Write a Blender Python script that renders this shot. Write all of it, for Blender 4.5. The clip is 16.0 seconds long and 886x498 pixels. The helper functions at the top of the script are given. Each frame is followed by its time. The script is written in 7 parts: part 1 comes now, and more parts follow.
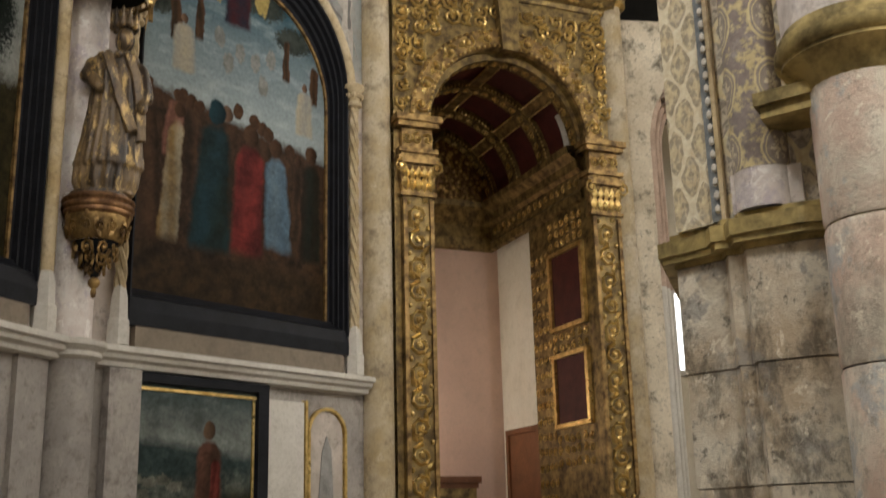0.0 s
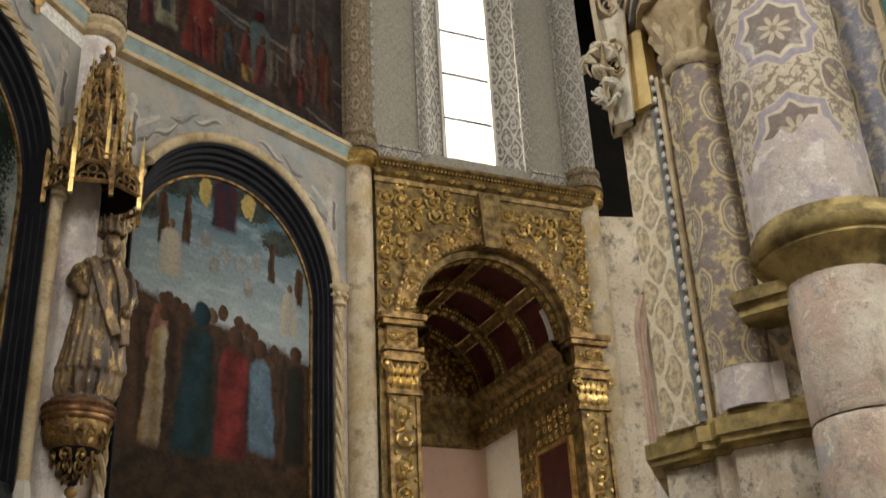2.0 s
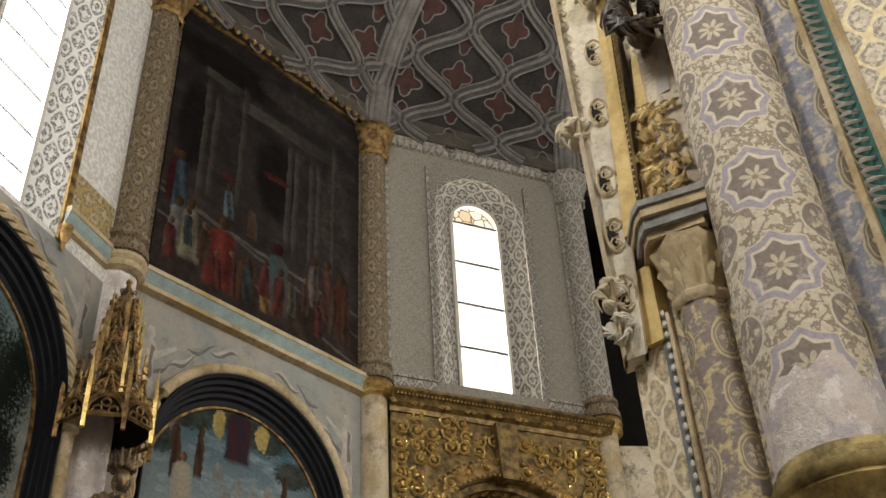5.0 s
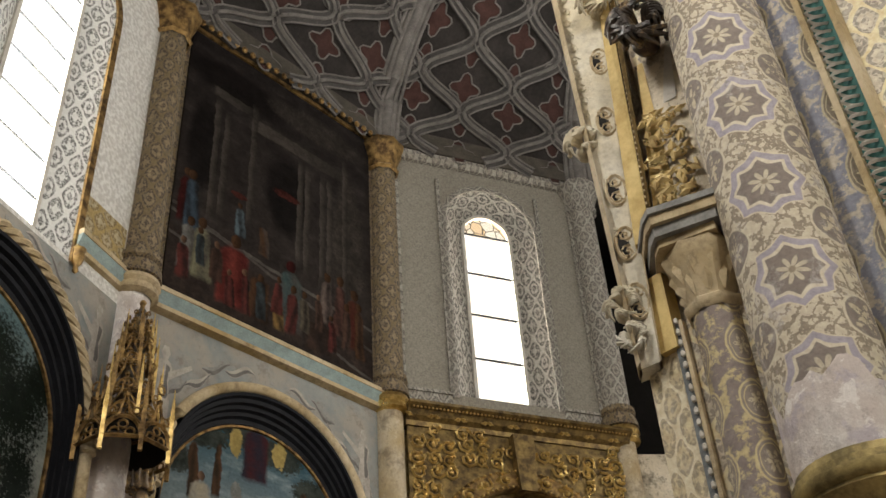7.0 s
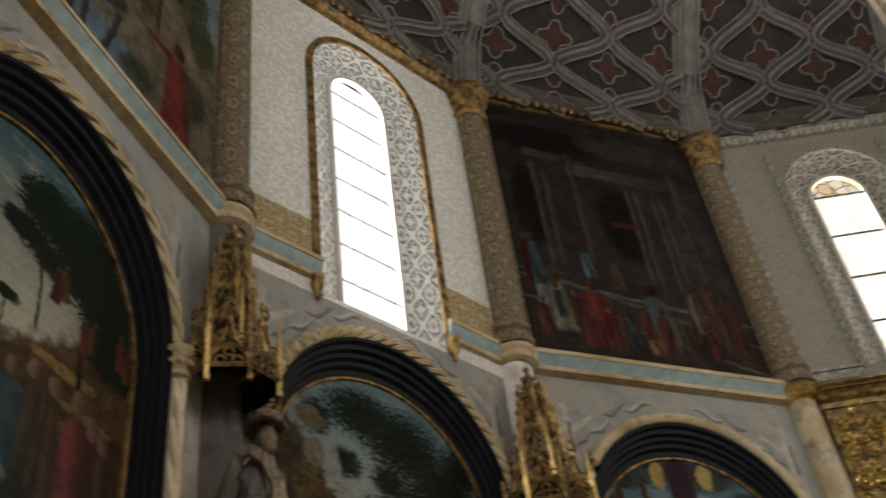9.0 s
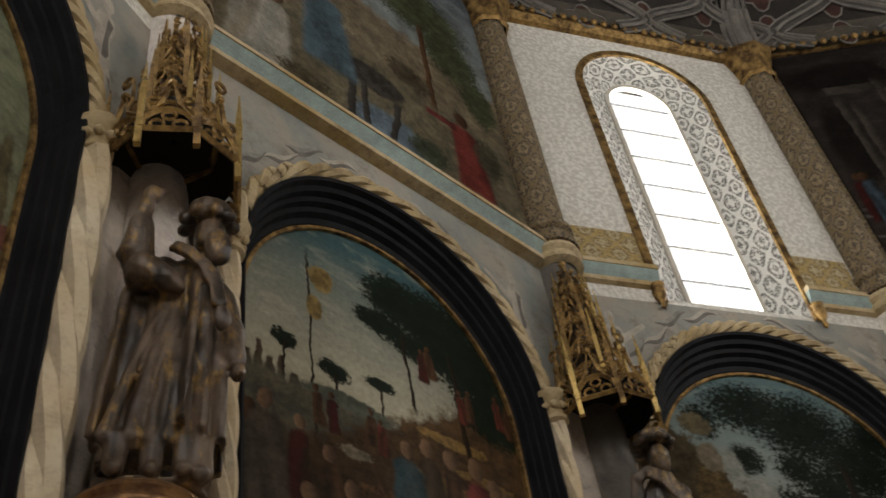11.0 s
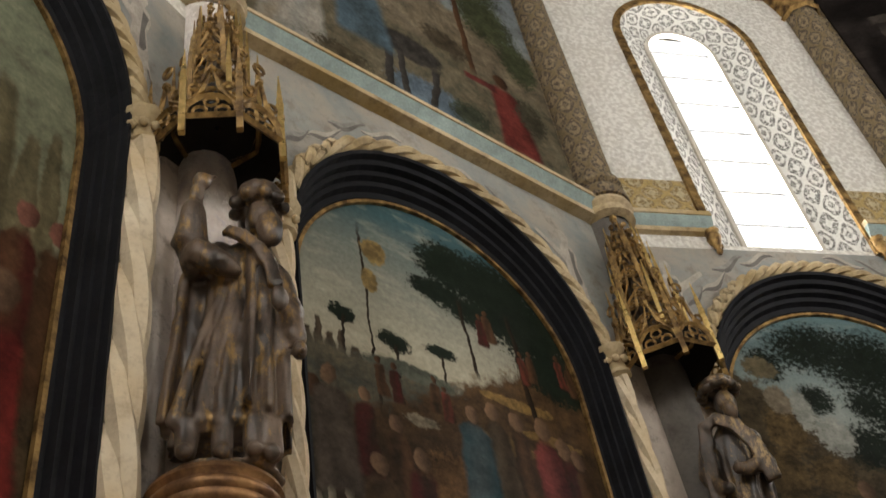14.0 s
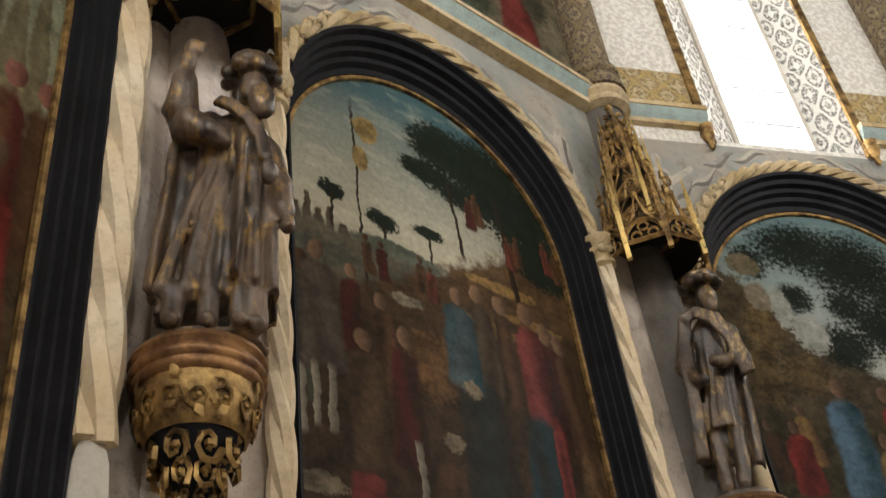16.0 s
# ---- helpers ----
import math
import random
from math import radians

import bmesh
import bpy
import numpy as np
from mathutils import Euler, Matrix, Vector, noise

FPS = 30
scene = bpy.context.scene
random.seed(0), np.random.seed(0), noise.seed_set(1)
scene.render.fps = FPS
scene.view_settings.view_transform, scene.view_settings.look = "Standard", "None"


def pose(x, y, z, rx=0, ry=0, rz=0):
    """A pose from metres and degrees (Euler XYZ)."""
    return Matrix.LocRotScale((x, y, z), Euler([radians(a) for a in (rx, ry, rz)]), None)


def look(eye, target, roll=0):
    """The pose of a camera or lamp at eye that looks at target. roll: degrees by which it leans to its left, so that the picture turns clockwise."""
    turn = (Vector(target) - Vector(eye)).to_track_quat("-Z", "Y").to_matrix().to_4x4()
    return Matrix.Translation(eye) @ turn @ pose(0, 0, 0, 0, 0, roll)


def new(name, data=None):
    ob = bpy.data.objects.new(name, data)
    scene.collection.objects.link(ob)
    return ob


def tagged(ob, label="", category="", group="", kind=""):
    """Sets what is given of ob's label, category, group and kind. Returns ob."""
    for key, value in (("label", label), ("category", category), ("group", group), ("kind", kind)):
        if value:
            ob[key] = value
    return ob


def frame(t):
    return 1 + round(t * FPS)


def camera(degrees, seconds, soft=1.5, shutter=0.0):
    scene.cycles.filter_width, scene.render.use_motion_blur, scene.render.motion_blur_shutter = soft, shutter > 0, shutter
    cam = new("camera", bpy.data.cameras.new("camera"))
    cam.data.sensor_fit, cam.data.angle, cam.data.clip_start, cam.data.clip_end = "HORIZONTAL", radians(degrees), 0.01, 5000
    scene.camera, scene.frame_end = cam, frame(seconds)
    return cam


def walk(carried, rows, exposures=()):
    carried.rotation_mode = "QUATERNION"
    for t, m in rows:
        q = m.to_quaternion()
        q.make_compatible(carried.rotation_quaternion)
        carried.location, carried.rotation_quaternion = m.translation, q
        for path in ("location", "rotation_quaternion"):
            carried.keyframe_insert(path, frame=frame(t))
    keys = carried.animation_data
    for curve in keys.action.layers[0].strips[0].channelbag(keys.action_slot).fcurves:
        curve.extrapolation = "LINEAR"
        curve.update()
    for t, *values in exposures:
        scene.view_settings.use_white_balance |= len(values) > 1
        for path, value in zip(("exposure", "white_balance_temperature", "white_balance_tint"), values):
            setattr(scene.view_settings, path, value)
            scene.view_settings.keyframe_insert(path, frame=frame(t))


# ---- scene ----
cam = camera(45.07, 16.0, 1.5, 0.5)
walk(cam, [
    (0.0, pose(-0.030, 0.000, 1.540, 104.906, 1.422, -0.114)),
    (0.5, pose(-0.025, 0.000, 1.549, 108.163, 2.140, -0.258)),
    (1.0, pose(-0.020, 0.000, 1.558, 110.631, 2.105, -0.464)),
    (1.5, pose(-0.015, 0.000, 1.567, 112.542, 2.263, -0.955)),
    (2.0, pose(-0.010, 0.000, 1.576, 115.272, 2.717, -0.383)),
    (2.5, pose(-0.005, 0.000, 1.584, 117.268, 2.391, -0.396)),
    (3.0, pose(0.000, 0.000, 1.593, 120.084, 1.815, -0.287)),
    (3.5, pose(0.005, 0.000, 1.602, 122.428, 1.841, -0.064)),
    (4.0, pose(0.010, 0.000, 1.611, 124.944, 2.248, 0.464)),
    (4.5, pose(0.015, 0.000, 1.620, 126.817, 2.465, 0.633)),
    (7.0, pose(0.030, 0.000, 1.630, 128.113, 3.363, 2.149)),
    (7.5, pose(0.030, 0.000, 1.630, 128.715, 3.889, 6.431)),
    (8.0, pose(0.030, 0.000, 1.630, 129.805, 4.852, 14.661)),
    (8.5, pose(0.030, 0.000, 1.630, 131.140, 5.553, 21.520)),
    (9.0, pose(0.030, 0.000, 1.630, 132.161, 6.289, 28.734)),
    (9.5, pose(0.030, 0.000, 1.630, 133.429, 6.104, 36.561)),
    (10.0, pose(0.030, 0.000, 1.630, 134.561, 6.147, 43.542)),
    (12.5, pose(0.030, 0.000, 1.630, 137.573, 8.354, 60.154)),
    (13.0, pose(0.030, 0.000, 1.630, 137.554, 8.570, 59.815)),
    (13.5, pose(0.030, 0.000, 1.630, 136.849, 8.722, 59.478)),
    (14.0, pose(0.030, 0.000, 1.630, 135.199, 8.350, 59.141)),
    (14.5, pose(0.030, 0.000, 1.630, 133.121, 7.873, 58.245)),
    (15.0, pose(0.030, 0.000, 1.630, 131.841, 7.985, 57.619)),
    (15.5, pose(0.030, 0.000, 1.630, 130.374, 7.325, 57.381)),
    (16.0, pose(0.030, 0.000, 1.630, 128.558, 6.586, 56.787)),
], [(0.0, 0.14), (2.5, 0.13), (4.0, 0.0), (5.0, -0.06), (7.0, -0.14), (8.0, -0.34), (9.0, -0.54), (10.0, -0.62), (12.5, 0.03), (14.0, 0.16), (15.0, 0.35), (16.0, 0.55)])

# ---- light ----
world = bpy.data.worlds.new("sky")
scene.world = world
world.use_nodes = True
_sky = world.node_tree.nodes.new("ShaderNodeTexSky")
_sky.sky_type, _sky.sun_disc = "NISHITA", False
_sky.sun_elevation, _sky.sun_rotation = radians(40), radians(200)
world.node_tree.links.new(_sky.outputs[0], world.node_tree.nodes["Background"].inputs[0])
world.node_tree.nodes["Background"].inputs[1].default_value = 0.1
_sun = new("sun", bpy.data.lights.new("sun", "SUN"))
_sun.data.energy, _sun.data.angle, _sun.data.color = 2.5, radians(0.5), (1.0, 0.95, 0.88)
_sun.matrix_world = look((0, 0, 30), (-8, 20, 0))

# Lamps of unseen bays and bays 3 and 5 are raised to brighten the pier.
WINDOW_WATTS, UNSEEN_WATTS, NEAR_WATTS = 260.0, 400.0, 520.0
PASSAGE_WATTS = 55.0


# ---- plan: the corners of the sixteen-sided hall, numbered leftwards from the gilded bay ----
CENTRE = Vector((4.671, 3.994))
RADIUS, TURN = 8.70, math.degrees(2.235)
CORNER = {-1: (2.227, 12.175), 0: (-0.613, 10.987), 1: (-2.902, 8.388), 2: (-4.049, 5.176), 3: (-3.594, 1.466)}
for _k in range(-5, 12):
    if _k not in CORNER:
        _a = radians(TURN + 22.5 * _k)
        CORNER[_k] = (CENTRE.x + RADIUS * math.cos(_a), CENTRE.y + RADIUS * math.sin(_a))
CORNER[-5] = CORNER[11]
CORNER = {k: Vector(v) for k, v in CORNER.items()}
LEDGE, SPRING, CORNICE, TOP = 3.05, 6.15, 8.0, 12.2


def bay_pose(k):
    """The frame of the bay whose left corner is k + 1 and right corner k: x rightwards, y outwards, z up. And its length."""
    a, b = CORNER[k + 1], CORNER[k]
    e = (b - a).normalized()
    return Matrix(((e.x, -e.y, 0, a.x), (e.y, e.x, 0, a.y), (0, 0, 1, 0), (0, 0, 0, 1))), (b - a).length


def corner_pose(k):
    """The frame of corner k: x rightwards as seen from inside, y outwards, z up."""
    r = (CORNER[k] - CENTRE).normalized()
    return Matrix(((r.y, r.x, 0, CORNER[k].x), (-r.x, r.y, 0, CORNER[k].y), (0, 0, 1, 0), (0, 0, 0, 1)))


# ---- materials ----
class Mat:
    def __init__(s, name, rough=0.8, metal=0.0):
        s.m = bpy.data.materials.new(name)
        s.m.use_nodes = True
        s.t = s.m.node_tree
        s.b = s.t.nodes["Principled BSDF"]
        s.b.inputs["Roughness"].default_value = rough
        s.b.inputs["Metallic"].default_value = metal
        s.h = None

    def put(s, sock, v):
        if isinstance(v, bpy.types.NodeSocket):
            s.t.links.new(v, sock)
        elif isinstance(v, (tuple, list)) and len(v) == 3 and sock.type == "RGBA":
            sock.default_value = (*v, 1)
        else:
            sock.default_value = v

    def node(s, kind, operation=None, data_type=None, blend_type=None, feature=None):
        n = s.t.nodes.new(kind)
        if operation:
            n.operation = operation
        if data_type:
            n.data_type = data_type
        if blend_type:
            n.blend_type = blend_type
        if feature:
            n.feature = feature
        return n

    def obj(s):
        return s.node("ShaderNodeTexCoord").outputs["Object"]

    def uv(s):
        return s.node("ShaderNodeTexCoord").outputs["UV"]

    def noise(s, scale, detail=4.0, vec=None, rough=0.6, stretch=None):
        n = s.node("ShaderNodeTexNoise")
        v = vec or s.obj()
        if stretch:
            mp = s.node("ShaderNodeMapping")
            s.put(mp.inputs[0], v)
            mp.inputs["Scale"].default_value = stretch
            v = mp.outputs[0]
        s.put(n.inputs["Vector"], v)
        n.inputs["Scale"].default_value, n.inputs["Detail"].default_value, n.inputs["Roughness"].default_value = scale, detail, rough
        return n.outputs[0]

    def voronoi(s, scale, vec=None, out=0, feature="F1"):
        n = s.node("ShaderNodeTexVoronoi", feature=feature)
        s.put(n.inputs["Vector"], vec or s.obj())
        n.inputs["Scale"].default_value = scale
        return n.outputs[out]

    def math(s, op, a, b=0.0, c=0.0):
        n = s.node("ShaderNodeMath", operation=op)
        s.put(n.inputs[0], a), s.put(n.inputs[1], b), s.put(n.inputs[2], c)
        return n.outputs[0]

    def ramp(s, fac, stops):
        n = s.node("ShaderNodeValToRGB")
        while len(n.color_ramp.elements) < len(stops):
            n.color_ramp.elements.new(0.5)
        for e, (p, c) in zip(n.color_ramp.elements, stops):
            e.position, e.color = p, (*c, 1) if isinstance(c, tuple) else (c, c, c, 1)
        s.put(n.inputs[0], fac)
        return n.outputs[0]

    def step(s, fac, lo, hi):
        return s.ramp(fac, [(max(lo, 0), 0.0), (min(hi, 1), 1.0)])

    def mix(s, fac, a, b, blend="MIX"):
        n = s.node("ShaderNodeMix", data_type="RGBA", blend_type=blend)
        s.put(n.inputs[0], fac), s.put(n.inputs[6], a), s.put(n.inputs[7], b)
        return n.outputs[2]

    def split(s, vec):
        n = s.node("ShaderNodeSeparateXYZ")
        s.put(n.inputs[0], vec)
        return n.outputs[0], n.outputs[1], n.outputs[2]

    def join(s, x, y, z=0.0):
        n = s.node("ShaderNodeCombineXYZ")
        s.put(n.inputs[0], x), s.put(n.inputs[1], y), s.put(n.inputs[2], z)
        return n.outputs[0]

    def bump(s, height, strength=0.4, dist=0.01):
        n = s.node("ShaderNodeBump")
        n.inputs["Strength"].default_value, n.inputs["Distance"].default_value = strength, dist
        s.put(n.inputs["Height"], height)
        if s.h is not None:
            s.t.links.new(s.h, n.inputs["Normal"])
        s.h = n.outputs[0]
        s.t.links.new(s.h, s.b.inputs["Normal"])

    def lattice(s, pu, pv, vec=None):
        """cos u + cos v, from -2 to 2, of an ogee lattice with the periods pu and pv in metres."""
        u, v, _ = s.split(vec or s.uv())
        a = s.math("COSINE", s.math("MULTIPLY", u, 6.2832 / pu))
        b = s.math("COSINE", s.math("MULTIPLY", v, 6.2832 / pv))
        return s.math("ADD", a, b)

    def done(s, colour, rough=None):
        s.put(s.b.inputs["Base Color"], colour)
        if rough is not None:
            s.put(s.b.inputs["Roughness"], rough)
        return s.m


def m_plaster(name, a, b, dirt, amount=0.55):
    m = Mat(name, 0.85)
    big = m.noise(1.6, 6.0)
    c = m.mix(m.step(big, 0.35, 0.65), a, b)
    c = m.mix(m.math("MULTIPLY", m.step(m.noise(2.6, 9.0, rough=0.75, stretch=(1, 1, 0.45)), 0.54, 0.6), amount * 0.6), c, tuple(0.45 * x + 0.55 * y for x, y in zip(b, dirt)))
    c = m.mix(m.math("MULTIPLY", m.step(m.noise(11.0, 9.0, rough=0.8), 0.57, 0.62), amount * 0.7), c, dirt)
    c = m.mix(m.math("MULTIPLY", m.step(m.noise(7.0, 7.0, rough=0.7), 0.6, 0.64), amount * 0.5), c, tuple(min(1, x * 1.2) for x in a))
    c = m.mix(m.math("MULTIPLY", m.step(m.noise(5.0, 8.0, rough=0.7), 0.52, 0.66), amount), c, dirt)
    c = m.mix(m.math("MULTIPLY", m.step(m.noise(30.0, 4.0), 0.5, 0.75), 0.35), c, dirt)
    m.bump(m.noise(14.0, 8.0, rough=0.7), 0.35, 0.02)
    return m.done(c)


def m_gold(name, a=(0.62, 0.40, 0.12), b=(0.20, 0.11, 0.035), rough=0.34, relief=0.0, scale=14.0, metal=0.85):
    m = Mat(name, rough, metal)
    n = m.noise(9.0, 8.0, rough=0.65)
    c = m.mix(m.step(n, 0.38, 0.62), b, a)
    if relief:
        d = m.voronoi(scale, m.noise_warp(0.06, 7.0))
        c = m.mix(m.step(d, 0.25, 0.6), c, b)
        m.bump(m.math("SUBTRACT", 1.0, d), relief, 0.03)
    m.bump(m.noise(45.0, 4.0), 0.3, 0.006)
    return m.done(c, m.ramp(n, [(0.3, rough + 0.25), (0.7, rough)]))


def _warp(s, amount, scale, vec=None):
    n = s.node("ShaderNodeTexNoise")
    v = vec or s.obj()
    s.put(n.inputs["Vector"], v)
    n.inputs["Scale"].default_value = scale
    sub = s.node("ShaderNodeVectorMath", operation="SUBTRACT")
    s.put(sub.inputs[0], n.outputs[1])
    sub.inputs[1].default_value = (0.5, 0.5, 0.5)
    sc = s.node("ShaderNodeVectorMath", operation="SCALE")
    s.put(sc.inputs[0], sub.outputs[0])
    sc.inputs["Scale"].default_value = amount
    add = s.node("ShaderNodeVectorMath", operation="ADD")
    s.put(add.inputs[0], v), s.put(add.inputs[1], sc.outputs[0])
    return add.outputs[0]


Mat.noise_warp = _warp


def m_lattice(name, pu, pv, ground, line, flower, rough=0.8, wear=0.5, worn=(0.55, 0.52, 0.46), warp=0.03, bump=0.3):
    """An ogee pattern: bands in one colour, a flower in each field, on a ground, worn."""
    m = Mat(name, rough)
    h = m.lattice(pu, pv, m.noise_warp(warp, 9.0, m.uv()))
    band = m.step(m.math("SUBTRACT", 0.42, m.math("ABSOLUTE", h)), 0.0, 0.12)
    petal = m.lattice(pu / 3, pv / 3, m.noise_warp(warp, 9.0, m.uv()))
    field = m.step(m.math("SUBTRACT", m.math("ABSOLUTE", h), 0.95), 0.0, 0.15)
    bloom = m.math("MULTIPLY", field, m.step(m.math("ADD", petal, 0.3), 0.0, 0.4))
    vine = m.step(m.math("SUBTRACT", 0.06, m.math("ABSOLUTE", m.math("SUBTRACT", m.noise(24.0, 1.0, m.uv()), 0.5))), 0.0, 0.03)
    c = m.mix(m.math("MULTIPLY", vine, 0.7), ground, flower)
    c = m.mix(bloom, c, flower)
    c = m.mix(band, c, line)
    w = m.math("MULTIPLY", m.step(m.noise(6.0, 8.0, rough=0.75), 0.5, 0.68), wear)
    c = m.mix(w, c, worn)
    c = m.mix(0.5, c, m.ramp(m.noise(38.0, 6.0), [(0.3, 0.25), (0.7, 0.85)]), "OVERLAY")
    if bump:
        m.bump(m.math("ADD", m.math("MULTIPLY", band, 0.6), m.noise(40.0, 6.0)), bump, 0.015)
    return m.done(c)


def m_plain(name, col, rough=0.7, metal=0.0, var=0.35, scale=6.0, bump=0.2):
    m = Mat(name, rough, metal)
    dark = tuple(x * (1 - var) for x in col)
    c = m.mix(m.step(m.noise(scale, 6.0), 0.3, 0.7), dark, col)
    c = m.mix(0.3, c, m.ramp(m.noise(scale * 8, 4.0), [(0.3, 0.3), (0.7, 0.7)]), "OVERLAY")
    if bump:
        m.bump(m.noise(scale * 5, 6.0), bump, 0.01)
    m.b.inputs["Specular IOR Level"].default_value = 0.25
    return m.done(c)


PLASTER = m_plaster("stained_plaster", (0.58, 0.55, 0.48), (0.42, 0.39, 0.33), (0.15, 0.125, 0.095), 0.75)
def m_fresco():
    """Grey-blue fresco that begins above the capitals, over bare stained plaster."""
    m = Mat("faded_blue_fresco", 0.9)
    _, _, z = m.split(m.obj())
    edge = m.step(m.math("MULTIPLY_ADD", m.noise(3.0, 6.0), 0.6, m.math("SUBTRACT", z, 6.35)), 0.2, 0.5)
    n = m.noise(2.2, 8.0, rough=0.7)
    blue = m.mix(m.step(n, 0.35, 0.65), (0.20, 0.225, 0.225), (0.33, 0.33, 0.305))
    bare = m.mix(m.step(n, 0.35, 0.65), (0.44, 0.375, 0.32), (0.64, 0.57, 0.51))
    c = m.mix(edge, bare, blue)
    c = m.mix(m.math("MULTIPLY", m.step(m.noise(1.4, 8.0, m.noise_warp(0.4, 1.5), 0.65), 0.46, 0.6), 0.75), c, (0.36, 0.315, 0.26))
    c = m.mix(m.math("MULTIPLY", m.step(m.noise(4.5, 9.0, rough=0.75), 0.54, 0.62), 0.6), c, (0.19, 0.165, 0.14))
    c = m.mix(m.math("MULTIPLY", m.step(m.noise(13.0, 9.0, rough=0.8), 0.57, 0.63), 0.5), c, (0.22, 0.19, 0.16))
    m.bump(m.noise(14.0, 8.0, rough=0.7), 0.35, 0.02)
    return m.done(c)


FRESCO = m_fresco()
STONE = m_plaster("weathered_stone", (0.72, 0.64, 0.50), (0.52, 0.44, 0.32), (0.12, 0.10, 0.07), 0.95)
PALE_STONE = m_plaster("pale_limestone", (0.62, 0.59, 0.53), (0.52, 0.49, 0.43), (0.28, 0.25, 0.2), 0.3)
def m_patched(name, pale, warm, cool, dark, amount):
    """Old stone with pale, rosy and bluish patches of worn paint, dark soot in blotches and fine pitting."""
    m = Mat(name, 0.85)
    c = m.mix(m.step(m.noise(2.6, 7.0, rough=0.65), 0.42, 0.58), pale, warm)
    c = m.mix(m.math("MULTIPLY", m.step(m.noise(4.2, 7.0, m.noise_warp(0.3, 2.0), 0.7), 0.54, 0.6), 0.75), c, cool)
    c = m.mix(m.math("MULTIPLY", m.step(m.noise(3.4, 9.0, rough=0.78, stretch=(1, 1, 0.6)), 0.5, 0.6), amount), c, dark)
    c = m.mix(m.math("MULTIPLY", m.step(m.noise(12.0, 9.0, rough=0.8), 0.56, 0.61), amount), c, dark)
    c = m.mix(m.math("MULTIPLY", m.step(m.noise(8.0, 8.0, m.noise_warp(0.2, 5.0), 0.75), 0.57, 0.6), 0.8), c, tuple(min(1.0, x * 1.12) for x in pale))
    m.bump(m.noise(9.0, 9.0, rough=0.75), 0.6, 0.03)
    m.bump(m.noise(60.0, 4.0), 0.3, 0.006)
    return m.done(c)


def m_roughcast():
    """Coarse white stipple."""
    m = Mat("white_roughcast", 0.9)
    n = m.noise(22.0, 4.0, rough=0.5)
    c = m.mix(m.step(n, 0.42, 0.6), (0.60, 0.58, 0.54), (0.80, 0.79, 0.75))
    c = m.mix(m.math("MULTIPLY", m.step(m.noise(2.0, 6.0), 0.45, 0.7), 0.35), c, (0.60, 0.57, 0.50))
    m.bump(n, 1.0, 0.03)
    return m.done(c)


WHITE_ROUGH = m_roughcast()
PIER_STONE = m_patched("sooty_pier_stone", (0.72, 0.66, 0.54), (0.50, 0.40, 0.28), (0.34, 0.32, 0.29), (0.10, 0.085, 0.065), 0.8)
COLUMN_STONE = m_patched("mottled_column_stone", (0.78, 0.72, 0.60), (0.66, 0.50, 0.40), (0.44, 0.46, 0.46), (0.26, 0.21, 0.15), 0.5)
PINK = m_plaster("pink_plaster", (0.70, 0.50, 0.40), (0.64, 0.45, 0.36), (0.5, 0.36, 0.28), 0.3)
CREAM = m_plaster("cream_plaster", (0.72, 0.66, 0.55), (0.66, 0.60, 0.48), (0.45, 0.40, 0.3), 0.3)
FLOOR = m_plaster("worn_floor_stone", (0.36, 0.31, 0.25), (0.28, 0.24, 0.2), (0.12, 0.1, 0.08), 0.5)
GOLD = m_gold("gilding", (0.88, 0.66, 0.27), (0.44, 0.29, 0.09), 0.22, metal=0.95)
OLD_GOLD = m_gold("dull_gilding", (0.42, 0.27, 0.10), (0.095, 0.055, 0.022), 0.42, metal=0.7)
CARVED_GOLD = m_gold("carved_gilding", (0.70, 0.46, 0.15), (0.15, 0.08, 0.028), 0.33, 0.9, 15.0)
BROWN_GOLD = m_gold("gilded_brown_wood", (0.30, 0.205, 0.072), (0.08, 0.05, 0.019), 0.36, metal=0.6)
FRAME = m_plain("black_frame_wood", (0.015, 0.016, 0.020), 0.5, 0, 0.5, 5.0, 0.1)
FRAME.node_tree.nodes["Principled BSDF"].inputs["Specular IOR Level"].default_value = 0.12
MAROON = m_plain("maroon_panel", (0.085, 0.018, 0.014), 0.6, 0, 0.4, 5.0)
# STENCIL's pattern in darker tones: bay -1's dimmer light put into the colour.
SHADED_STENCIL = m_lattice("shaded_stencilled_reveal", 0.24, 0.40, (0.075, 0.07, 0.062), (0.37, 0.35, 0.305), (0.34, 0.32, 0.28), wear=0.3, worn=(0.28, 0.26, 0.22), warp=0.05)
STENCIL = m_lattice("stencilled_white_reveal", 0.24, 0.40, (0.16, 0.16, 0.15), (0.75, 0.75, 0.72), (0.72, 0.72, 0.69), wear=0.15, warp=0.05)
BROCADE = m_lattice("brown_gold_brocade", 0.22, 0.34, (0.075, 0.056, 0.04), (0.17, 0.125, 0.065), (0.24, 0.185, 0.11), wear=0.4, worn=(0.12, 0.105, 0.09), warp=0.07)
YELLOW_BROCADE = m_lattice("ochre_brocade", 0.28, 0.28, (0.22, 0.155, 0.06), (0.36, 0.26, 0.10), (0.42, 0.35, 0.22), wear=0.35, worn=(0.30, 0.27, 0.22), warp=0.07)
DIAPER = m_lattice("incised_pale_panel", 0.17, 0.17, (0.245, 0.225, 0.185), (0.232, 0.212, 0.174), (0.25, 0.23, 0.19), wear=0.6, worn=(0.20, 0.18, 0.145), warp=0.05)
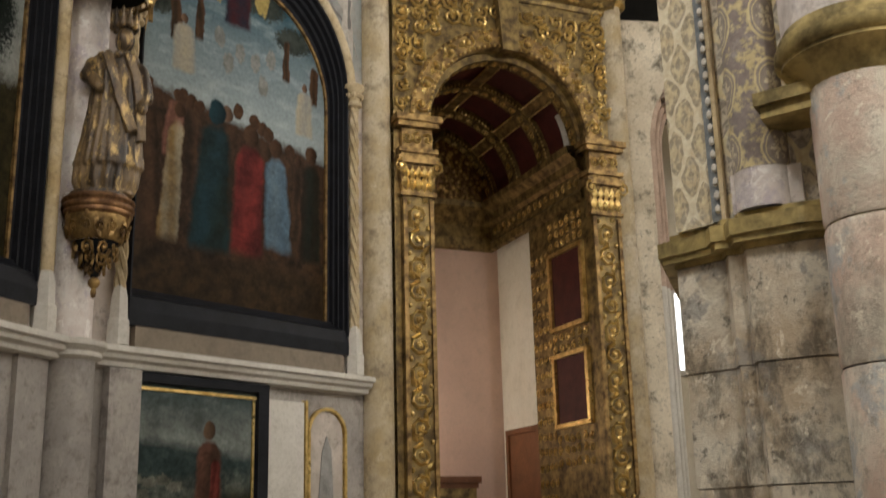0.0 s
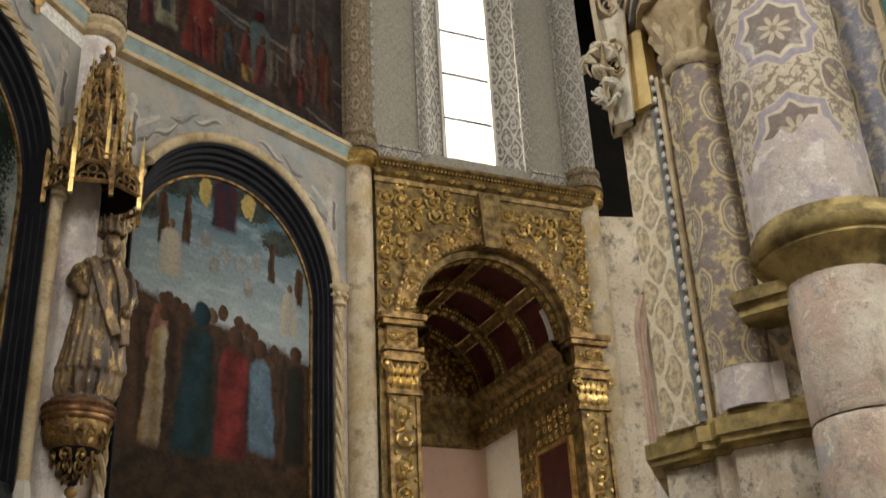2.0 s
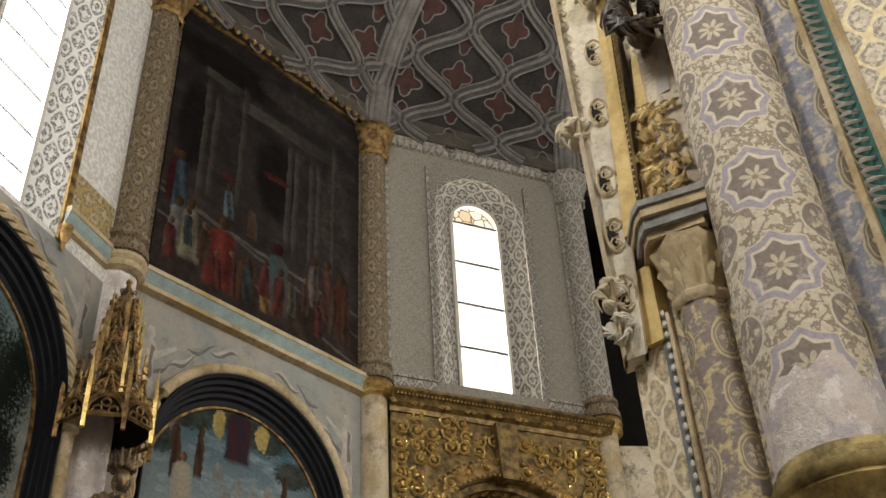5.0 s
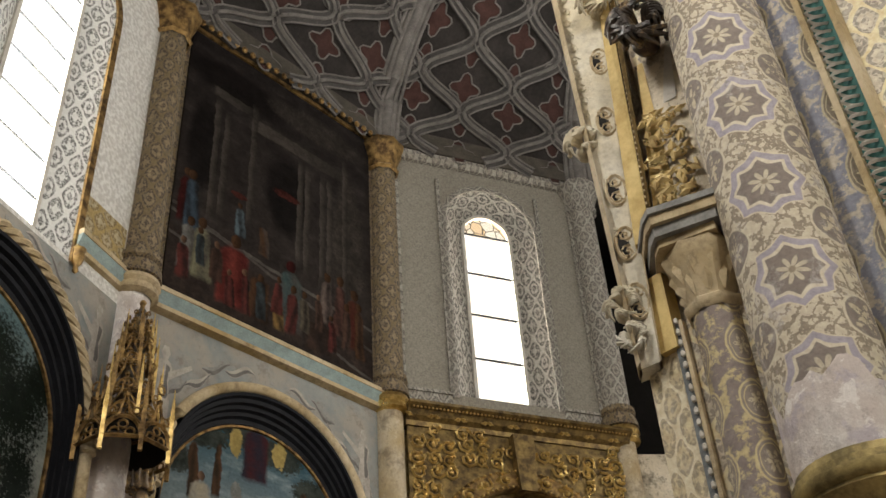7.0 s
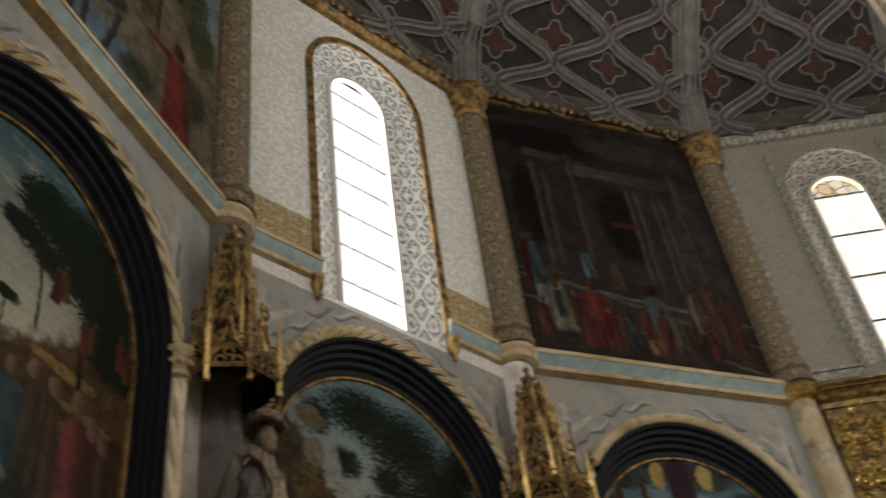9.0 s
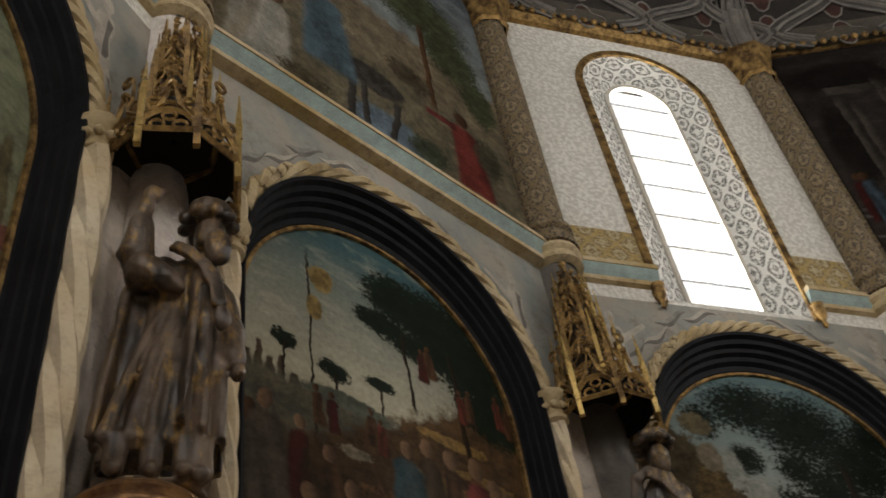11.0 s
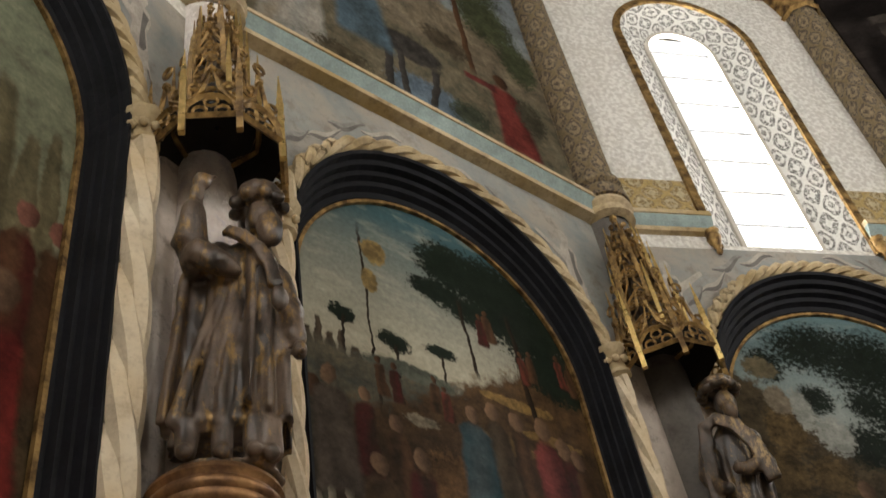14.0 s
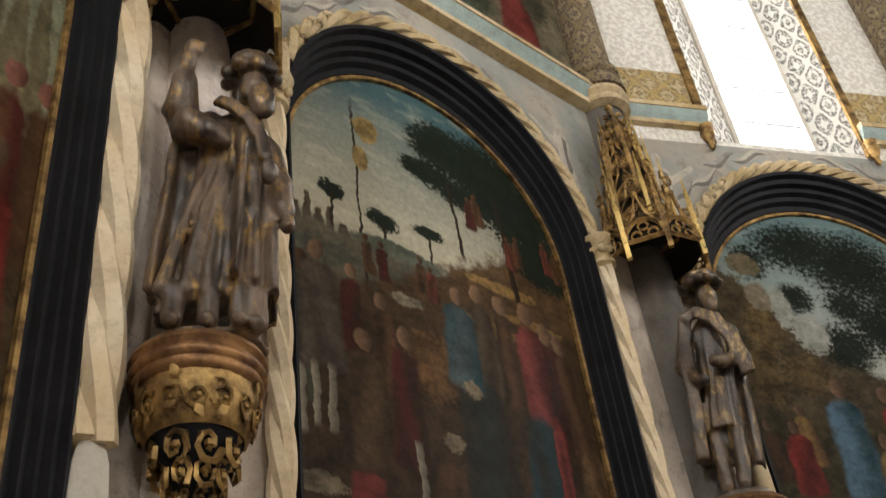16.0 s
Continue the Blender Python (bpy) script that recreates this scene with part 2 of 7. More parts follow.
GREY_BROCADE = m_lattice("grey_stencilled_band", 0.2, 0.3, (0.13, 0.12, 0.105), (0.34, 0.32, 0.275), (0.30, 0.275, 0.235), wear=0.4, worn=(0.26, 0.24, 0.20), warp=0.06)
ARABESQUE = m_lattice("gold_grey_arabesque", 0.15, 0.21, (0.30, 0.26, 0.21), (0.70, 0.60, 0.37), (0.60, 0.53, 0.41), wear=0.35, warp=0.05)
ROSE_STRIP = m_lattice("ochre_strapwork", 0.11, 0.22, (0.36, 0.30, 0.21), (0.70, 0.61, 0.43), (0.58, 0.48, 0.30), wear=0.3, warp=0.05)
CREAM_GOLD = m_plaster("cream_and_gilt_paint", (0.60, 0.50, 0.34), (0.40, 0.29, 0.13), (0.15, 0.105, 0.06), 0.6)
BLUE_BAND = m_plain("faded_teal_band", (0.33, 0.42, 0.41), 0.7, 0, 0.3, 8.0)
VAULT = m_plain("dark_painted_vault", (0.04, 0.034, 0.031), 0.9, 0, 0.55, 2.5)
VAULT_RED = m_plain("faded_red_vault_field", (0.072, 0.034, 0.028), 0.9, 0, 0.5, 6.0)
RIB = m_plain("grey_painted_rib", (0.20, 0.185, 0.17), 0.85, 0, 0.45, 5.0)
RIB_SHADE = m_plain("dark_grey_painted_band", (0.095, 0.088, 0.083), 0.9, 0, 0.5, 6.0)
TOP_FILLER = m_plain("dark_filler_slab", (0.10, 0.088, 0.072), 0.9, 0, 0.5, 4.0)
BASE_WALL = m_plaster("stained_grey_stone", (0.40, 0.365, 0.325), (0.27, 0.245, 0.23), (0.12, 0.10, 0.09), 0.7)
PLINTH = m_plaster("brown_stone_plinth", (0.25, 0.205, 0.15), (0.20, 0.16, 0.12), (0.10, 0.08, 0.06), 0.4)
ROPE_CREAM = m_plaster("cream_painted_rope", (0.74, 0.65, 0.50), (0.60, 0.47, 0.29), (0.28, 0.19, 0.10), 0.35)
# Near-black colour that stands for the shade in deep recesses.
RECESS_SHADE = m_plain("recess_shade_black", (0.02, 0.018, 0.016), 0.9)
WOOD = m_plain("brown_wood", (0.22, 0.09, 0.04), 0.5, 0, 0.35, 4.0)
LEAD = m_plain("lead_bar", (0.06, 0.06, 0.06), 0.6)


ROSE_STONE = m_plain("dull_rose_stone", (0.52, 0.38, 0.29), 0.8)
SMALL = m_plain("sea_landscape_panel", (0.085, 0.10, 0.095), 0.45, 0, 0.6, 3.0, 0.05)
GREY_WASH = m_plain("grey_wash_fresco", (0.34, 0.33, 0.31), 0.85, 0, 0.45, 7.0, 0.1)
PALE_WASH = m_plain("pale_wash_fresco", (0.50, 0.455, 0.40), 0.85, 0, 0.4, 9.0, 0.1)


DULL_BRASS = m_gold("dark_brass_gilding", (0.52, 0.40, 0.16), (0.17, 0.13, 0.055), 0.4, metal=0.5)
WHITE_GILT = m_plaster("white_paint_with_gilt_traces", (0.66, 0.62, 0.52), (0.60, 0.50, 0.30), (0.22, 0.18, 0.12), 0.5)
PEELED = m_patched("peeling_plaster", (0.80, 0.76, 0.72), (0.66, 0.58, 0.53), (0.52, 0.46, 0.50), (0.33, 0.27, 0.24), 0.45)
# Darker grey than the other middle shafts, for corner 2 only.
DARK_SHAFT = m_plaster("dark_grey_stone", (0.16, 0.145, 0.13), (0.11, 0.10, 0.09), (0.05, 0.045, 0.04), 0.5)
TEAL_BAND = m_plain("teal_paint", (0.07, 0.20, 0.18), 0.7, 0, 0.4, 12.0)


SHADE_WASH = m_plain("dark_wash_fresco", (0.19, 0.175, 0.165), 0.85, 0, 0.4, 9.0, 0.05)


def m_rosette():
    """Eight-pointed fields in lilac borders with a flower in each, round leafy knots between, on pale painted stone."""
    m = Mat("rosette_painted_stone", 0.8)
    u, v, _ = m.split(m.noise_warp(0.02, 11.0, m.uv()))
    pu, pv = 0.4293, 0.41

    def field(du, dv):
        x = m.math("SUBTRACT", m.math("FRACT", m.math("MULTIPLY_ADD", u, 1 / pu, du)), 0.5)
        y = m.math("SUBTRACT", m.math("FRACT", m.math("MULTIPLY_ADD", v, 1 / pv, dv)), 0.5)
        r = m.math("SQRT", m.math("ADD", m.math("MULTIPLY", x, x), m.math("MULTIPLY", y, y)))
        return r, m.math("ARCTAN2", y, x)

    def within(limit, r, soft=0.012):
        return m.step(m.math("SUBTRACT", limit, r), 0.0, soft)

    U0, V0 = 0.5 - 0.8847 / pu, 0.5 - 4.20 / pv
    r, a = field(U0, V0)
    scallop = m.math("ABSOLUTE", m.math("SINE", m.math("MULTIPLY", a, 4.0)))
    edge = m.math("MULTIPLY_ADD", scallop, 0.06, r)      # cusps point outwards
    r2, a2 = field(U0 + 0.5, V0 + 0.5)
    leaf = m.step(m.math("ABSOLUTE", m.math("SUBTRACT", m.noise(17.0, 3.0, m.uv(), 0.6), 0.5)), 0.035, 0.06)
    c = m.mix(leaf, (0.30, 0.245, 0.18), (0.60, 0.53, 0.40))
    c = m.mix(within(0.40, edge), c, (0.66, 0.58, 0.42))
    c = m.mix(within(0.385, edge), c, (0.38, 0.34, 0.385))
    c = m.mix(within(0.315, edge), c, (0.66, 0.59, 0.45))
    c = m.mix(within(0.275, edge), c, (0.235, 0.195, 0.165))
    fold = m.math("ABSOLUTE", m.math("SINE", m.math("MULTIPLY", a, 4.0)))
    c = m.mix(m.step(m.math("SUBTRACT", m.math("MULTIPLY_ADD", fold, 0.12, 0.03), r), 0.0, 0.02), c, (0.54, 0.47, 0.35))
    c = m.mix(within(0.035, r), c, (0.30, 0.24, 0.17))
    c = m.mix(within(0.235, r2), c, (0.62, 0.55, 0.41))
    c = m.mix(within(0.21, r2), c, (0.24, 0.20, 0.17))
    knot = m.math("MULTIPLY_ADD", m.math("COSINE", m.math("MULTIPLY", a2, 5.0)), 0.06, 0.125)
    c = m.mix(m.math("MULTIPLY", m.step(m.math("SUBTRACT", knot, r2), 0.0, 0.02), leaf), c, (0.55, 0.47, 0.33))
    r3, a3 = field(U0 + 0.5, V0)
    c = m.mix(within(0.12, r3), c, (0.63, 0.56, 0.41))
    c = m.mix(m.step(m.math("SUBTRACT", m.math("MULTIPLY_ADD", m.math("COSINE", m.math("MULTIPLY", a3, 8.0)), 0.025, 0.07), r3), 0.0, 0.015), c, (0.33, 0.28, 0.22))
    c = m.mix(m.math("MULTIPLY", m.step(m.noise(5.0, 9.0, rough=0.78), 0.54, 0.62), 0.5), c, (0.56, 0.52, 0.49))
    c = m.mix(m.math("MULTIPLY", m.step(m.noise(7.0, 9.0, rough=0.8), 0.60, 0.64), 0.6), c, (0.20, 0.165, 0.14))
    c = m.mix(0.45, c, m.ramp(m.noise(45.0, 6.0), [(0.3, 0.32), (0.7, 0.74)]), "OVERLAY")
    m.bump(m.noise(30.0, 8.0), 0.4, 0.012)
    return m.done(c)


ROSETTE = m_rosette()


def m_medallion(name, pu, pv, ground, leaf_col, fill, knot_col, rim_col):
    """Upright oval knots in double rims with foliage between."""
    m = Mat(name, 0.8)
    u, v, _ = m.split(m.noise_warp(0.02, 14.0, m.uv()))
    x = m.math("MULTIPLY", m.math("SUBTRACT", m.math("FRACT", m.math("DIVIDE", u, pu)), 0.5), 1.15)
    y = m.math("SUBTRACT", m.math("FRACT", m.math("DIVIDE", v, pv)), 0.5)
    r = m.math("SQRT", m.math("ADD", m.math("MULTIPLY", x, x), m.math("MULTIPLY", y, y)))
    a = m.math("ARCTAN2", y, x)
    rim = m.step(m.math("SUBTRACT", 0.028, m.math("ABSOLUTE", m.math("SUBTRACT", r, 0.36))), 0.0, 0.012)
    rim2 = m.step(m.math("SUBTRACT", 0.016, m.math("ABSOLUTE", m.math("SUBTRACT", r, 0.28))), 0.0, 0.01)
    inside = m.step(m.math("SUBTRACT", 0.35, r), 0.0, 0.02)
    petals = m.step(m.math("SUBTRACT", m.math("MULTIPLY_ADD", m.math("ABSOLUTE", m.math("COSINE", m.math("MULTIPLY", a, 3.0))), 0.16, 0.06), r), 0.0, 0.03)
    knot = m.step(m.math("ABSOLUTE", m.math("SUBTRACT", m.noise(30.0, 2.0, m.uv()), 0.5)), 0.02, 0.05)
    leaf = m.step(m.noise(15.0, 5.0, m.uv(), 0.7), 0.5, 0.57)
    c = m.mix(leaf, ground, leaf_col)
    c = m.mix(inside, c, fill)
    c = m.mix(m.math("MULTIPLY", petals, knot), c, knot_col)
    c = m.mix(rim, c, rim_col)
    c = m.mix(rim2, c, rim_col)
    c = m.mix(m.math("MULTIPLY", m.step(m.noise(6.0, 9.0, rough=0.78), 0.56, 0.64), 0.4), c, (0.48, 0.44, 0.40))
    c = m.mix(0.45, c, m.ramp(m.noise(45.0, 6.0), [(0.3, 0.3), (0.7, 0.75)]), "OVERLAY")
    m.bump(m.noise(30.0, 8.0), 0.4, 0.012)
    return m.done(c)


ROUNDEL = m_medallion("roundel_painted_shaft", 0.20, 0.24, (0.25, 0.205, 0.185), (0.56, 0.46, 0.25), (0.30, 0.25, 0.21), (0.60, 0.52, 0.36), (0.60, 0.50, 0.28))
MEDALLION = m_medallion("oval_knot_painted_stone", 0.22, 0.34, (0.20, 0.205, 0.245), (0.44, 0.38, 0.30), (0.17, 0.14, 0.10), (0.52, 0.45, 0.28), (0.40, 0.34, 0.22))


def m_glass(name, tint, lead, pale=(1.0, 0.98, 0.92), line=0.05):
    """Leaded glass in small honeycomb panes that lets daylight through."""
    m = Mat(name, 0.2)
    cell = m.voronoi(7.0, m.uv(), 0, "DISTANCE_TO_EDGE")
    col = m.mix(m.step(m.voronoi(7.0, m.uv(), 1), 0.4, 0.75), tint, pale)
    c = m.mix(m.step(cell, line * 0.5, line), lead, col)
    tr = m.node("ShaderNodeBsdfTransparent")
    m.put(tr.inputs[0], c)
    gl = m.node("ShaderNodeBsdfGlossy")
    gl.inputs["Roughness"].default_value = 0.15
    mx = m.node("ShaderNodeMixShader")
    mx.inputs[0].default_value = 0.06
    m.t.links.new(tr.outputs[0], mx.inputs[1]), m.t.links.new(gl.outputs[0], mx.inputs[2])
    m.t.links.new(mx.outputs[0], m.t.nodes["Material Output"].inputs[0])
    return m.m


GLASS = m_glass("amber_leaded_glass", (0.55, 0.40, 0.24), (0.16, 0.12, 0.08), (0.62, 0.55, 0.44), 0.06)
WASHED = m_glass("pale_leaded_glass", (0.90, 0.84, 0.72), (0.78, 0.70, 0.58), (1.0, 0.97, 0.90), 0.03)
CLEAR = m_glass("bright_leaded_glass", (0.95, 0.97, 1.0), (0.75, 0.75, 0.72))


def m_glow(name, strength, col=(1, 1, 1)):
    m = bpy.data.materials.new(name)
    m.use_nodes = True
    b = m.node_tree.nodes["Principled BSDF"]
    b.inputs["Base Color"].default_value = (0, 0, 0, 1)
    b.inputs["Emission Color"].default_value, b.inputs["Emission Strength"].default_value = (*col, 1), strength
    return m


SKY_GLOW = m_glow("bright_overcast_sky", 2.0)


# ---- mesh tools ----
class MB:
    """Collects faces with metre-true uv's, for one mesh."""

    def __init__(s):
        s.v, s.f, s.uv = [], [], []

    def face(s, pts, uv=None):
        i = len(s.v)
        pts = [Vector(p) for p in pts]
        s.v += [tuple(p) for p in pts]
        s.f.append(tuple(range(i, i + len(pts))))
        if uv is None:
            n = Vector((0, 0, 0))
            for j in range(1, len(pts) - 1):
                n += (pts[j] - pts[0]).cross(pts[j + 1] - pts[0])
            ax, ay, az = abs(n.x), abs(n.y), abs(n.z)
            if ay >= ax and ay >= az:
                uv = [(p.x, p.z) for p in pts]
            elif ax >= az:
                uv = [(p.y, p.z) for p in pts]
            else:
                uv = [(p.x, p.y) for p in pts]
        s.uv += uv
        return s

    def box(s, x0, x1, y0, y1, z0, z1):
        P = lambda a, b, c: ((x0, x1)[a], (y0, y1)[b], (z0, z1)[c])
        for q in (((0, 0, 0), (1, 0, 0), (1, 0, 1), (0, 0, 1)), ((1, 1, 0), (0, 1, 0), (0, 1, 1), (1, 1, 1)), ((0, 1, 0), (0, 0, 0), (0, 0, 1), (0, 1, 1)),
                  ((1, 0, 0), (1, 1, 0), (1, 1, 1), (1, 0, 1)), ((0, 0, 1), (1, 0, 1), (1, 1, 1), (0, 1, 1)), ((0, 1, 0), (1, 1, 0), (1, 0, 0), (0, 0, 0))):
            s.face([P(*c) for c in q])
        return s

    def grid(s, rows, uvs=None, close=False):
        """Faces between rows of points."""
        for j in range(len(rows) - 1):
            a, b = rows[j], rows[j + 1]
            n = len(a)
            for i in range(n if close else n - 1):
                k = (i + 1) % n
                q = [a[i], a[k], b[k], b[i]]
                t = None
                if uvs:
                    ua, ub = uvs[j], uvs[j + 1]
                    k2 = i + 1
                    t = [ua[i], ua[k2], ub[k2], ub[i]]
                s.face(q, t)
        return s

    def lathe(s, prof, seg=16, at=(0, 0, 0), a0=0.0, a1=360.0, ripple=0.0, waves=0):
        """Turns a profile of (radius, height) about z."""
        full = a1 - a0 >= 360
        n = seg if full else seg + 1
        rows, uvs = [], []
        for r, z in prof:
            row, uvr = [], []
            for i in range(seg + 1):
                t = radians(a0 + (a1 - a0) * i / seg)
                rr = r * (1 + ripple * math.cos(waves * t))
                if i < n:
                    row.append((at[0] + rr * math.cos(t), at[1] + rr * math.sin(t), at[2] + z))
                uvr.append((max(p[0] for p in prof) * t, at[2] + z))
            rows.append(row), uvs.append(uvr)
        return s.grid(rows, uvs, close=full)

    def sweep(s, path, prof, closed=False):
        """Carries a closed profile of (outward, y) along a path in the xz plane; outward is to the path's left."""
        rows = []
        for i, (x, z) in enumerate(path):
            a = path[max(i - 1, 0)]
            b = path[min(i + 1, len(path) - 1)]
            d = Vector((b[0] - a[0], b[1] - a[1])).normalized()
            nx, nz = -d.y, d.x
            rows.append([(x + o * nx, y, z + o * nz) for o, y in prof])
        run, uvs = 0.0, []
        girth = [0.0]
        for i in range(len(prof)):
            p, q = prof[i], prof[(i + 1) % len(prof)]
            girth.append(girth[-1] + math.hypot(p[0] - q[0], p[1] - q[1]))
        for i, p in enumerate(path):
            if i:
                run += math.hypot(p[0] - path[i - 1][0], p[1] - path[i - 1][1])
            uvs.append([(g, run) for g in girth])
        return s.grid(rows, uvs, close=True)

    def tube(s, path, r, seg=6, ends=True):
        """A round bar along points in space; r: one radius or one for each point."""
        path = [Vector(p) for p in path]
        rows = []
        for i, p in enumerate(path):
            d = (path[min(i + 1, len(path) - 1)] - path[max(i - 1, 0)]).normalized()
            a = d.cross(Vector((0, 0, 1)) if abs(d.z) < 0.9 else Vector((1, 0, 0))).normalized()
            b = d.cross(a)
            rr = r[i] if isinstance(r, (list, tuple)) else r
            rows.append([p + (a * math.cos(t) + b * math.sin(t)) * rr for t in [6.28319 * k / seg for k in range(seg)]])
        s.grid(rows, None, close=True)
        if ends:
            s.face(rows[0]), s.face(rows[-1][::-1])
        return s

    def ball(s, at, r, seg=8, rings=5):
        rx, ry, rz = r if isinstance(r, tuple) else (r, r, r)
        rows = [[(at[0] + rx * math.sin(a) * math.cos(t), at[1] + ry * math.sin(a) * math.sin(t), at[2] - rz * math.cos(a)) for t in
                 [6.28319 * k / seg for k in range(seg)]] for a in [math.pi * (j + 0.02) / (rings + 0.04) for j in range(rings + 1)]]
        return s.grid(rows, None, close=True)

    def plate(s, u0, u1, z0, z1, uc, r, zs, zb, y0, y1, seg=24):
        """A wall slab from y0 to y1 with a round-headed opening."""
        arc = [(uc - r * math.cos(math.pi * i / seg), zs + r * math.sin(math.pi * i / seg)) for i in range(seg + 1)]
        for y, flip in ((y0, 0), (y1, 1)):
            def f(p):
                p = [(a, y, b) for a, b in p]
                s.face(p[::-1] if flip else p)
            f([(u0, z0), (uc - r, z0), (uc - r, z1), (u0, z1)])
            f([(uc + r, z0), (u1, z0), (u1, z1), (uc + r, z1)])
            if zb > z0:
                f([(uc - r, z0), (uc + r, z0), (uc + r, zb), (uc - r, zb)])
            for (a, b), (c, d) in zip(arc, arc[1:]):
                f([(a, b), (c, d), (c, z1), (a, z1)])
        ring = [(uc - r, zb)] + arc + [(uc + r, zb)]
        for (a, b), (c, d) in zip(ring, ring[1:]):
            s.face([(a, y0, b), (a, y1, b), (c, y1, d), (c, y0, d)])
        if zb > z0:
            s.face([(uc - r, y0, zb), (uc + r, y0, zb), (uc + r, y1, zb), (uc - r, y1, zb)])
        s.face([(u0, y0, z1), (u1, y0, z1), (u1, y1, z1), (u0, y1, z1)])
        return s

    def fan(s, pts, y):
        """One flat face in a plane of constant y."""
        return s.face([(a, y, b) for a, b in pts])

    def slab(s, pts, y0, y1):
        """A flat outline (counterclockwise in x, z as seen from inside) with thickness."""
        s.face([(a, y0, b) for a, b in pts])
        for (a, b), (c, d) in zip(pts, pts[1:] + pts[:1]):
            s.face([(a, y0, b), (a, y1, b), (c, y1, d), (c, y0, d)])
        return s


def mesh_of(name, mb, material, smooth=False):
    me = bpy.data.meshes.new(name)
    me.from_pydata(mb.v, [], mb.f)
    layer = me.uv_layers.new(name="UVMap")
    layer.data.foreach_set("uv", [c for p in mb.uv for c in p[:2]])
    if smooth:
        bm = bmesh.new()
        bm.from_mesh(me)
        bmesh.ops.remove_doubles(bm, verts=bm.verts, dist=1e-5)
        bm.to_mesh(me)
        bm.free()
        me.polygons.foreach_set("use_smooth", [True] * len(me.polygons))
        me.set_sharp_from_angle(angle=radians(50))
    me.materials.append(material)
    return me


def thing(name, label, category, m=None, kind="", group="", mb=None, material=None, smooth=False):
    ob = new(name, mesh_of(name, mb, material, smooth) if mb else None)
    if m is not None:
        ob.matrix_world = m
    return tagged(ob, label, category, group, kind)


def part(name, mb, material, parent, label="", smooth=False):
    ob = new(name, mesh_of(name, mb, material, smooth))
    ob.parent = parent
    if name.endswith(("carving", "leaves", "beads", "crocket", "rosette")):
        tagged(ob, kind="stuff")
    return tagged(ob, label) if label else ob


def arch_path(uc, r, zs, zb, seg=28):
    """Up the left side, over the round head and down the right side."""
    return [(uc - r, zb)] + [(uc - r * math.cos(math.pi * i / seg), zs + r * math.sin(math.pi * i / seg)) for i in range(seg + 1)] + [(uc + r, zb)]


# ---- setting ----
def ring_outline(d):
    return [CORNER[k] + (CORNER[k] - CENTRE).normalized() * d for k in range(-5, 11)]


_mb = MB()
_mb.face([(p.x, p.y, 0) for p in ring_outline(1.2)][::-1])
_mb.v = [(x, y, z) for x, y, z in _mb.v]
thing("floor", "worn brown stone floor of the round church", "floor", kind="structure", mb=_mb, material=FLOOR)
_mb = MB()
_mb.face([(p.x, p.y, 17.0) for p in ring_outline(1.2)])
thing("ceiling", "dark painted ceiling above the vault", "ceiling", kind="structure", mb=_mb, material=VAULT)
_mb = MB()
_mb.face([(-400, -400, -0.3), (400, -400, -0.3), (400, 400, -0.3), (-400, 400, -0.3)])
thing("ground", "pale dusty ground outside the church", "ground", kind="structure", mb=_mb, material=STONE)

WIN = {-1: (1.585, 8.28, 11.06, 0.685), 1: (1.75, 7.75, 11.0, 0.755)}   # centre, sill, spring, half width of the splay
ARCH = {0: 1.76, 1: 1.70, 2: 1.80, 3: 1.30}
WY = 0.10


def window_of(k):
    L = bay_pose(k)[1]
    return WIN.get(k, (L / 2, 7.75, 10.75, 0.745))


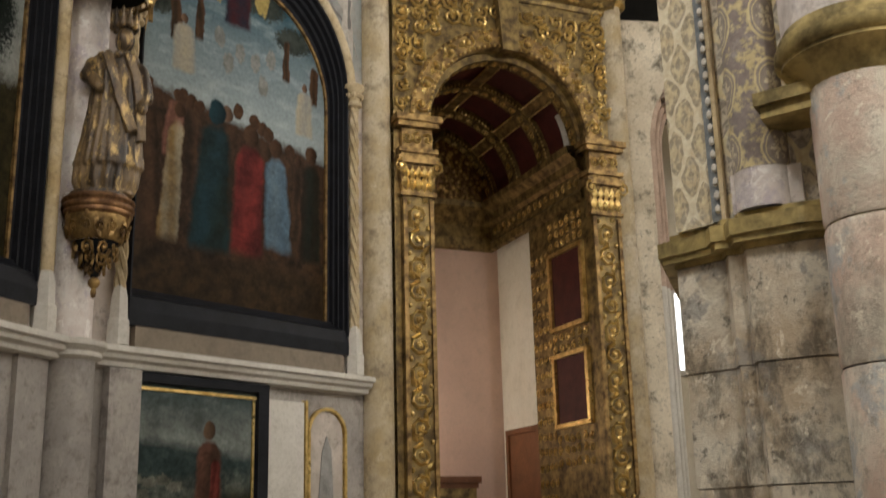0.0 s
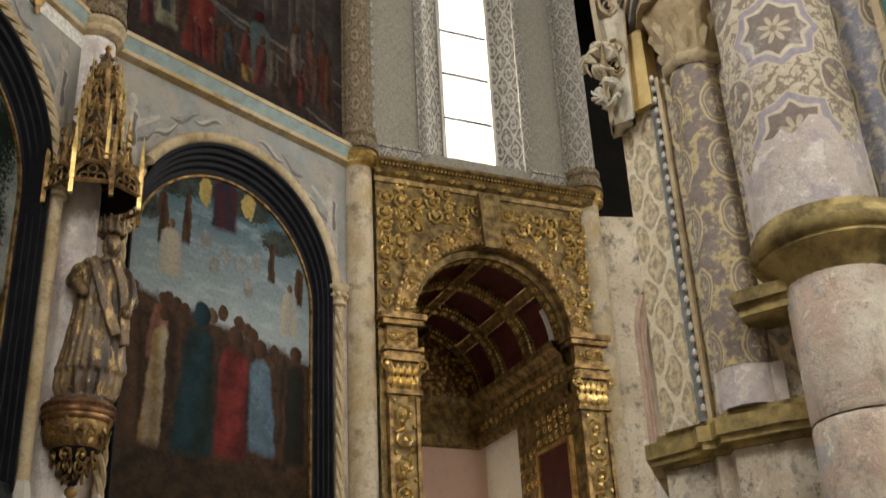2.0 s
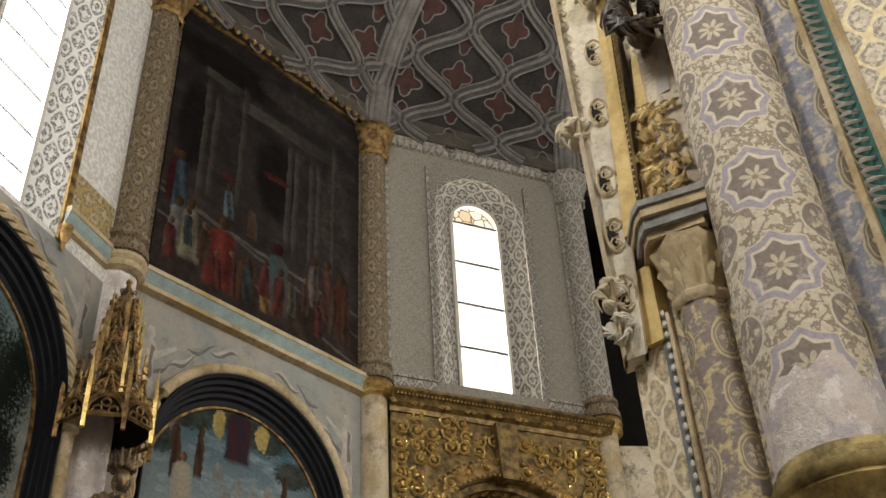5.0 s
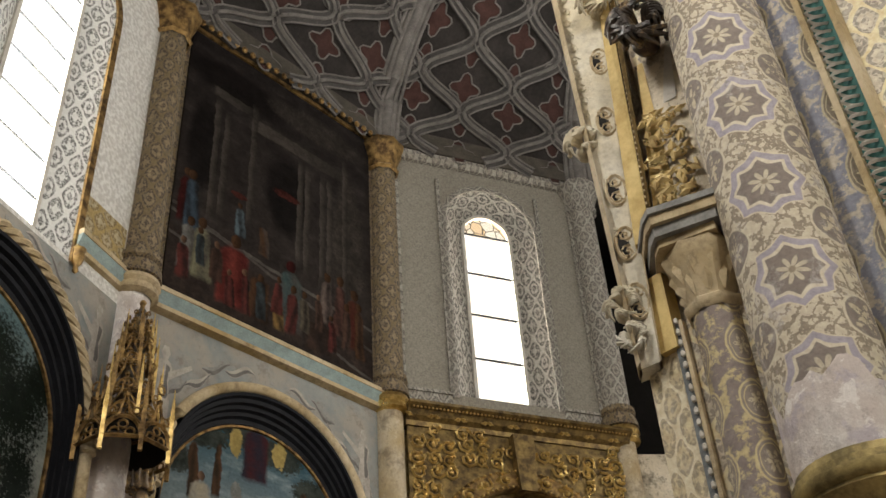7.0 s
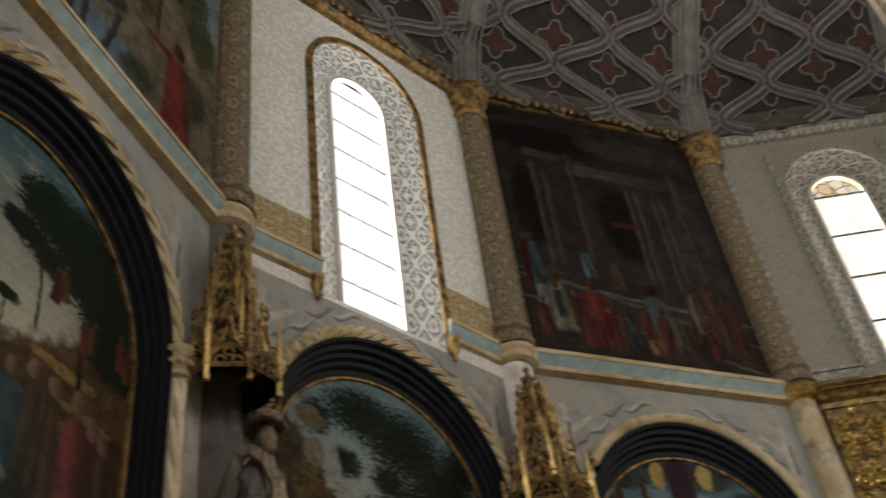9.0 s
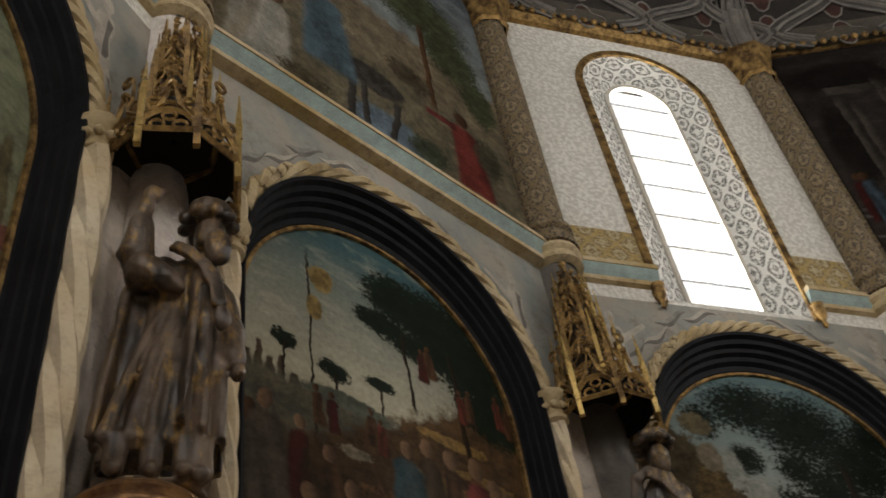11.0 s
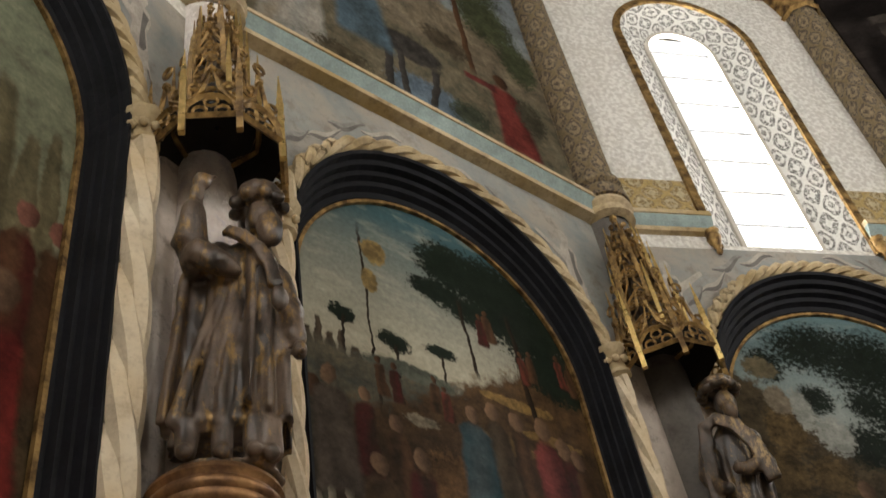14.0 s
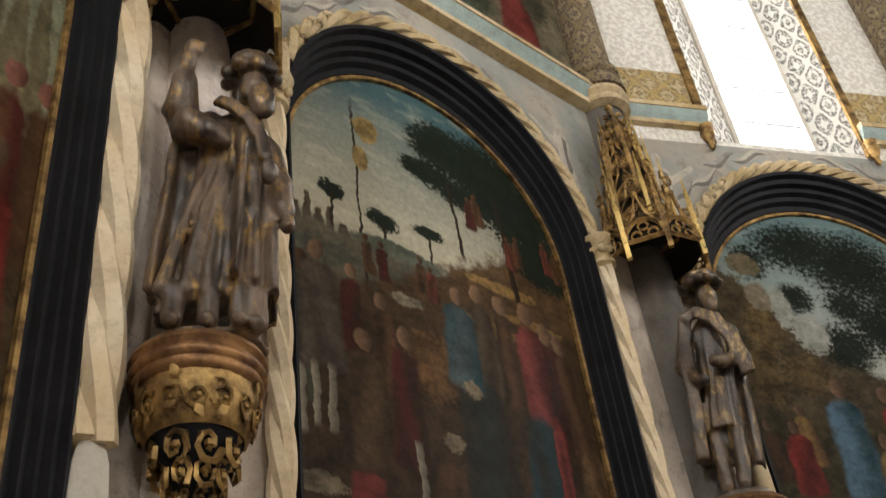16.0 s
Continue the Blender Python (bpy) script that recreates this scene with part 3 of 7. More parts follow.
for _i, _k in enumerate(range(-5, 11)):
    M, L = bay_pose(_k)
    n = _i + 1
    if _k == -1:
        thing(f"wall_{n}_base", "stained plaster wall behind the gilded arch", "wall", M, "structure",
              mb=MB().plate(-0.15, L + 0.15, 0, CORNICE, 1.6, 1.02, 6.05, 0.02, WY, 0.5), material=PLASTER)
    elif _k == -2:
        thing(f"wall_{n}_base", "cream and pink plaster wall with a tall arch to the nave", "wall", M, "structure",
              mb=MB().plate(-0.15, L + 0.15, 0, 7.75, 1.76, 1.30, 6.1, 0.02, WY, 0.9), material=STONE)
    elif _k in (0, 1, 2, 3):
        thing(f"wall_{n}_base", "stained grey stone wall below the ledge", "wall", M, "structure",
              mb=MB().box(-0.15, L + 0.15, WY, 0.9, 0, LEDGE), material=BASE_WALL)
        thing(f"wall_{n}_middle", "faded grey-blue fresco with leaf scrolls round the arch", "wall", M, "structure",
              mb=MB().plate(-0.15, L + 0.15, LEDGE, CORNICE if _k % 2 == 0 else 7.70, ARCH[_k], 1.29, 6.12, 3.42 if _k != 3 else 3.12, WY, 0.9), material=FRESCO)
    else:
        thing(f"wall_{n}_base", "stained plaster wall of the round church", "wall", M, "structure",
              mb=MB().box(-0.15, L + 0.15, WY, 0.9, 0, 7.70 if _k % 2 else CORNICE), material=PLASTER)
    if _k % 2:
        uc, zb, zs, hw = window_of(_k)
        bottom = 7.70 if _k != -1 else CORNICE
        thing(f"wall_{n}_upper", "white roughcast wall with a tall round-headed window", "wall", M, "structure",
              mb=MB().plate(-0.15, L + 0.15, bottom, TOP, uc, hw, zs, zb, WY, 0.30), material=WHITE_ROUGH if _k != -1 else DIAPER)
    elif _k == -2:
        # Black walls put the void's shade into colour and shut out the sky.
        thing(f"wall_{n}_upper", "upper wall with an open tribune, coloured black for shade", "wall", M, "structure",
              mb=MB().box(-0.15, 0.06, WY, 0.9, 7.75, TOP).box(L - 0.06, L + 0.15, WY, 0.9, 7.75, TOP).box(0.06, L - 0.06, WY, 0.9, 11.9, TOP), material=RECESS_SHADE)
        thing(f"wall_{n}_far", "black walls standing for the shade inside the tribune", "wall", M, "structure", mb=MB().box(-1.2, L + 1.2, 2.6, 2.8, 7.5, 13).box(-1.2, -1.0, 0.9, 2.6, 7.5, 13).box(L + 1.0, L + 1.2, 0.9, 2.6, 7.5, 13).box(-1.0, L + 1.0, 0.9, 2.6, 12.8, 13).box(-1.0, L + 1.0, 0.9, 2.6, 7.5, 7.7).box(-1.2, -0.15, 0.9, 1.0, 7.7, 12.8).box(L + 0.15, L + 1.2, 0.9, 1.0, 7.7, 12.8), material=RECESS_SHADE)
    else:
        thing(f"wall_{n}_upper", "brown painted wall above the cornice", "wall", M, "structure",
              mb=MB().box(-0.15, L + 0.15, WY, 0.9, CORNICE, TOP), material=BROCADE)


# ---- vault ----
def vault_point(k, s, th):
    p = CORNER[k + 1].lerp(CORNER[k], s)
    r = 1 - 0.56 * (1 - math.cos(th))
    q = CENTRE + (p - CENTRE) * r
    return Vector((q.x, q.y, TOP + 3.1 * math.sin(th)))


VN = 14
for _i, _k in enumerate(range(-5, 11)):
    mb = MB()
    rows = [[vault_point(_k, s / 6, radians(90) * j / VN) for s in range(7)] for j in range(VN + 1)]
    uvs = [[(s / 6 * 3.4, 4.5 * j / VN) for s in range(7)] for j in range(VN + 1)]
    mb.grid([r[::-1] for r in rows], [u[::-1] for u in uvs])
    web = thing(f"vault_{_i + 1}", "dark painted vault web with pale ogee tracery", "vault", kind="structure", mb=mb, material=VAULT, smooth=True)
    if -3 <= _k <= 4:
        for line in range(5):
            mb = MB()
            pts = []
            for j in range(61):
                th = radians(88) * j / 60
                f = 2 * math.pi * j / 60 * 4.5 + math.pi * line
                s = (line + 0.46 * math.sin(f)) / 4
                p = vault_point(_k, min(max(s, 0.0), 1.0), th)
                pts.append(p + (Vector((CENTRE.x, CENTRE.y, 11)) - p).normalized() * 0.03)
            inward = lambda p: (Vector((CENTRE.x, CENTRE.y, 11)) - p).normalized()
            rows_, edges = [], ([], [])
            for j, p in enumerate(pts):
                d = (pts[min(j + 1, 60)] - pts[max(j - 1, 0)]).normalized()
                n = inward(p)
                w = d.cross(n).normalized() * 0.105
                rows_.append([p + w - n * 0.03, p + w + n * 0.012, p - w + n * 0.012, p - w - n * 0.03])
                edges[0].append(p + w * 0.95 + n * 0.014), edges[1].append(p - w * 0.95 + n * 0.014)
            part("tracery_band", mb.grid(rows_), RIB_SHADE, web)
            part("tracery", MB().tube([p + inward(p) * 0.025 for p in pts], 0.032, 5), RIB, web)
            for e in edges:
                part("tracery_edge", MB().tube(e, 0.017, 4), RIB, web)
        for c in range(2):
            for j in range(9):
                for half in range(2):
                    s = (2 * c + half + 0.5) / 4
                    th0 = radians(88) * ((j + (0.0 if half else 0.5)) + 0.22) / 9 / 1.0
                    if th0 > radians(80):
                        continue
                    mb = MB()
                    ring = []
                    for q in range(24):
                        t = 6.2832 * q / 24
                        lobe = 1 + 0.28 * math.cos(4 * t)
                        p = vault_point(_k, s + 0.065 * lobe * math.cos(t), th0 + radians(88) / 9 * 0.34 * lobe * math.sin(t))
                        ring.append(p + (Vector((CENTRE.x, CENTRE.y, 11)) - p).normalized() * 0.012)
                    mb.face(ring)
                    part("red_field", mb, VAULT_RED, web)
                    part("foil", MB().tube(ring + ring[:1], 0.016, 4, False), RIB, web)
for _k in range(-3, 5):
    for off, r in ((-0.17, 0.035), (-0.09, 0.05), (0.0, 0.085), (0.09, 0.05), (0.17, 0.035)):
        mb = MB()
        tang = (CORNER[_k - 1] - CORNER[_k]).normalized()
        pts = []
        for j in range(15):
            p = vault_point(_k, 1.0, radians(90) * j / 14)
            pts.append(p + Vector((tang.x, tang.y, 0)) * off + (Vector((CENTRE.x, CENTRE.y, 11)) - p).normalized() * 0.06)
        mb.tube(pts, r, 8)
        if off == -0.17:
            rib = thing("vault_rib", "moulded grey stone vault rib springing from a corner capital", "rib", group="vault ribs", mb=mb, material=RIB, smooth=True)
        else:
            part("roll", mb, RIB, rib, smooth=True)


# ---- windows ----
def window(k, glass, bars):
    M, L = bay_pose(k)
    uc, zb, zs, hw = window_of(k)
    w = hw - 0.34 if k != -1 else hw - 0.305
    label = "tall leaded window with pale honeycomb glass" if k == -1 else "tall bright round-headed leaded window"
    win = thing(f"window_{k + 6}", label, "window", M, "structure")
    outer, inner = arch_path(uc, hw, zs, zb), arch_path(uc, w, zs - 0.02, zb)
    mb = MB()
    run = [0.0]
    for a, b in zip(outer, outer[1:]):
        run.append(run[-1] + math.hypot(a[0] - b[0], a[1] - b[1]))
    mb.grid([[(p[0], WY - 0.002, p[1]) for p in outer], [(p[0], WY + 0.17, p[1]) for p in inner]], [[(0.0, r) for r in run], [(0.42, r) for r in run]])
    part("splayed_reveal", mb, STENCIL if k != -1 else SHADED_STENCIL, win, "white reveal stencilled with dark flowers")
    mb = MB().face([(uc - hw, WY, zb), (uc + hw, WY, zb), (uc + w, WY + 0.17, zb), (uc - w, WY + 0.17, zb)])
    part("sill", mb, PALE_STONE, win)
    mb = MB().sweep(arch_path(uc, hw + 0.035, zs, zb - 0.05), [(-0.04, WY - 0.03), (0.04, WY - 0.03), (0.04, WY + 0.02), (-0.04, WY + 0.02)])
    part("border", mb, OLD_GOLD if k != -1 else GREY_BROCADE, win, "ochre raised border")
    mb = MB().sweep(arch_path(uc, w - 0.02, zs - 0.02, zb), [(-0.02, WY + 0.14), (0.025, WY + 0.14), (0.025, WY + 0.2), (-0.02, WY + 0.2)])
    part("frame", mb, PALE_STONE, win)
    top = zs - 0.02
    levels = [zb + (top - zb) * i / bars for i in range(bars + 1)]
    for z0, z1 in zip(levels, levels[1:]):
        mb = MB().face([(uc - w, WY + 0.175, z0), (uc + w, WY + 0.175, z0), (uc + w, WY + 0.175, z1), (uc - w, WY + 0.175, z1)])
        part("pane", mb, WASHED if k == -1 else glass, win).visible_shadow = False
    mb = MB().fan([(uc + w, top)] + [(uc + w * math.cos(math.pi * i / 16), top + w * math.sin(math.pi * i / 16)) for i in range(1, 16)] + [(uc - w, top)], WY + 0.175)
    part("pane", mb, glass, win).visible_shadow = False
    for z in levels[1:]:
        part("glazing_bar", MB().box(uc - w, uc + w, WY + 0.155, WY + 0.173, z - (0.016 if k == -1 else 0.004), z + (0.016 if k == -1 else 0.004)), LEAD, win)
    lamp = new(f"window_daylight_{k + 6}", bpy.data.lights.new("window_daylight", "AREA"))
    lamp.data.shape, lamp.data.size, lamp.data.size_y = "RECTANGLE", 2 * w, top - zb + w * 0.8
    lamp.data.energy, lamp.data.color = NEAR_WATTS if k in (3, 5) else UNSEEN_WATTS if k > 4 or k < -2 else WINDOW_WATTS, (1.0, 0.96, 0.90)
    lamp.matrix_world = M @ Matrix.Translation((uc, WY + 0.30, (zb + top + w) / 2)) @ pose(0, 0, 0, -90)
    thing(f"backdrop_{k + 6}", "bright overcast sky outside a window", "sky", M, "structure",
          mb=MB().box(uc - 0.95, uc + 0.95, WY + 0.75, WY + 0.8, zb - 0.5, zs + 1.2), material=SKY_GLOW)


for _k in range(-5, 11, 2):
    window(_k, GLASS if _k == -1 else CLEAR, 4 if _k == -1 else 7)


# ---- corner shafts ----
def corner_column(k):
    M = corner_pose(k)
    plain = k in (0, -1)
    col = thing("corner_column", "brocade-painted corner column with a carved capital" if not plain else "tall corner column with gilt brocade above a golden ring",
                "column", M, group="corner columns")
    y = 0.06
    part("upper_shaft", MB().lathe([(0.19, 8.3), (0.18, 11.65)], 20, (0, y, 0)), GREY_BROCADE if k == -1 else BROCADE, col, smooth=True)
    part("capital", MB().lathe([(0.2, 11.62), (0.235, 11.66), (0.2, 11.7), (0.22, 11.8), (0.27, 11.95), (0.31, 12.05), (0.31, 12.12), (0.24, 12.2)], 16, (0, y, 0), ripple=0.05, waves=8),
         OLD_GOLD if k not in (-1,) else GREY_BROCADE, col, "carved dull gilt capital", True)
    part("base_ring", MB().lathe([(0.19, 8.36), (0.23, 8.33), (0.235, 8.27), (0.2, 8.24), (0.24, 8.16), (0.25, 8.06), (0.2, 8.05)], 20, (0, y, 0)), BROCADE, col, smooth=True)
    part("ring", MB().lathe([(0.18, 8.06), (0.235, 8.04), (0.25, 7.99), (0.22, 7.95), (0.235, 7.91), (0.235, 7.87), (0.17, 7.84)], 20, (0, y, 0)),
         GOLD if plain else CREAM_GOLD, col, "gilded ring", True)
    if plain:
        part("lower_shaft", MB().lathe([(0.175, 0), (0.165, 7.86)], 20, (0, y, 0)), GILT_SHAFT, col, smooth=True)
    else:
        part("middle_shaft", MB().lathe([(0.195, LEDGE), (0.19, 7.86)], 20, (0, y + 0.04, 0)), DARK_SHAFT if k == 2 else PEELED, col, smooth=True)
        part("lower_shaft", MB().lathe([(0.22, 0), (0.21, LEDGE - 0.1)], 12, (0, y, 0)), BASE_WALL, col, smooth=True)
        for sx in (-1, 1):
            mb = MB().box(-0.17, 0.17, -0.04, 0.14, 0, LEDGE - 0.1)
            o = part("side_pilaster", mb, BASE_WALL, col)
            o.matrix_basis = pose(sx * 0.40, -0.08 * 0 + 0.02, 0, 0, 0, -sx * 11.25)
        part("ledge_ring", MB().lathe([(0.2, LEDGE - 0.13), (0.26, LEDGE - 0.10), (0.25, LEDGE - 0.06), (0.3, LEDGE - 0.02), (0.3, LEDGE + 0.02), (0.19, LEDGE + 0.05)], 16, (0, y, 0)),
             PALE_STONE, col, smooth=True)
    return col


GILT_SHAFT = m_plaster("gilt_flecked_shaft", (0.56, 0.49, 0.37), (0.40, 0.30, 0.15), (0.17, 0.13, 0.085), 0.75)
for _k in range(-2, 5):
    corner_column(_k)


def run_x(mb, prof, x0, x1):
    """A moulding of constant section (y, z) along x."""
    a, b = [(x0, y, z) for y, z in prof], [(x1, y, z) for y, z in prof]
    mb.grid([b, a], None, close=True)
    mb.face(a[::-1]), mb.face(b)
    return mb


def cornice(k, x0, x1):
    M, L = bay_pose(k)
    c = thing("cornice", "moulded cornice with a teal cove between ochre fillets", "cornice", M, group="cornices")
    z = CORNICE
    o = 0.0 if k % 2 == 0 else 0.06
    part("upper_fillet", run_x(MB(), [(WY, z + 0.09), (o - 0.05, z + 0.09), (o - 0.06, z + 0.03), (WY, z + 0.02)], x0, x1), CREAM_GOLD, c)
    part("cove", run_x(MB(), [(WY, z + 0.02), (o - 0.05, z + 0.03), (o * 0.5, z - 0.04), (0.03 + o * 0.4, z - 0.09), (WY, z - 0.09)], x0, x1), BLUE_BAND, c, "faded teal cove")
    part("lower_fillet", run_x(MB(), [(WY, z - 0.09), (o * 0.8, z - 0.09), (o * 0.8, z - 0.14), (WY, z - 0.15)], x0, x1), CREAM_GOLD, c)


for _k in (0, 2):
    cornice(_k, 0.15, bay_pose(_k)[1] - 0.15)
for _k in (1, 3):
    _uc, _, _, _hw = window_of(_k)
    cornice(_k, 0.15, _uc - _hw - 0.02)
    cornice(_k, _uc + _hw + 0.02, bay_pose(_k)[1] - 0.15)


def ledge(k):
    M, L = bay_pose(k)
    z = LEDGE
    prof = [(WY, z + 0.05), (-0.12, z + 0.03), (-0.13, z - 0.02), (-0.09, z - 0.03), (-0.08, z - 0.07), (-0.03, z - 0.09), (-0.02, z - 0.13), (WY, z - 0.14)]
    thing("ledge", "pale moulded stone ledge under the painting", "ledge", M, group="stone ledges", mb=run_x(MB(), prof, 0.2, L - 0.2), material=PALE_STONE)


for _k in (0, 1, 2, 3):
    ledge(_k)


# ---- upper window bays: side panels and bands ----
def side_bands(k):
    M, L = bay_pose(k)
    uc, zb, zs, hw = window_of(k)
    lo, hi = (8.06, 8.26) if k == -1 else (8.08, 8.58)
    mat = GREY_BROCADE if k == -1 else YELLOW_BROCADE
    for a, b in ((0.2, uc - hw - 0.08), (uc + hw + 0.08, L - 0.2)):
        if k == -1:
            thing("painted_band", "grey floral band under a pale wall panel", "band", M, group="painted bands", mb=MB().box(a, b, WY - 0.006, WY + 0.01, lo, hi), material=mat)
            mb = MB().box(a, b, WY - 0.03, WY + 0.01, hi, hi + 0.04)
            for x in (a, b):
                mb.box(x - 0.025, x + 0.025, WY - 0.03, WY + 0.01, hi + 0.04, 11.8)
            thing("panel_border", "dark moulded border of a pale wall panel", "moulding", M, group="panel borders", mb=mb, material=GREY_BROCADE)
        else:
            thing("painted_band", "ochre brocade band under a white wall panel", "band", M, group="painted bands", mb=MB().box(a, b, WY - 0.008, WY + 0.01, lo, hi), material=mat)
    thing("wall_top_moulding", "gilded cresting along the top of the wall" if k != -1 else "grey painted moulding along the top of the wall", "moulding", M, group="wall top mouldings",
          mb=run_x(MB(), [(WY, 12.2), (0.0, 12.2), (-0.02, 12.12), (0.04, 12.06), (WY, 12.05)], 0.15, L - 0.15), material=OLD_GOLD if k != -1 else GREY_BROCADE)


for _k in (-1, 1, 3):
    side_bands(_k)


# ---- arched altar paintings ----
def arch_fill(uc, r, zs, zb, y, mb=None):
    mb = mb or MB()
    pts = arch_path(uc, r, zs, zb)
    return mb.fan(pts[::-1], y)


def rope(mb, path, r, off, turns, strands=3, seg=6):
    """Twisted strands round a path of points in space."""
    path = [Vector(p) for p in path]
    total = sum((b - a).length for a, b in zip(path, path[1:]))
    n = max(int(total / 0.035), 8)
    fine, run = [], [0.0]
    for a, b in zip(path, path[1:]):
        run.append(run[-1] + (b - a).length)
    for i in range(n + 1):
        d = total * i / n
        j = 0
        while j < len(run) - 2 and run[j + 1] < d:
            j += 1
        fine.append(path[j].lerp(path[j + 1], (d - run[j]) / max(run[j + 1] - run[j], 1e-6)))
    for q in range(strands):
        pts = []
        for i, p in enumerate(fine):
            d = (fine[min(i + 1, n)] - fine[max(i - 1, 0)]).normalized()
            a = d.cross(Vector((0, 1, 0))).normalized()
            t = 6.2832 * (q / strands + turns * total * i / n)
            pts.append(p + a * off * math.cos(t) + Vector((0, 1, 0)) * off * math.sin(t))
        mb.tube(pts, r, seg)
    return mb


def altar_painting(k, canvas, label, z_low=3.62):
    M, L = bay_pose(k)
    uc = ARCH[k]
    pic = thing("altar_painting", label, "painting", M, group="arched altar paintings")
    part("canvas", arch_fill(uc, 1.16, 5.95, z_low, 0.25), canvas, pic)
    part("back_board", arch_fill(uc, 1.28, 6.12, z_low - 0.19, 0.29), FRAME, pic)
    # stepped black frame, open at the foot
    path = arch_path(uc, 1.27, 6.12, z_low - 0.14)
    # stepped section: outer arch to inner arch, which sits lower
    steps = [(1.27, 6.12, 0.02), (1.255, 6.10, 0.02), (1.25, 6.09, 0.065), (1.235, 6.06, 0.07), (1.23, 6.055, 0.12), (1.215, 6.03, 0.125), (1.21, 6.02, 0.17), (1.19, 6.0, 0.175), (1.185, 5.985, 0.22), (1.16, 5.96, 0.225), (1.155, 5.95, 0.28), (1.27, 6.12, 0.285)]
    rows = [[(a, y, b) for a, b in arch_path(uc, r, zs, z_low - 0.14)] for r, zs, y in steps]
    part("frame", MB().grid(rows + rows[:1]), FRAME, pic, "stepped black wooden frame")
    part("gilt_fillet", MB().sweep(arch_path(uc, 1.145, 5.95, z_low), [(-0.013, 0.222), (0.013, 0.222), (0.013, 0.249), (-0.013, 0.249)]), OLD_GOLD, pic, "thin gilt fillet")
    part("foot_rail", run_x(MB(), [(0.28, z_low + 0.03), (0.2, z_low + 0.03), (0.16, z_low - 0.03), (0.05, z_low - 0.08), (0.02, z_low - 0.2), (0.02, z_low - 0.33), (0.28, z_low - 0.33)], uc - 1.27, uc + 1.27), FRAME, pic)
    part("plinth", MB().box(uc - 1.2, uc + 1.2, 0.02, 0.3, LEDGE + 0.06, z_low - 0.335), PLINTH, pic, "plain brown stone plinth")
    return pic


def colonnette(k, u, twisted, z0=LEDGE + 0.05):
    M, L = bay_pose(k)
    col = thing("colonnette", "slender twisted cream colonnette with a beaded capital" if twisted else "slender cream and ochre colonnette on a tall white base", "colonnette", M, group="arch colonnettes")
    y = 0.03
    part("base", MB().lathe([(0.1, z0), (0.1, z0 + 0.2), (0.085, z0 + 0.22), (0.075, z0 + 0.4), (0.05, z0 + 0.5)], 6, (u, y, 0)), PALE_STONE, col, "white faceted stone base")
    if twisted:
        mb = rope(MB(), [(u, y, z0 + 0.48), (u, y, SPRING - 0.14)], *((0.040, 0.030, 1.0) if k == 2 else (0.062, 0.040, 0.75) if k == 3 else (0.028, 0.028, 1.8)), 3)
    else:
        mb = MB().lathe([(0.06, z0 + 0.48), (0.06, SPRING - 0.14)], 10, (u, y, 0))
    part("shaft", mb, ROPE_CREAM if k in (2, 3) else CREAM_GOLD, col, smooth=True)
    mb = MB().lathe([(0.055, SPRING - 0.16), (0.09, SPRING - 0.14), (0.09, SPRING - 0.11), (0.06, SPRING - 0.09), (0.085, SPRING + 0.02), (0.12, SPRING + 0.05), (0.12, SPRING + 0.09), (0.06, SPRING + 0.12)], 10, (u, y, 0))
    for i in range(8):
        a = 6.2832 * i / 8
        mb.ball((u + 0.085 * math.cos(a), y + 0.085 * math.sin(a), SPRING - 0.03), 0.03, 6, 4)
    part("capital", mb, CREAM_GOLD, col, "beaded capital", True)


def arch_moulding(k, twisted):
    M, L = bay_pose(k)
    uc = ARCH[k]
    path = [(a, 0.045, b) for a, b in arch_path(uc, 1.335, 6.12, SPRING + 0.1)]
    if twisted:
        mb = rope(MB(), path, 0.034, 0.034, 1.6 if k == 2 else 2.4, 3)
    else:
        mb = MB().tube(path, 0.06, 8)
    thing("arch_moulding", "carved rope moulding round the painting's arch", "moulding", M, group="arch mouldings", mb=mb, material=CREAM_GOLD, smooth=True)


ALTAR = {}
for _k, _label in ((0, "arched oil painting of a hillside under a deep blue sky"), (1, "arched oil painting of dark trees and rocks"),
                   (2, "arched oil painting of a crowded landscape under a pale sky"), (3, "arched oil painting of a pale walled town")):
    ALTAR[_k] = altar_painting(_k, FRAME, _label, 3.62 if _k != 3 else 3.3)
    _tw = _k in (2, 3)
    for _s in (-1, 1):
        colonnette(_k, ARCH[_k] + _s * 1.36, _k != 1)
    arch_moulding(_k, _k != 0)


# ---- upper wall paintings ----
UPPER_PIC = {}
for _k in (0, 2):
    M, L = bay_pose(_k)
    _lab = "large dim wall painting of a columned hall" if _k == 0 else "large faded wall painting of a river landscape"
    _up = UPPER_PIC[_k] = thing("wall_painting", _lab, "painting", M, group="upper wall paintings")
    part("canvas", MB().box(0.28, L - 0.22, WY - 0.02, WY + 0.02, 8.14, 12.14), FRAME, _up)
    part("frame", MB().box(0.28, L - 0.22, WY - 0.035, WY + 0.01, 8.10, 8.19), FRAME if _k == 0 else OLD_GOLD, _up)
    part("top_rail", MB().box(0.2, L - 0.2, WY - 0.05, WY + 0.01, 12.14, 12.2), OLD_GOLD, _up)
# ---- filler slabs added on the wall tops to close the gap under the vault ----
for _i, _k in enumerate(range(-5, 11)):
    M, L = bay_pose(_k)
    thing(f"wall_{_i + 1}_top", "dark filler slab closing the gap between wall and vault", "wall", M, "structure",
          mb=MB().box(-0.1, L + 0.1, -0.03, 0.95, TOP + 0.004, TOP + 0.35), material=TOP_FILLER)


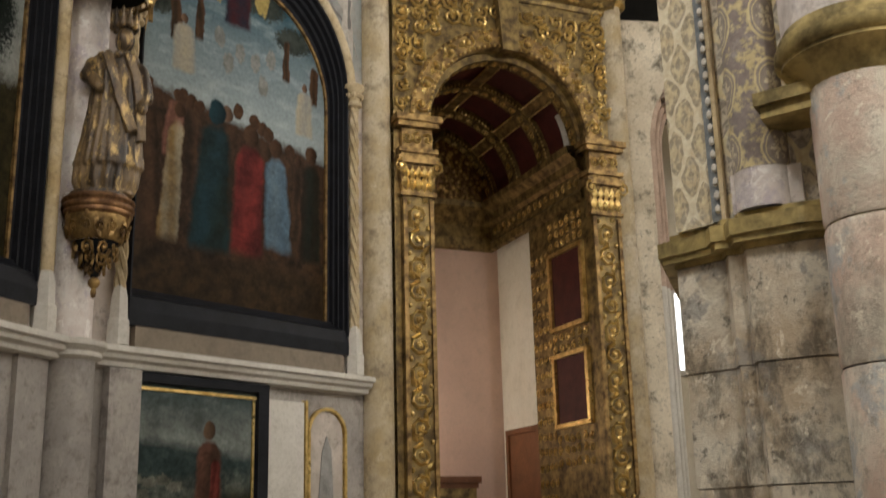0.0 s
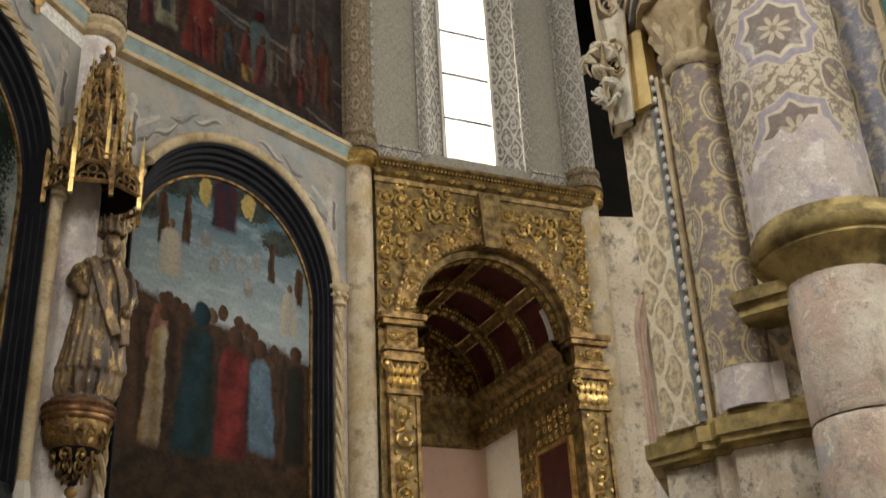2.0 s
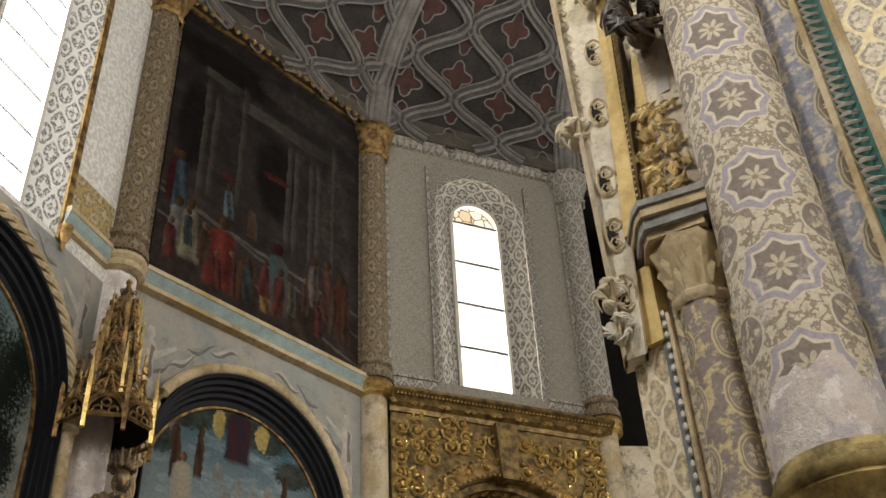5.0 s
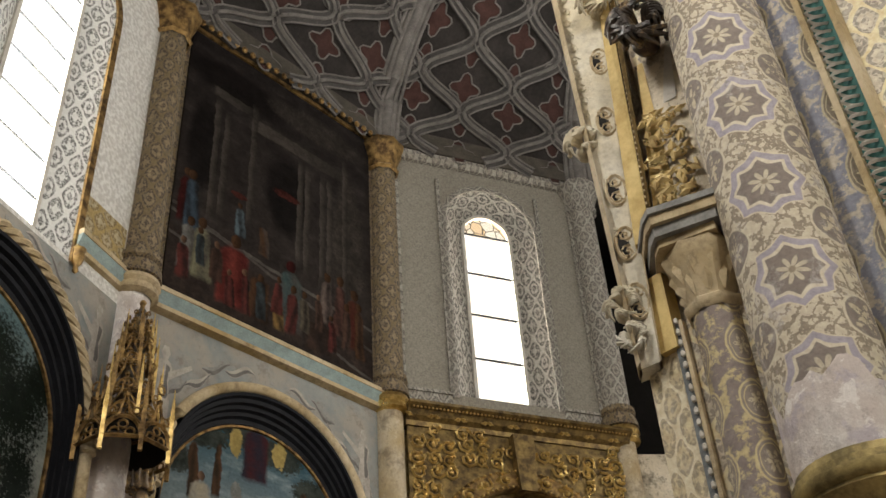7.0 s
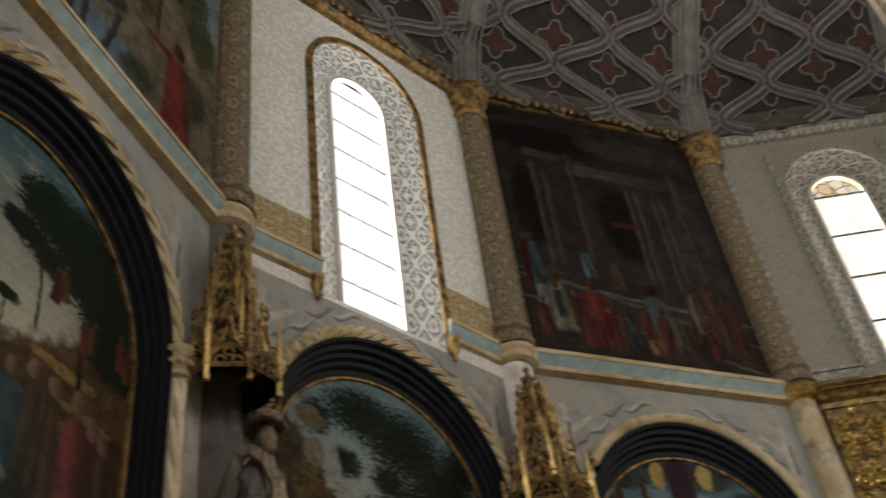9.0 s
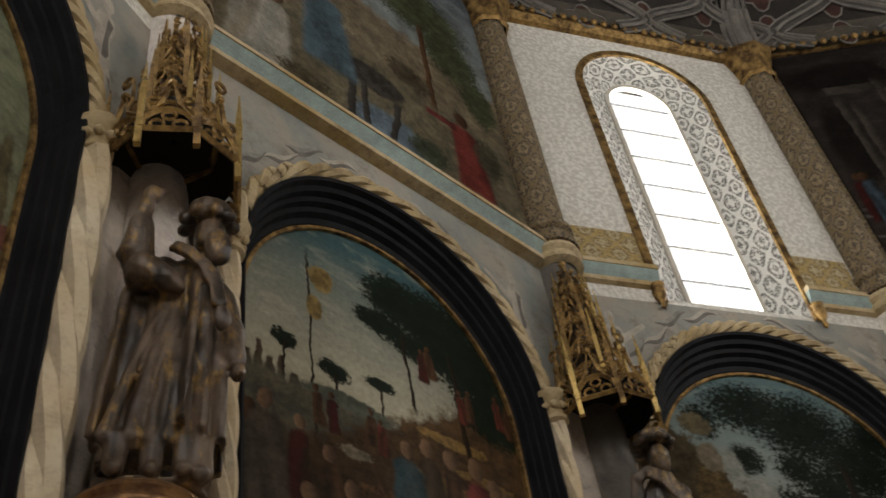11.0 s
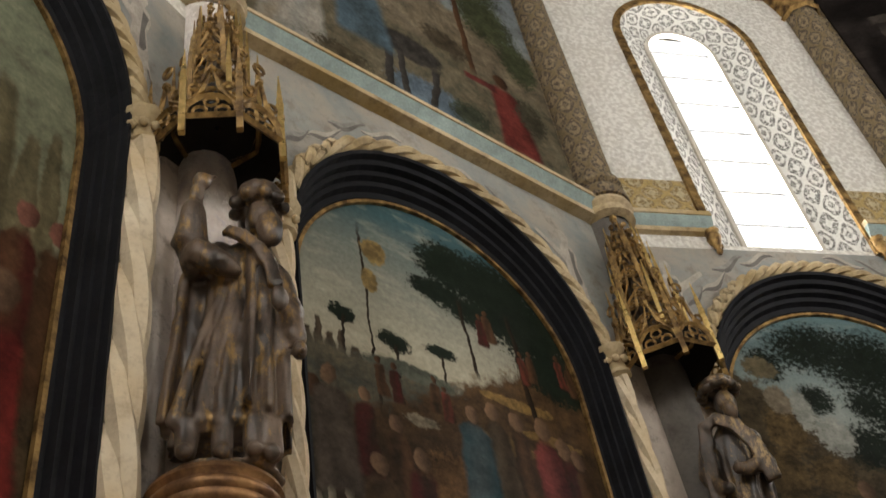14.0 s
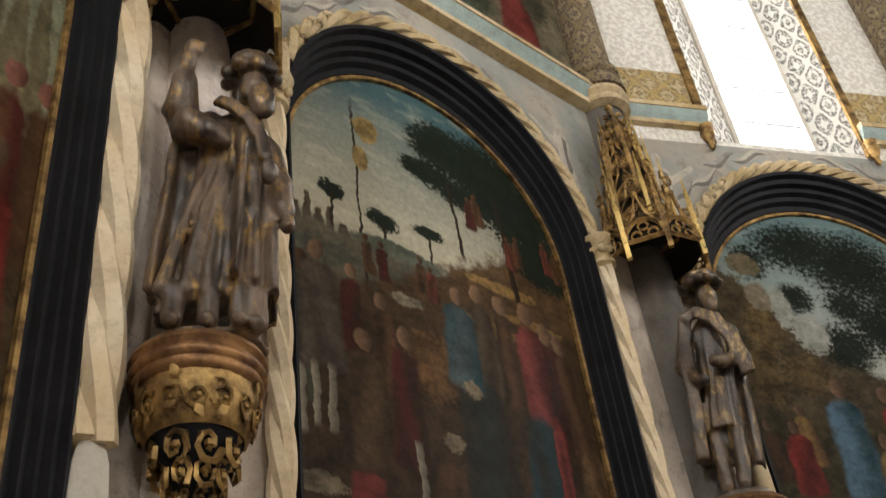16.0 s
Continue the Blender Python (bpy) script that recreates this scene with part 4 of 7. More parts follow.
# ---- the gilded bay: carved arch, coffered passage ----
def scroll(mb, x, z, s, ang=0.0, hand=1, y=0.0, to=None):
    """A carved spiral with a bud; to: places a point of the plane in space."""
    to = to or (lambda a, b, c: (a, c, b))
    pts = []
    for i in range(10):
        t = i / 9
        r = s * (1 - 0.78 * t)
        a = ang + hand * t * 8.2
        pts.append(to(x + r * math.cos(a), z + r * math.sin(a), y))
    mb.tube(pts, [s * (0.20 - 0.07 * i / 9) for i in range(10)], 4, False)
    c = to(x, z, y)
    mb.ball(c, s * 0.24, 5, 3)
    return mb


def leaf(mb, x, z, s, ang, y, to=None):
    to = to or (lambda a, b, c: (a, c, b))
    ca, sa = math.cos(ang), math.sin(ang)
    P = lambda a, b, c: to(x + a * ca - b * sa, z + a * sa + b * ca, y + c)
    tip, l, r, base, mid = P(s, 0, 0), P(s * 0.4, s * 0.3, 0.0), P(s * 0.4, -s * 0.3, 0.0), P(0, 0, 0), P(s * 0.45, 0, -s * 0.28)
    for a, b in ((base, l), (l, tip), (tip, r), (r, base)):
        mb.face([a, b, mid])
    return mb


M_A, L_A = bay_pose(-1)
UC, RA, ZS = 1.60, 1.0, 6.03
gilded = thing("gilded_arch", "richly carved and gilded wooden arch with scrollwork", "arch", M_A)
part("front", MB().plate(0.17, 3.0, 1.0, 7.74, UC, RA, ZS, 1.01, -0.02, 0.096), BROWN_GOLD, gilded, "brown-gold carved ground")
part("archivolt", MB().sweep(arch_path(UC, RA + 0.005, ZS, ZS - 0.02), [(0.0, -0.06), (0.03, -0.08), (0.2, -0.07), (0.23, -0.05), (0.23, -0.015), (0.0, -0.015)]), OLD_GOLD, gilded)
for _r in (RA + 0.02, RA + 0.215):
    mb = MB()
    for i in range(46):
        a = math.pi * (i + 0.5) / 46
        mb.ball((UC - _r * math.cos(a), -0.085, ZS + _r * math.sin(a)), 0.018, 5, 3)
    tagged(part("bead_row", mb, GOLD, gilded), kind="stuff")
mb = MB()
for i in range(13):
    a = math.pi * (i + 0.5) / 13
    r = RA + 0.115
    scroll(mb, UC - r * math.cos(a), ZS + r * math.sin(a), 0.095, a, 1 if i % 2 else -1, -0.085)
    leaf(mb, UC - r * math.cos(a + 0.12), ZS + r * math.sin(a + 0.12), 0.11, 1.57 - a, -0.085), mb.ball((UC - r * math.cos(a), -0.1, ZS + r * math.sin(a)), 0.034, 6, 4)
part("archivolt_carving", mb, GOLD, gilded, "gilded scroll carving", True)
mb = MB()
random.seed(4)
for i in range(14):
    for j in range(10):
        x, z = 0.28 + i * 0.2 + random.uniform(-0.03, 0.03), 6.02 + j * 0.185 + random.uniform(-0.03, 0.03)
        if math.hypot(x - UC, max(z - ZS, 0)) > RA + 0.33 and x < 2.93 and z < 7.68 and z > 6.05:
            scroll(mb, x, z, random.uniform(0.08, 0.12), random.uniform(0, 6.28), random.choice((-1, 1)), -0.045)
            mb.ball((x + 0.06, -0.05, z + 0.05), random.uniform(0.02, 0.034), 6, 4)
            leaf(mb, x, z, 0.12, random.uniform(0, 6.28), -0.03)
part("spandrel_carving", mb, GOLD, gilded, "gilded scroll carving", True)
part("cornice", run_x(MB(), [(0.09, 7.95), (-0.22, 7.95), (-0.24, 7.90), (-0.16, 7.86), (-0.12, 7.80), (-0.06, 7.76), (-0.05, 7.70), (0.09, 7.70)], 0.15, 3.08), BROWN_GOLD, gilded)
mb = MB()
for i in range(60):
    mb.ball((0.2 + i * 0.0475, -0.2, 7.865), 0.016, 5, 3)
for i in range(17):
    leaf(mb, 0.22 + i * 0.17, 7.79, 0.12, 0.3 if i % 2 else 2.8, -0.12)
tagged(part("cornice_carving", mb, GOLD, gilded), kind="stuff")
part("keystone", MB().slab([(UC - 0.1, 6.98), (UC + 0.1, 6.98), (UC + 0.14, 7.7), (UC - 0.14, 7.7)], -0.15, 0.0), BROWN_GOLD, gilded, "plain brown-gold keystone")


def impost_block(x0, x1):
    mb = MB()
    for z0, z1, o in ((5.93, 6.0, 0.09), (5.87, 5.93, 0.06), (5.62, 5.87, 0.0), (5.57, 5.62, 0.05), (5.53, 5.57, 0.02)):
        mb.box(x0 - o, x1 + o, -0.1 - o, 0.12, z0, z1)
    part("impost", mb, OLD_GOLD, gilded, "stepped gilded impost")
    mb = MB()
    for i in range(3):
        scroll(mb, x0 + 0.06 + i * (x1 - x0 - 0.12) / 2, 5.745, 0.07, 0.5 + i, 1 if i % 2 else -1, -0.115)
    part("impost_carving", mb, GOLD, gilded, smooth=True)


for _x0, _x1, _s in ((0.24, 0.60, 1), (2.60, 2.98, -1)):
    impost_block(_x0, _x1)
    part("pilaster", MB().box(_x0, _x1, -0.08, 0.0, 1.0, 5.53), BROWN_GOLD, gilded)
    mb = MB()
    for x in (_x0 + 0.025, _x1 - 0.025):
        mb.box(x - 0.022, x + 0.022, -0.105, -0.075, 1.9, 5.05)
    part("pilaster_border", mb, OLD_GOLD, gilded)
    mb = MB()
    xm = (_x0 + _x1) / 2
    for i in range(11):
        z, h = 2.02 + i * 0.285, 1 if i % 2 else -1
        scroll(mb, xm, z, 0.125, 1.57 * h, h, -0.09), leaf(mb, xm - h * 0.05, z + 0.13, 0.13, 1.57 + h * 0.6, -0.085), leaf(mb, xm + h * 0.03, z - 0.12, 0.11, -1.2 * h, -0.085)
        for q in (-1, 1):
            mb.ball((xm + q * 0.11, -0.09, z + 0.14 * h * q), 0.026, 6, 4)
    part("pilaster_carving", mb, GOLD, gilded, "gilded scroll carving", True)
    mb = MB().box(_x0 - 0.03, _x1 + 0.03, -0.12, 0.0, 5.08, 5.12).box(_x0 - 0.06, _x1 + 0.06, -0.15, 0.0, 5.45, 5.53)
    mb.slab([(_x0, 5.12), (_x1, 5.12), (_x1 + 0.04, 5.45), (_x0 - 0.04, 5.45)], -0.1, 0.0)
    part("capital", mb, OLD_GOLD, gilded)
    mb = MB()
    for x in (_x0 - 0.02, _x1 + 0.02):
        scroll(mb, x, 5.40, 0.085, 1.57, 1 if x < xm else -1, -0.15)
    for i in range(5):
        leaf(mb, _x0 + (i + 0.5) * (_x1 - _x0) / 5, 5.13, 0.2, 1.57, -0.11), leaf(mb, _x0 + (i + 0.5) * (_x1 - _x0) / 5, 5.26, 0.16, 1.57, -0.13)
    part("capital_leaves", mb, GOLD, gilded, smooth=True)
    mb = MB()
    for z0, z1, o in ((1.75, 1.86, 0.04), (1.62, 1.75, 0.08), (1.0, 1.62, 0.12)):
        mb.box(_x0 - o, _x1 + o, -0.1 - o, 0.05, z0, z1)
    part("pedestal", mb, OLD_GOLD, gilded, "stepped gilded pedestal")

# the passage behind the arch
DEEP = 2.62
passage = thing("passage", "gilded passage with a coffered barrel vault", "passage", M_A, "structure")
for _u, _s in ((UC - RA, -1), (UC + RA, 1)):
    P = lambda y, z, o, _u=_u, _s=_s: (_u - _s * o, y, z)
    mb = MB().box(min(_u, _u + _s * 0.2), max(_u, _u + _s * 0.2), 0.1, 1.5, 0, 5.95)
    part("jamb", mb, BROWN_GOLD, passage, "carved brown-gold jamb")
    if _s > 0:
        part("side_wall", MB().box(_u + 0.08, _u + 0.25, 1.5, DEEP + 0.2, 0, 5.95), CREAM, passage, "plain white plaster wall")
    else:
        mb = MB().box(_u - 0.25, _u - 0.08, 1.5, DEEP + 0.2, 4.9, 5.95).box(_u - 0.25, _u - 0.08, 1.5, DEEP + 0.2, 0, 1.2).box(_u - 0.25, _u - 0.08, 1.5, 1.62, 1.2, 4.9)
        part("side_wall", mb, PINK, passage)
    # entablature along the side
    prof = [(0.0, 5.30), (0.05, 5.32), (0.06, 5.42), (0.03, 5.46), (0.03, 5.66), (0.08, 5.70), (0.10, 5.80), (0.2, 5.88), (0.22, 5.96), (0.0, 5.97)]
    a, b = [P(0.05, z, o) for o, z in prof], [P(DEEP, z, o) for o, z in prof]
    mb = MB().grid([a, b] if _s > 0 else [b, a], None, close=True)
    part("entablature", mb, BROWN_GOLD, passage, "stepped brown-gold entablature")
    mb = MB()
    for i in range(16):
        y = 0.18 + i * 0.15
        scroll(mb, y, 5.56, 0.055, i, 1 if i % 2 else -1, 0.03, to=lambda a, b, c, P=P: P(a, b, c + 0.012))
    part("frieze_carving", mb, GOLD, passage, smooth=True)
    # panels in the jamb
    for z0, z1 in ((3.86, 4.84), (2.70, 3.58)):
        for y0, y1, zz0, zz1 in ((0.14, 0.98, z0, z0 + 0.05), (0.14, 0.98, z1 - 0.05, z1), (0.14, 0.2, z0, z1), (0.92, 0.98, z0, z1)):
            x0, x1 = sorted((_u - _s * 0.0, _u - _s * 0.05))
            part("panel_frame", MB().box(x0, x1, y0, y1, zz0, zz1), GOLD, passage)
        x0, x1 = sorted((_u - _s * 0.0, _u - _s * 0.012))
        part("panel", MB().box(x0, x1, 0.2, 0.92, z0 + 0.05, z1 - 0.05), MAROON, passage, "dark maroon panel")
    mb = MB()
    for y in (1.06, 1.18, 1.30, 1.42):
        for i in range(17):
            scroll(mb, y, 1.9 + i * 0.185, 0.052, i + y * 7, 1 if i % 2 else -1, 0.01, to=lambda a, b, c, P=P: P(a, b, c))
    for z in (3.65, 3.78, 4.94, 5.07, 5.19, 2.45, 2.58, 2.3):
        for i in range(6):
            scroll(mb, 0.2 + i * 0.145, z, 0.055, i, 1 if i % 2 else -1, 0.01, to=lambda a, b, c, P=P: P(a, b, c))
    part("jamb_carving", mb, GOLD, passage, "gilded scroll carving", True)
part("back_wall", MB().box(0.3, 2.9, DEEP, DEEP + 0.2, 0, 5.35), PINK, passage, "plain pink plaster wall")
part("lunette", MB().box(0.3, 2.9, DEEP, DEEP + 0.2, 5.35, 7.4), CARVED_GOLD, passage)
part("back_entablature", run_x(MB(), [(DEEP, 5.30), (DEEP - 0.05, 5.32), (DEEP - 0.06, 5.46), (DEEP - 0.03, 5.66), (DEEP - 0.1, 5.75), (DEEP - 0.2, 5.88), (DEEP - 0.2, 5.96), (DEEP, 5.97)], 0.6, 2.6), BROWN_GOLD, passage)
part("threshold", MB().box(0.3, 2.9, 0.5, DEEP, 0.004, 0.1), FLOOR, passage)
mb = MB()
rows = []
for y in (0.08, DEEP):
    rows.append([(UC - (RA + 0.06) * math.cos(math.pi * i / 20), y, ZS - 0.06 + (RA + 0.06) * math.sin(math.pi * i / 20)) for i in range(21)])
part("barrel_vault", MB().grid(rows), MAROON, passage, "maroon vault boards")
rows2 = [[(UC - (RA + 0.2) * math.cos(math.pi * i / 20), y, ZS - 0.06 + (RA + 0.2) * math.sin(math.pi * i / 20)) for i in range(21)] for y in (0.1, DEEP + 0.2)]
part("vault_shell", MB().grid(rows2), BROWN_GOLD, passage)


def vault_strip(a0, a1, y0, y1, r0, r1, seg):
    mb = MB()
    rows = []
    for q in range(seg + 1):
        a = a0 + (a1 - a0) * q / seg
        c, s = -math.cos(a), math.sin(a)
        rows.append([(UC + r * c, y, ZS - 0.06 + r * s) for r, y in ((r1, y0), (r0, y0), (r0, y1), (r1, y1))])
    return mb.grid(rows, None, close=True)


NA = 4
for i in range(NA + 1):
    a = math.pi * i / NA
    part("coffer_rib", vault_strip(a - 0.07, a + 0.07, 0.1, DEEP, RA - 0.02, RA + 0.06, 2), BROWN_GOLD, passage, "plain brown-gold rib")
for y in (0.17, 1.0, 1.82, 2.55):
    part("coffer_arch", vault_strip(0, math.pi, y - 0.1, y + 0.1, RA - 0.035, RA + 0.06, 24), BROWN_GOLD, passage, "carved gilt cross rib")
    mb = MB()
    for q in range(22):
        am = math.pi * (q + 0.5) / 22
        scroll(mb, y, 0, 0.06, q, 1 if q % 2 else -1, 0.0, to=lambda a, b, c, am=am: (UC - (RA - 0.045) * math.cos(am + b), a, ZS - 0.06 + (RA - 0.045) * math.sin(am + b)))
    part("cross_rib_carving", mb, GOLD, passage, smooth=True)
for j, (y0, y1) in enumerate(((0.27, 0.9), (1.1, 1.72), (1.92, 2.45))):
    for i in range(NA):
        a0, a1 = math.pi * i / NA + 0.075, math.pi * (i + 1) / NA - 0.075
        mb = MB()
        for e in (a0, a1):
            for q in range(14):
                mb.ball((UC - (RA - 0.012) * math.cos(e), y0 + (y1 - y0) * (q + 0.5) / 14, ZS - 0.06 + (RA - 0.012) * math.sin(e)), 0.017, 4, 3)
        for yy in (y0, y1):
            for q in range(12):
                e = a0 + (a1 - a0) * (q + 0.5) / 12
                mb.ball((UC - (RA - 0.012) * math.cos(e), yy, ZS - 0.06 + (RA - 0.012) * math.sin(e)), 0.017, 4, 3)
        tagged(part("bead_row", mb, GOLD, passage), kind="stuff")
door = thing("wooden_door", "reddish brown wooden door in the white passage wall", "door", M_A)
part("leaf", MB().box(UC + RA + 0.03, UC + RA + 0.078, 1.56, 2.35, 0.1, 2.75), WOOD, door)
part("door_frame", MB().box(UC + RA + 0.0, UC + RA + 0.076, 1.5, 1.56, 0.1, 2.82).box(UC + RA + 0.0, UC + RA + 0.076, 2.35, 2.42, 0.1, 2.82).box(UC + RA, UC + RA + 0.076, 1.5, 2.42, 2.752, 2.82), WOOD, door)
chest = thing("altar_block", "dark wooden altar block with a moulded top", "altar", M_A)
part("body", MB().box(0.75, 1.85, 1.75, 2.6, 0.1, 2.12), BROWN_GOLD, chest)
part("top", MB().box(0.7, 1.9, 1.7, 2.61, 2.121, 2.2).box(0.73, 1.87, 1.73, 2.61, 2.06, 2.12), WOOD, chest)
_l = new("passage_daylight", bpy.data.lights.new("passage_daylight", "AREA"))
_l.data.shape, _l.data.size, _l.data.size_y, _l.data.energy, _l.data.color = "RECTANGLE", 0.9, 3.4, PASSAGE_WATTS, (1.0, 0.86, 0.7)
_l.matrix_world = M_A @ Matrix.Translation((UC - RA - 0.35, 2.12, 3.1)) @ pose(0, 0, 0, 0, -90, 0)

# ---- the arch to the nave ----
M_Z, L_Z = bay_pose(-2)
nave = thing("nave_arch", "dull rose moulded stone arch towards the nave", "arch", M_Z)
for r, y0, y1, m in ((1.29, 0.08, 0.2, ROSE_STONE), (1.21, 0.16, 0.32, ROSE_STONE), (1.13, 0.26, 0.45, ROSE_STONE)):
    part("moulding", MB().tube([(a, (y0 + y1) / 2, b) for a, b in arch_path(1.76, r, 6.1, 4.3)], 0.05, 8), m, nave, smooth=True)
    part("jamb_shaft", MB().lathe([(0.055, 0.02), (0.05, 4.3)], 8, (1.76 - r, (y0 + y1) / 2, 0)), PALE_STONE, nave, smooth=True)
thing("nave_wall", "pale plaster wall of the nave beyond the arch", "wall", M_Z, "structure", mb=MB().box(-0.3, 5.5, 3.2, 3.5, 0, 7.6).box(-0.5, -0.3, 0.9, 3.5, 0, 7.6).box(5.5, 5.7, 0.9, 3.5, 0, 7.6).box(-0.5, 5.7, 0.9, 3.5, 7.6, 7.74), material=CREAM)

nave_win = thing("window_nave", "bright plain window in the nave wall", "window", M_Z, "structure")
part("pane", MB().box(1.7, 2.5, 3.16, 3.18, 3.75, 4.9), SKY_GLOW, nave_win)
for a, b, c, d in ((1.62, 1.7, 3.67, 4.98), (2.5, 2.58, 3.67, 4.98), (1.7, 2.5, 3.67, 3.75), (1.7, 2.5, 4.9, 4.98)):
    part("frame", MB().box(a, b, 3.12, 3.2, c, d), PALE_STONE, nave_win)
_l = new("nave_daylight", bpy.data.lights.new("nave_daylight", "AREA"))
_l.data.shape, _l.data.size, _l.data.size_y, _l.data.energy, _l.data.color = "RECTANGLE", 0.8, 1.15, 60.0, (1.0, 0.94, 0.85)
_l.matrix_world = M_Z @ Matrix.Translation((2.1, 3.1, 4.3)) @ pose(0, 0, 0, -90)

# ---- small panels below the ledge ----
M_B, L_B = bay_pose(0)
low = thing("small_altar_panel", "small dark framed sea landscape panel with one robed form", "painting", M_B)
part("canvas", MB().box(0.60, 1.86, 0.03, 0.05, 1.5, 2.82), SMALL, low)
for a, b, c, d in ((0.60, 1.98, 2.82, 2.90), (1.86, 1.98, 1.4, 2.82)):
    part("frame", MB().box(a, b, -0.02, 0.06, c, d), FRAME, low, "black wooden frame")
for a, b, c, d in ((0.60, 1.86, 2.76, 2.785), (1.82, 1.845, 1.5, 2.76)):
    part("gilt_fillet", MB().box(a, b, 0.015, 0.04, c, d), GOLD, low)
thing("pilaster", "stained grey stone pilaster beside a small painting", "pilaster", M_B, mb=MB().box(0.30, 0.60, -0.05, 0.1, 0, LEDGE - 0.142), material=BASE_WALL)
niche = thing("small_niche", "small gilt-edged round-headed niche panel", "niche", M_B)
part("panel", MB().box(2.0, 2.46, 0.04, 0.08, 1.4, 2.78), PALE_STONE, niche)
part("field", arch_fill(2.78, 0.22, 2.5, 1.4, 0.08), FRESCO, niche)
part("gilt_arch", MB().sweep(arch_path(2.78, 0.24, 2.5, 1.4), [(-0.015, 0.05), (0.015, 0.05), (0.015, 0.09), (-0.015, 0.09)]), GOLD, niche)
part("gilt_post", MB().box(2.47, 2.50, 0.03, 0.09, 1.4, 2.8), GOLD, niche)
part("painted_shape", MB().slab([(2.68, 1.4), (2.88, 1.4), (2.87, 1.9), (2.84, 2.35), (2.78, 2.48), (2.72, 2.32), (2.68, 1.9)], 0.07, 0.078), GREY_WASH, niche)
# ---- statues, corbels and canopies at the corners ----


def m_figure(name, robe, dark, gilt, amount):
    """Dulled painted wood in long folds, rubbed through to gilding."""
    m = Mat(name, 0.42, 0.25)
    n = m.noise(4.0, 5.0, stretch=(1.6, 1.6, 0.35))
    c = m.mix(m.step(n, 0.42, 0.58), dark, robe)
    g = m.math("MULTIPLY", m.step(m.noise(9.0, 9.0, rough=0.75, stretch=(1.5, 1.5, 0.6)), 0.53, 0.6), amount)
    c = m.mix(g, c, gilt)
    c = m.mix(m.math("MULTIPLY", m.step(m.noise(16.0, 8.0, rough=0.75), 0.52, 0.62), 0.6), c, dark)
    m.put(m.b.inputs["Metallic"], m.math("MULTIPLY", g, 0.8))
    m.bump(m.noise(30.0, 6.0), 0.35, 0.01)
    return m.done(c, m.ramp(n, [(0.3, 0.3), (0.7, 0.5)]))


STATUE_GREY = m_figure("greyed_polychrome_wood", (0.15, 0.105, 0.075), (0.026, 0.018, 0.013), (0.42, 0.26, 0.09), 0.6)
STATUE_DARK = m_figure("dark_gilt_wood", (0.11, 0.075, 0.05), (0.022, 0.016, 0.012), (0.40, 0.27, 0.12), 0.6)
STATUE_GOLD = m_figure("worn_gilt_robe", (0.21, 0.14, 0.07), (0.035, 0.023, 0.014), (0.62, 0.43, 0.18), 0.8)
BRONZE = m_gold("red_gold_moulding", (0.36, 0.20, 0.09), (0.12, 0.06, 0.03), 0.34, metal=0.75)


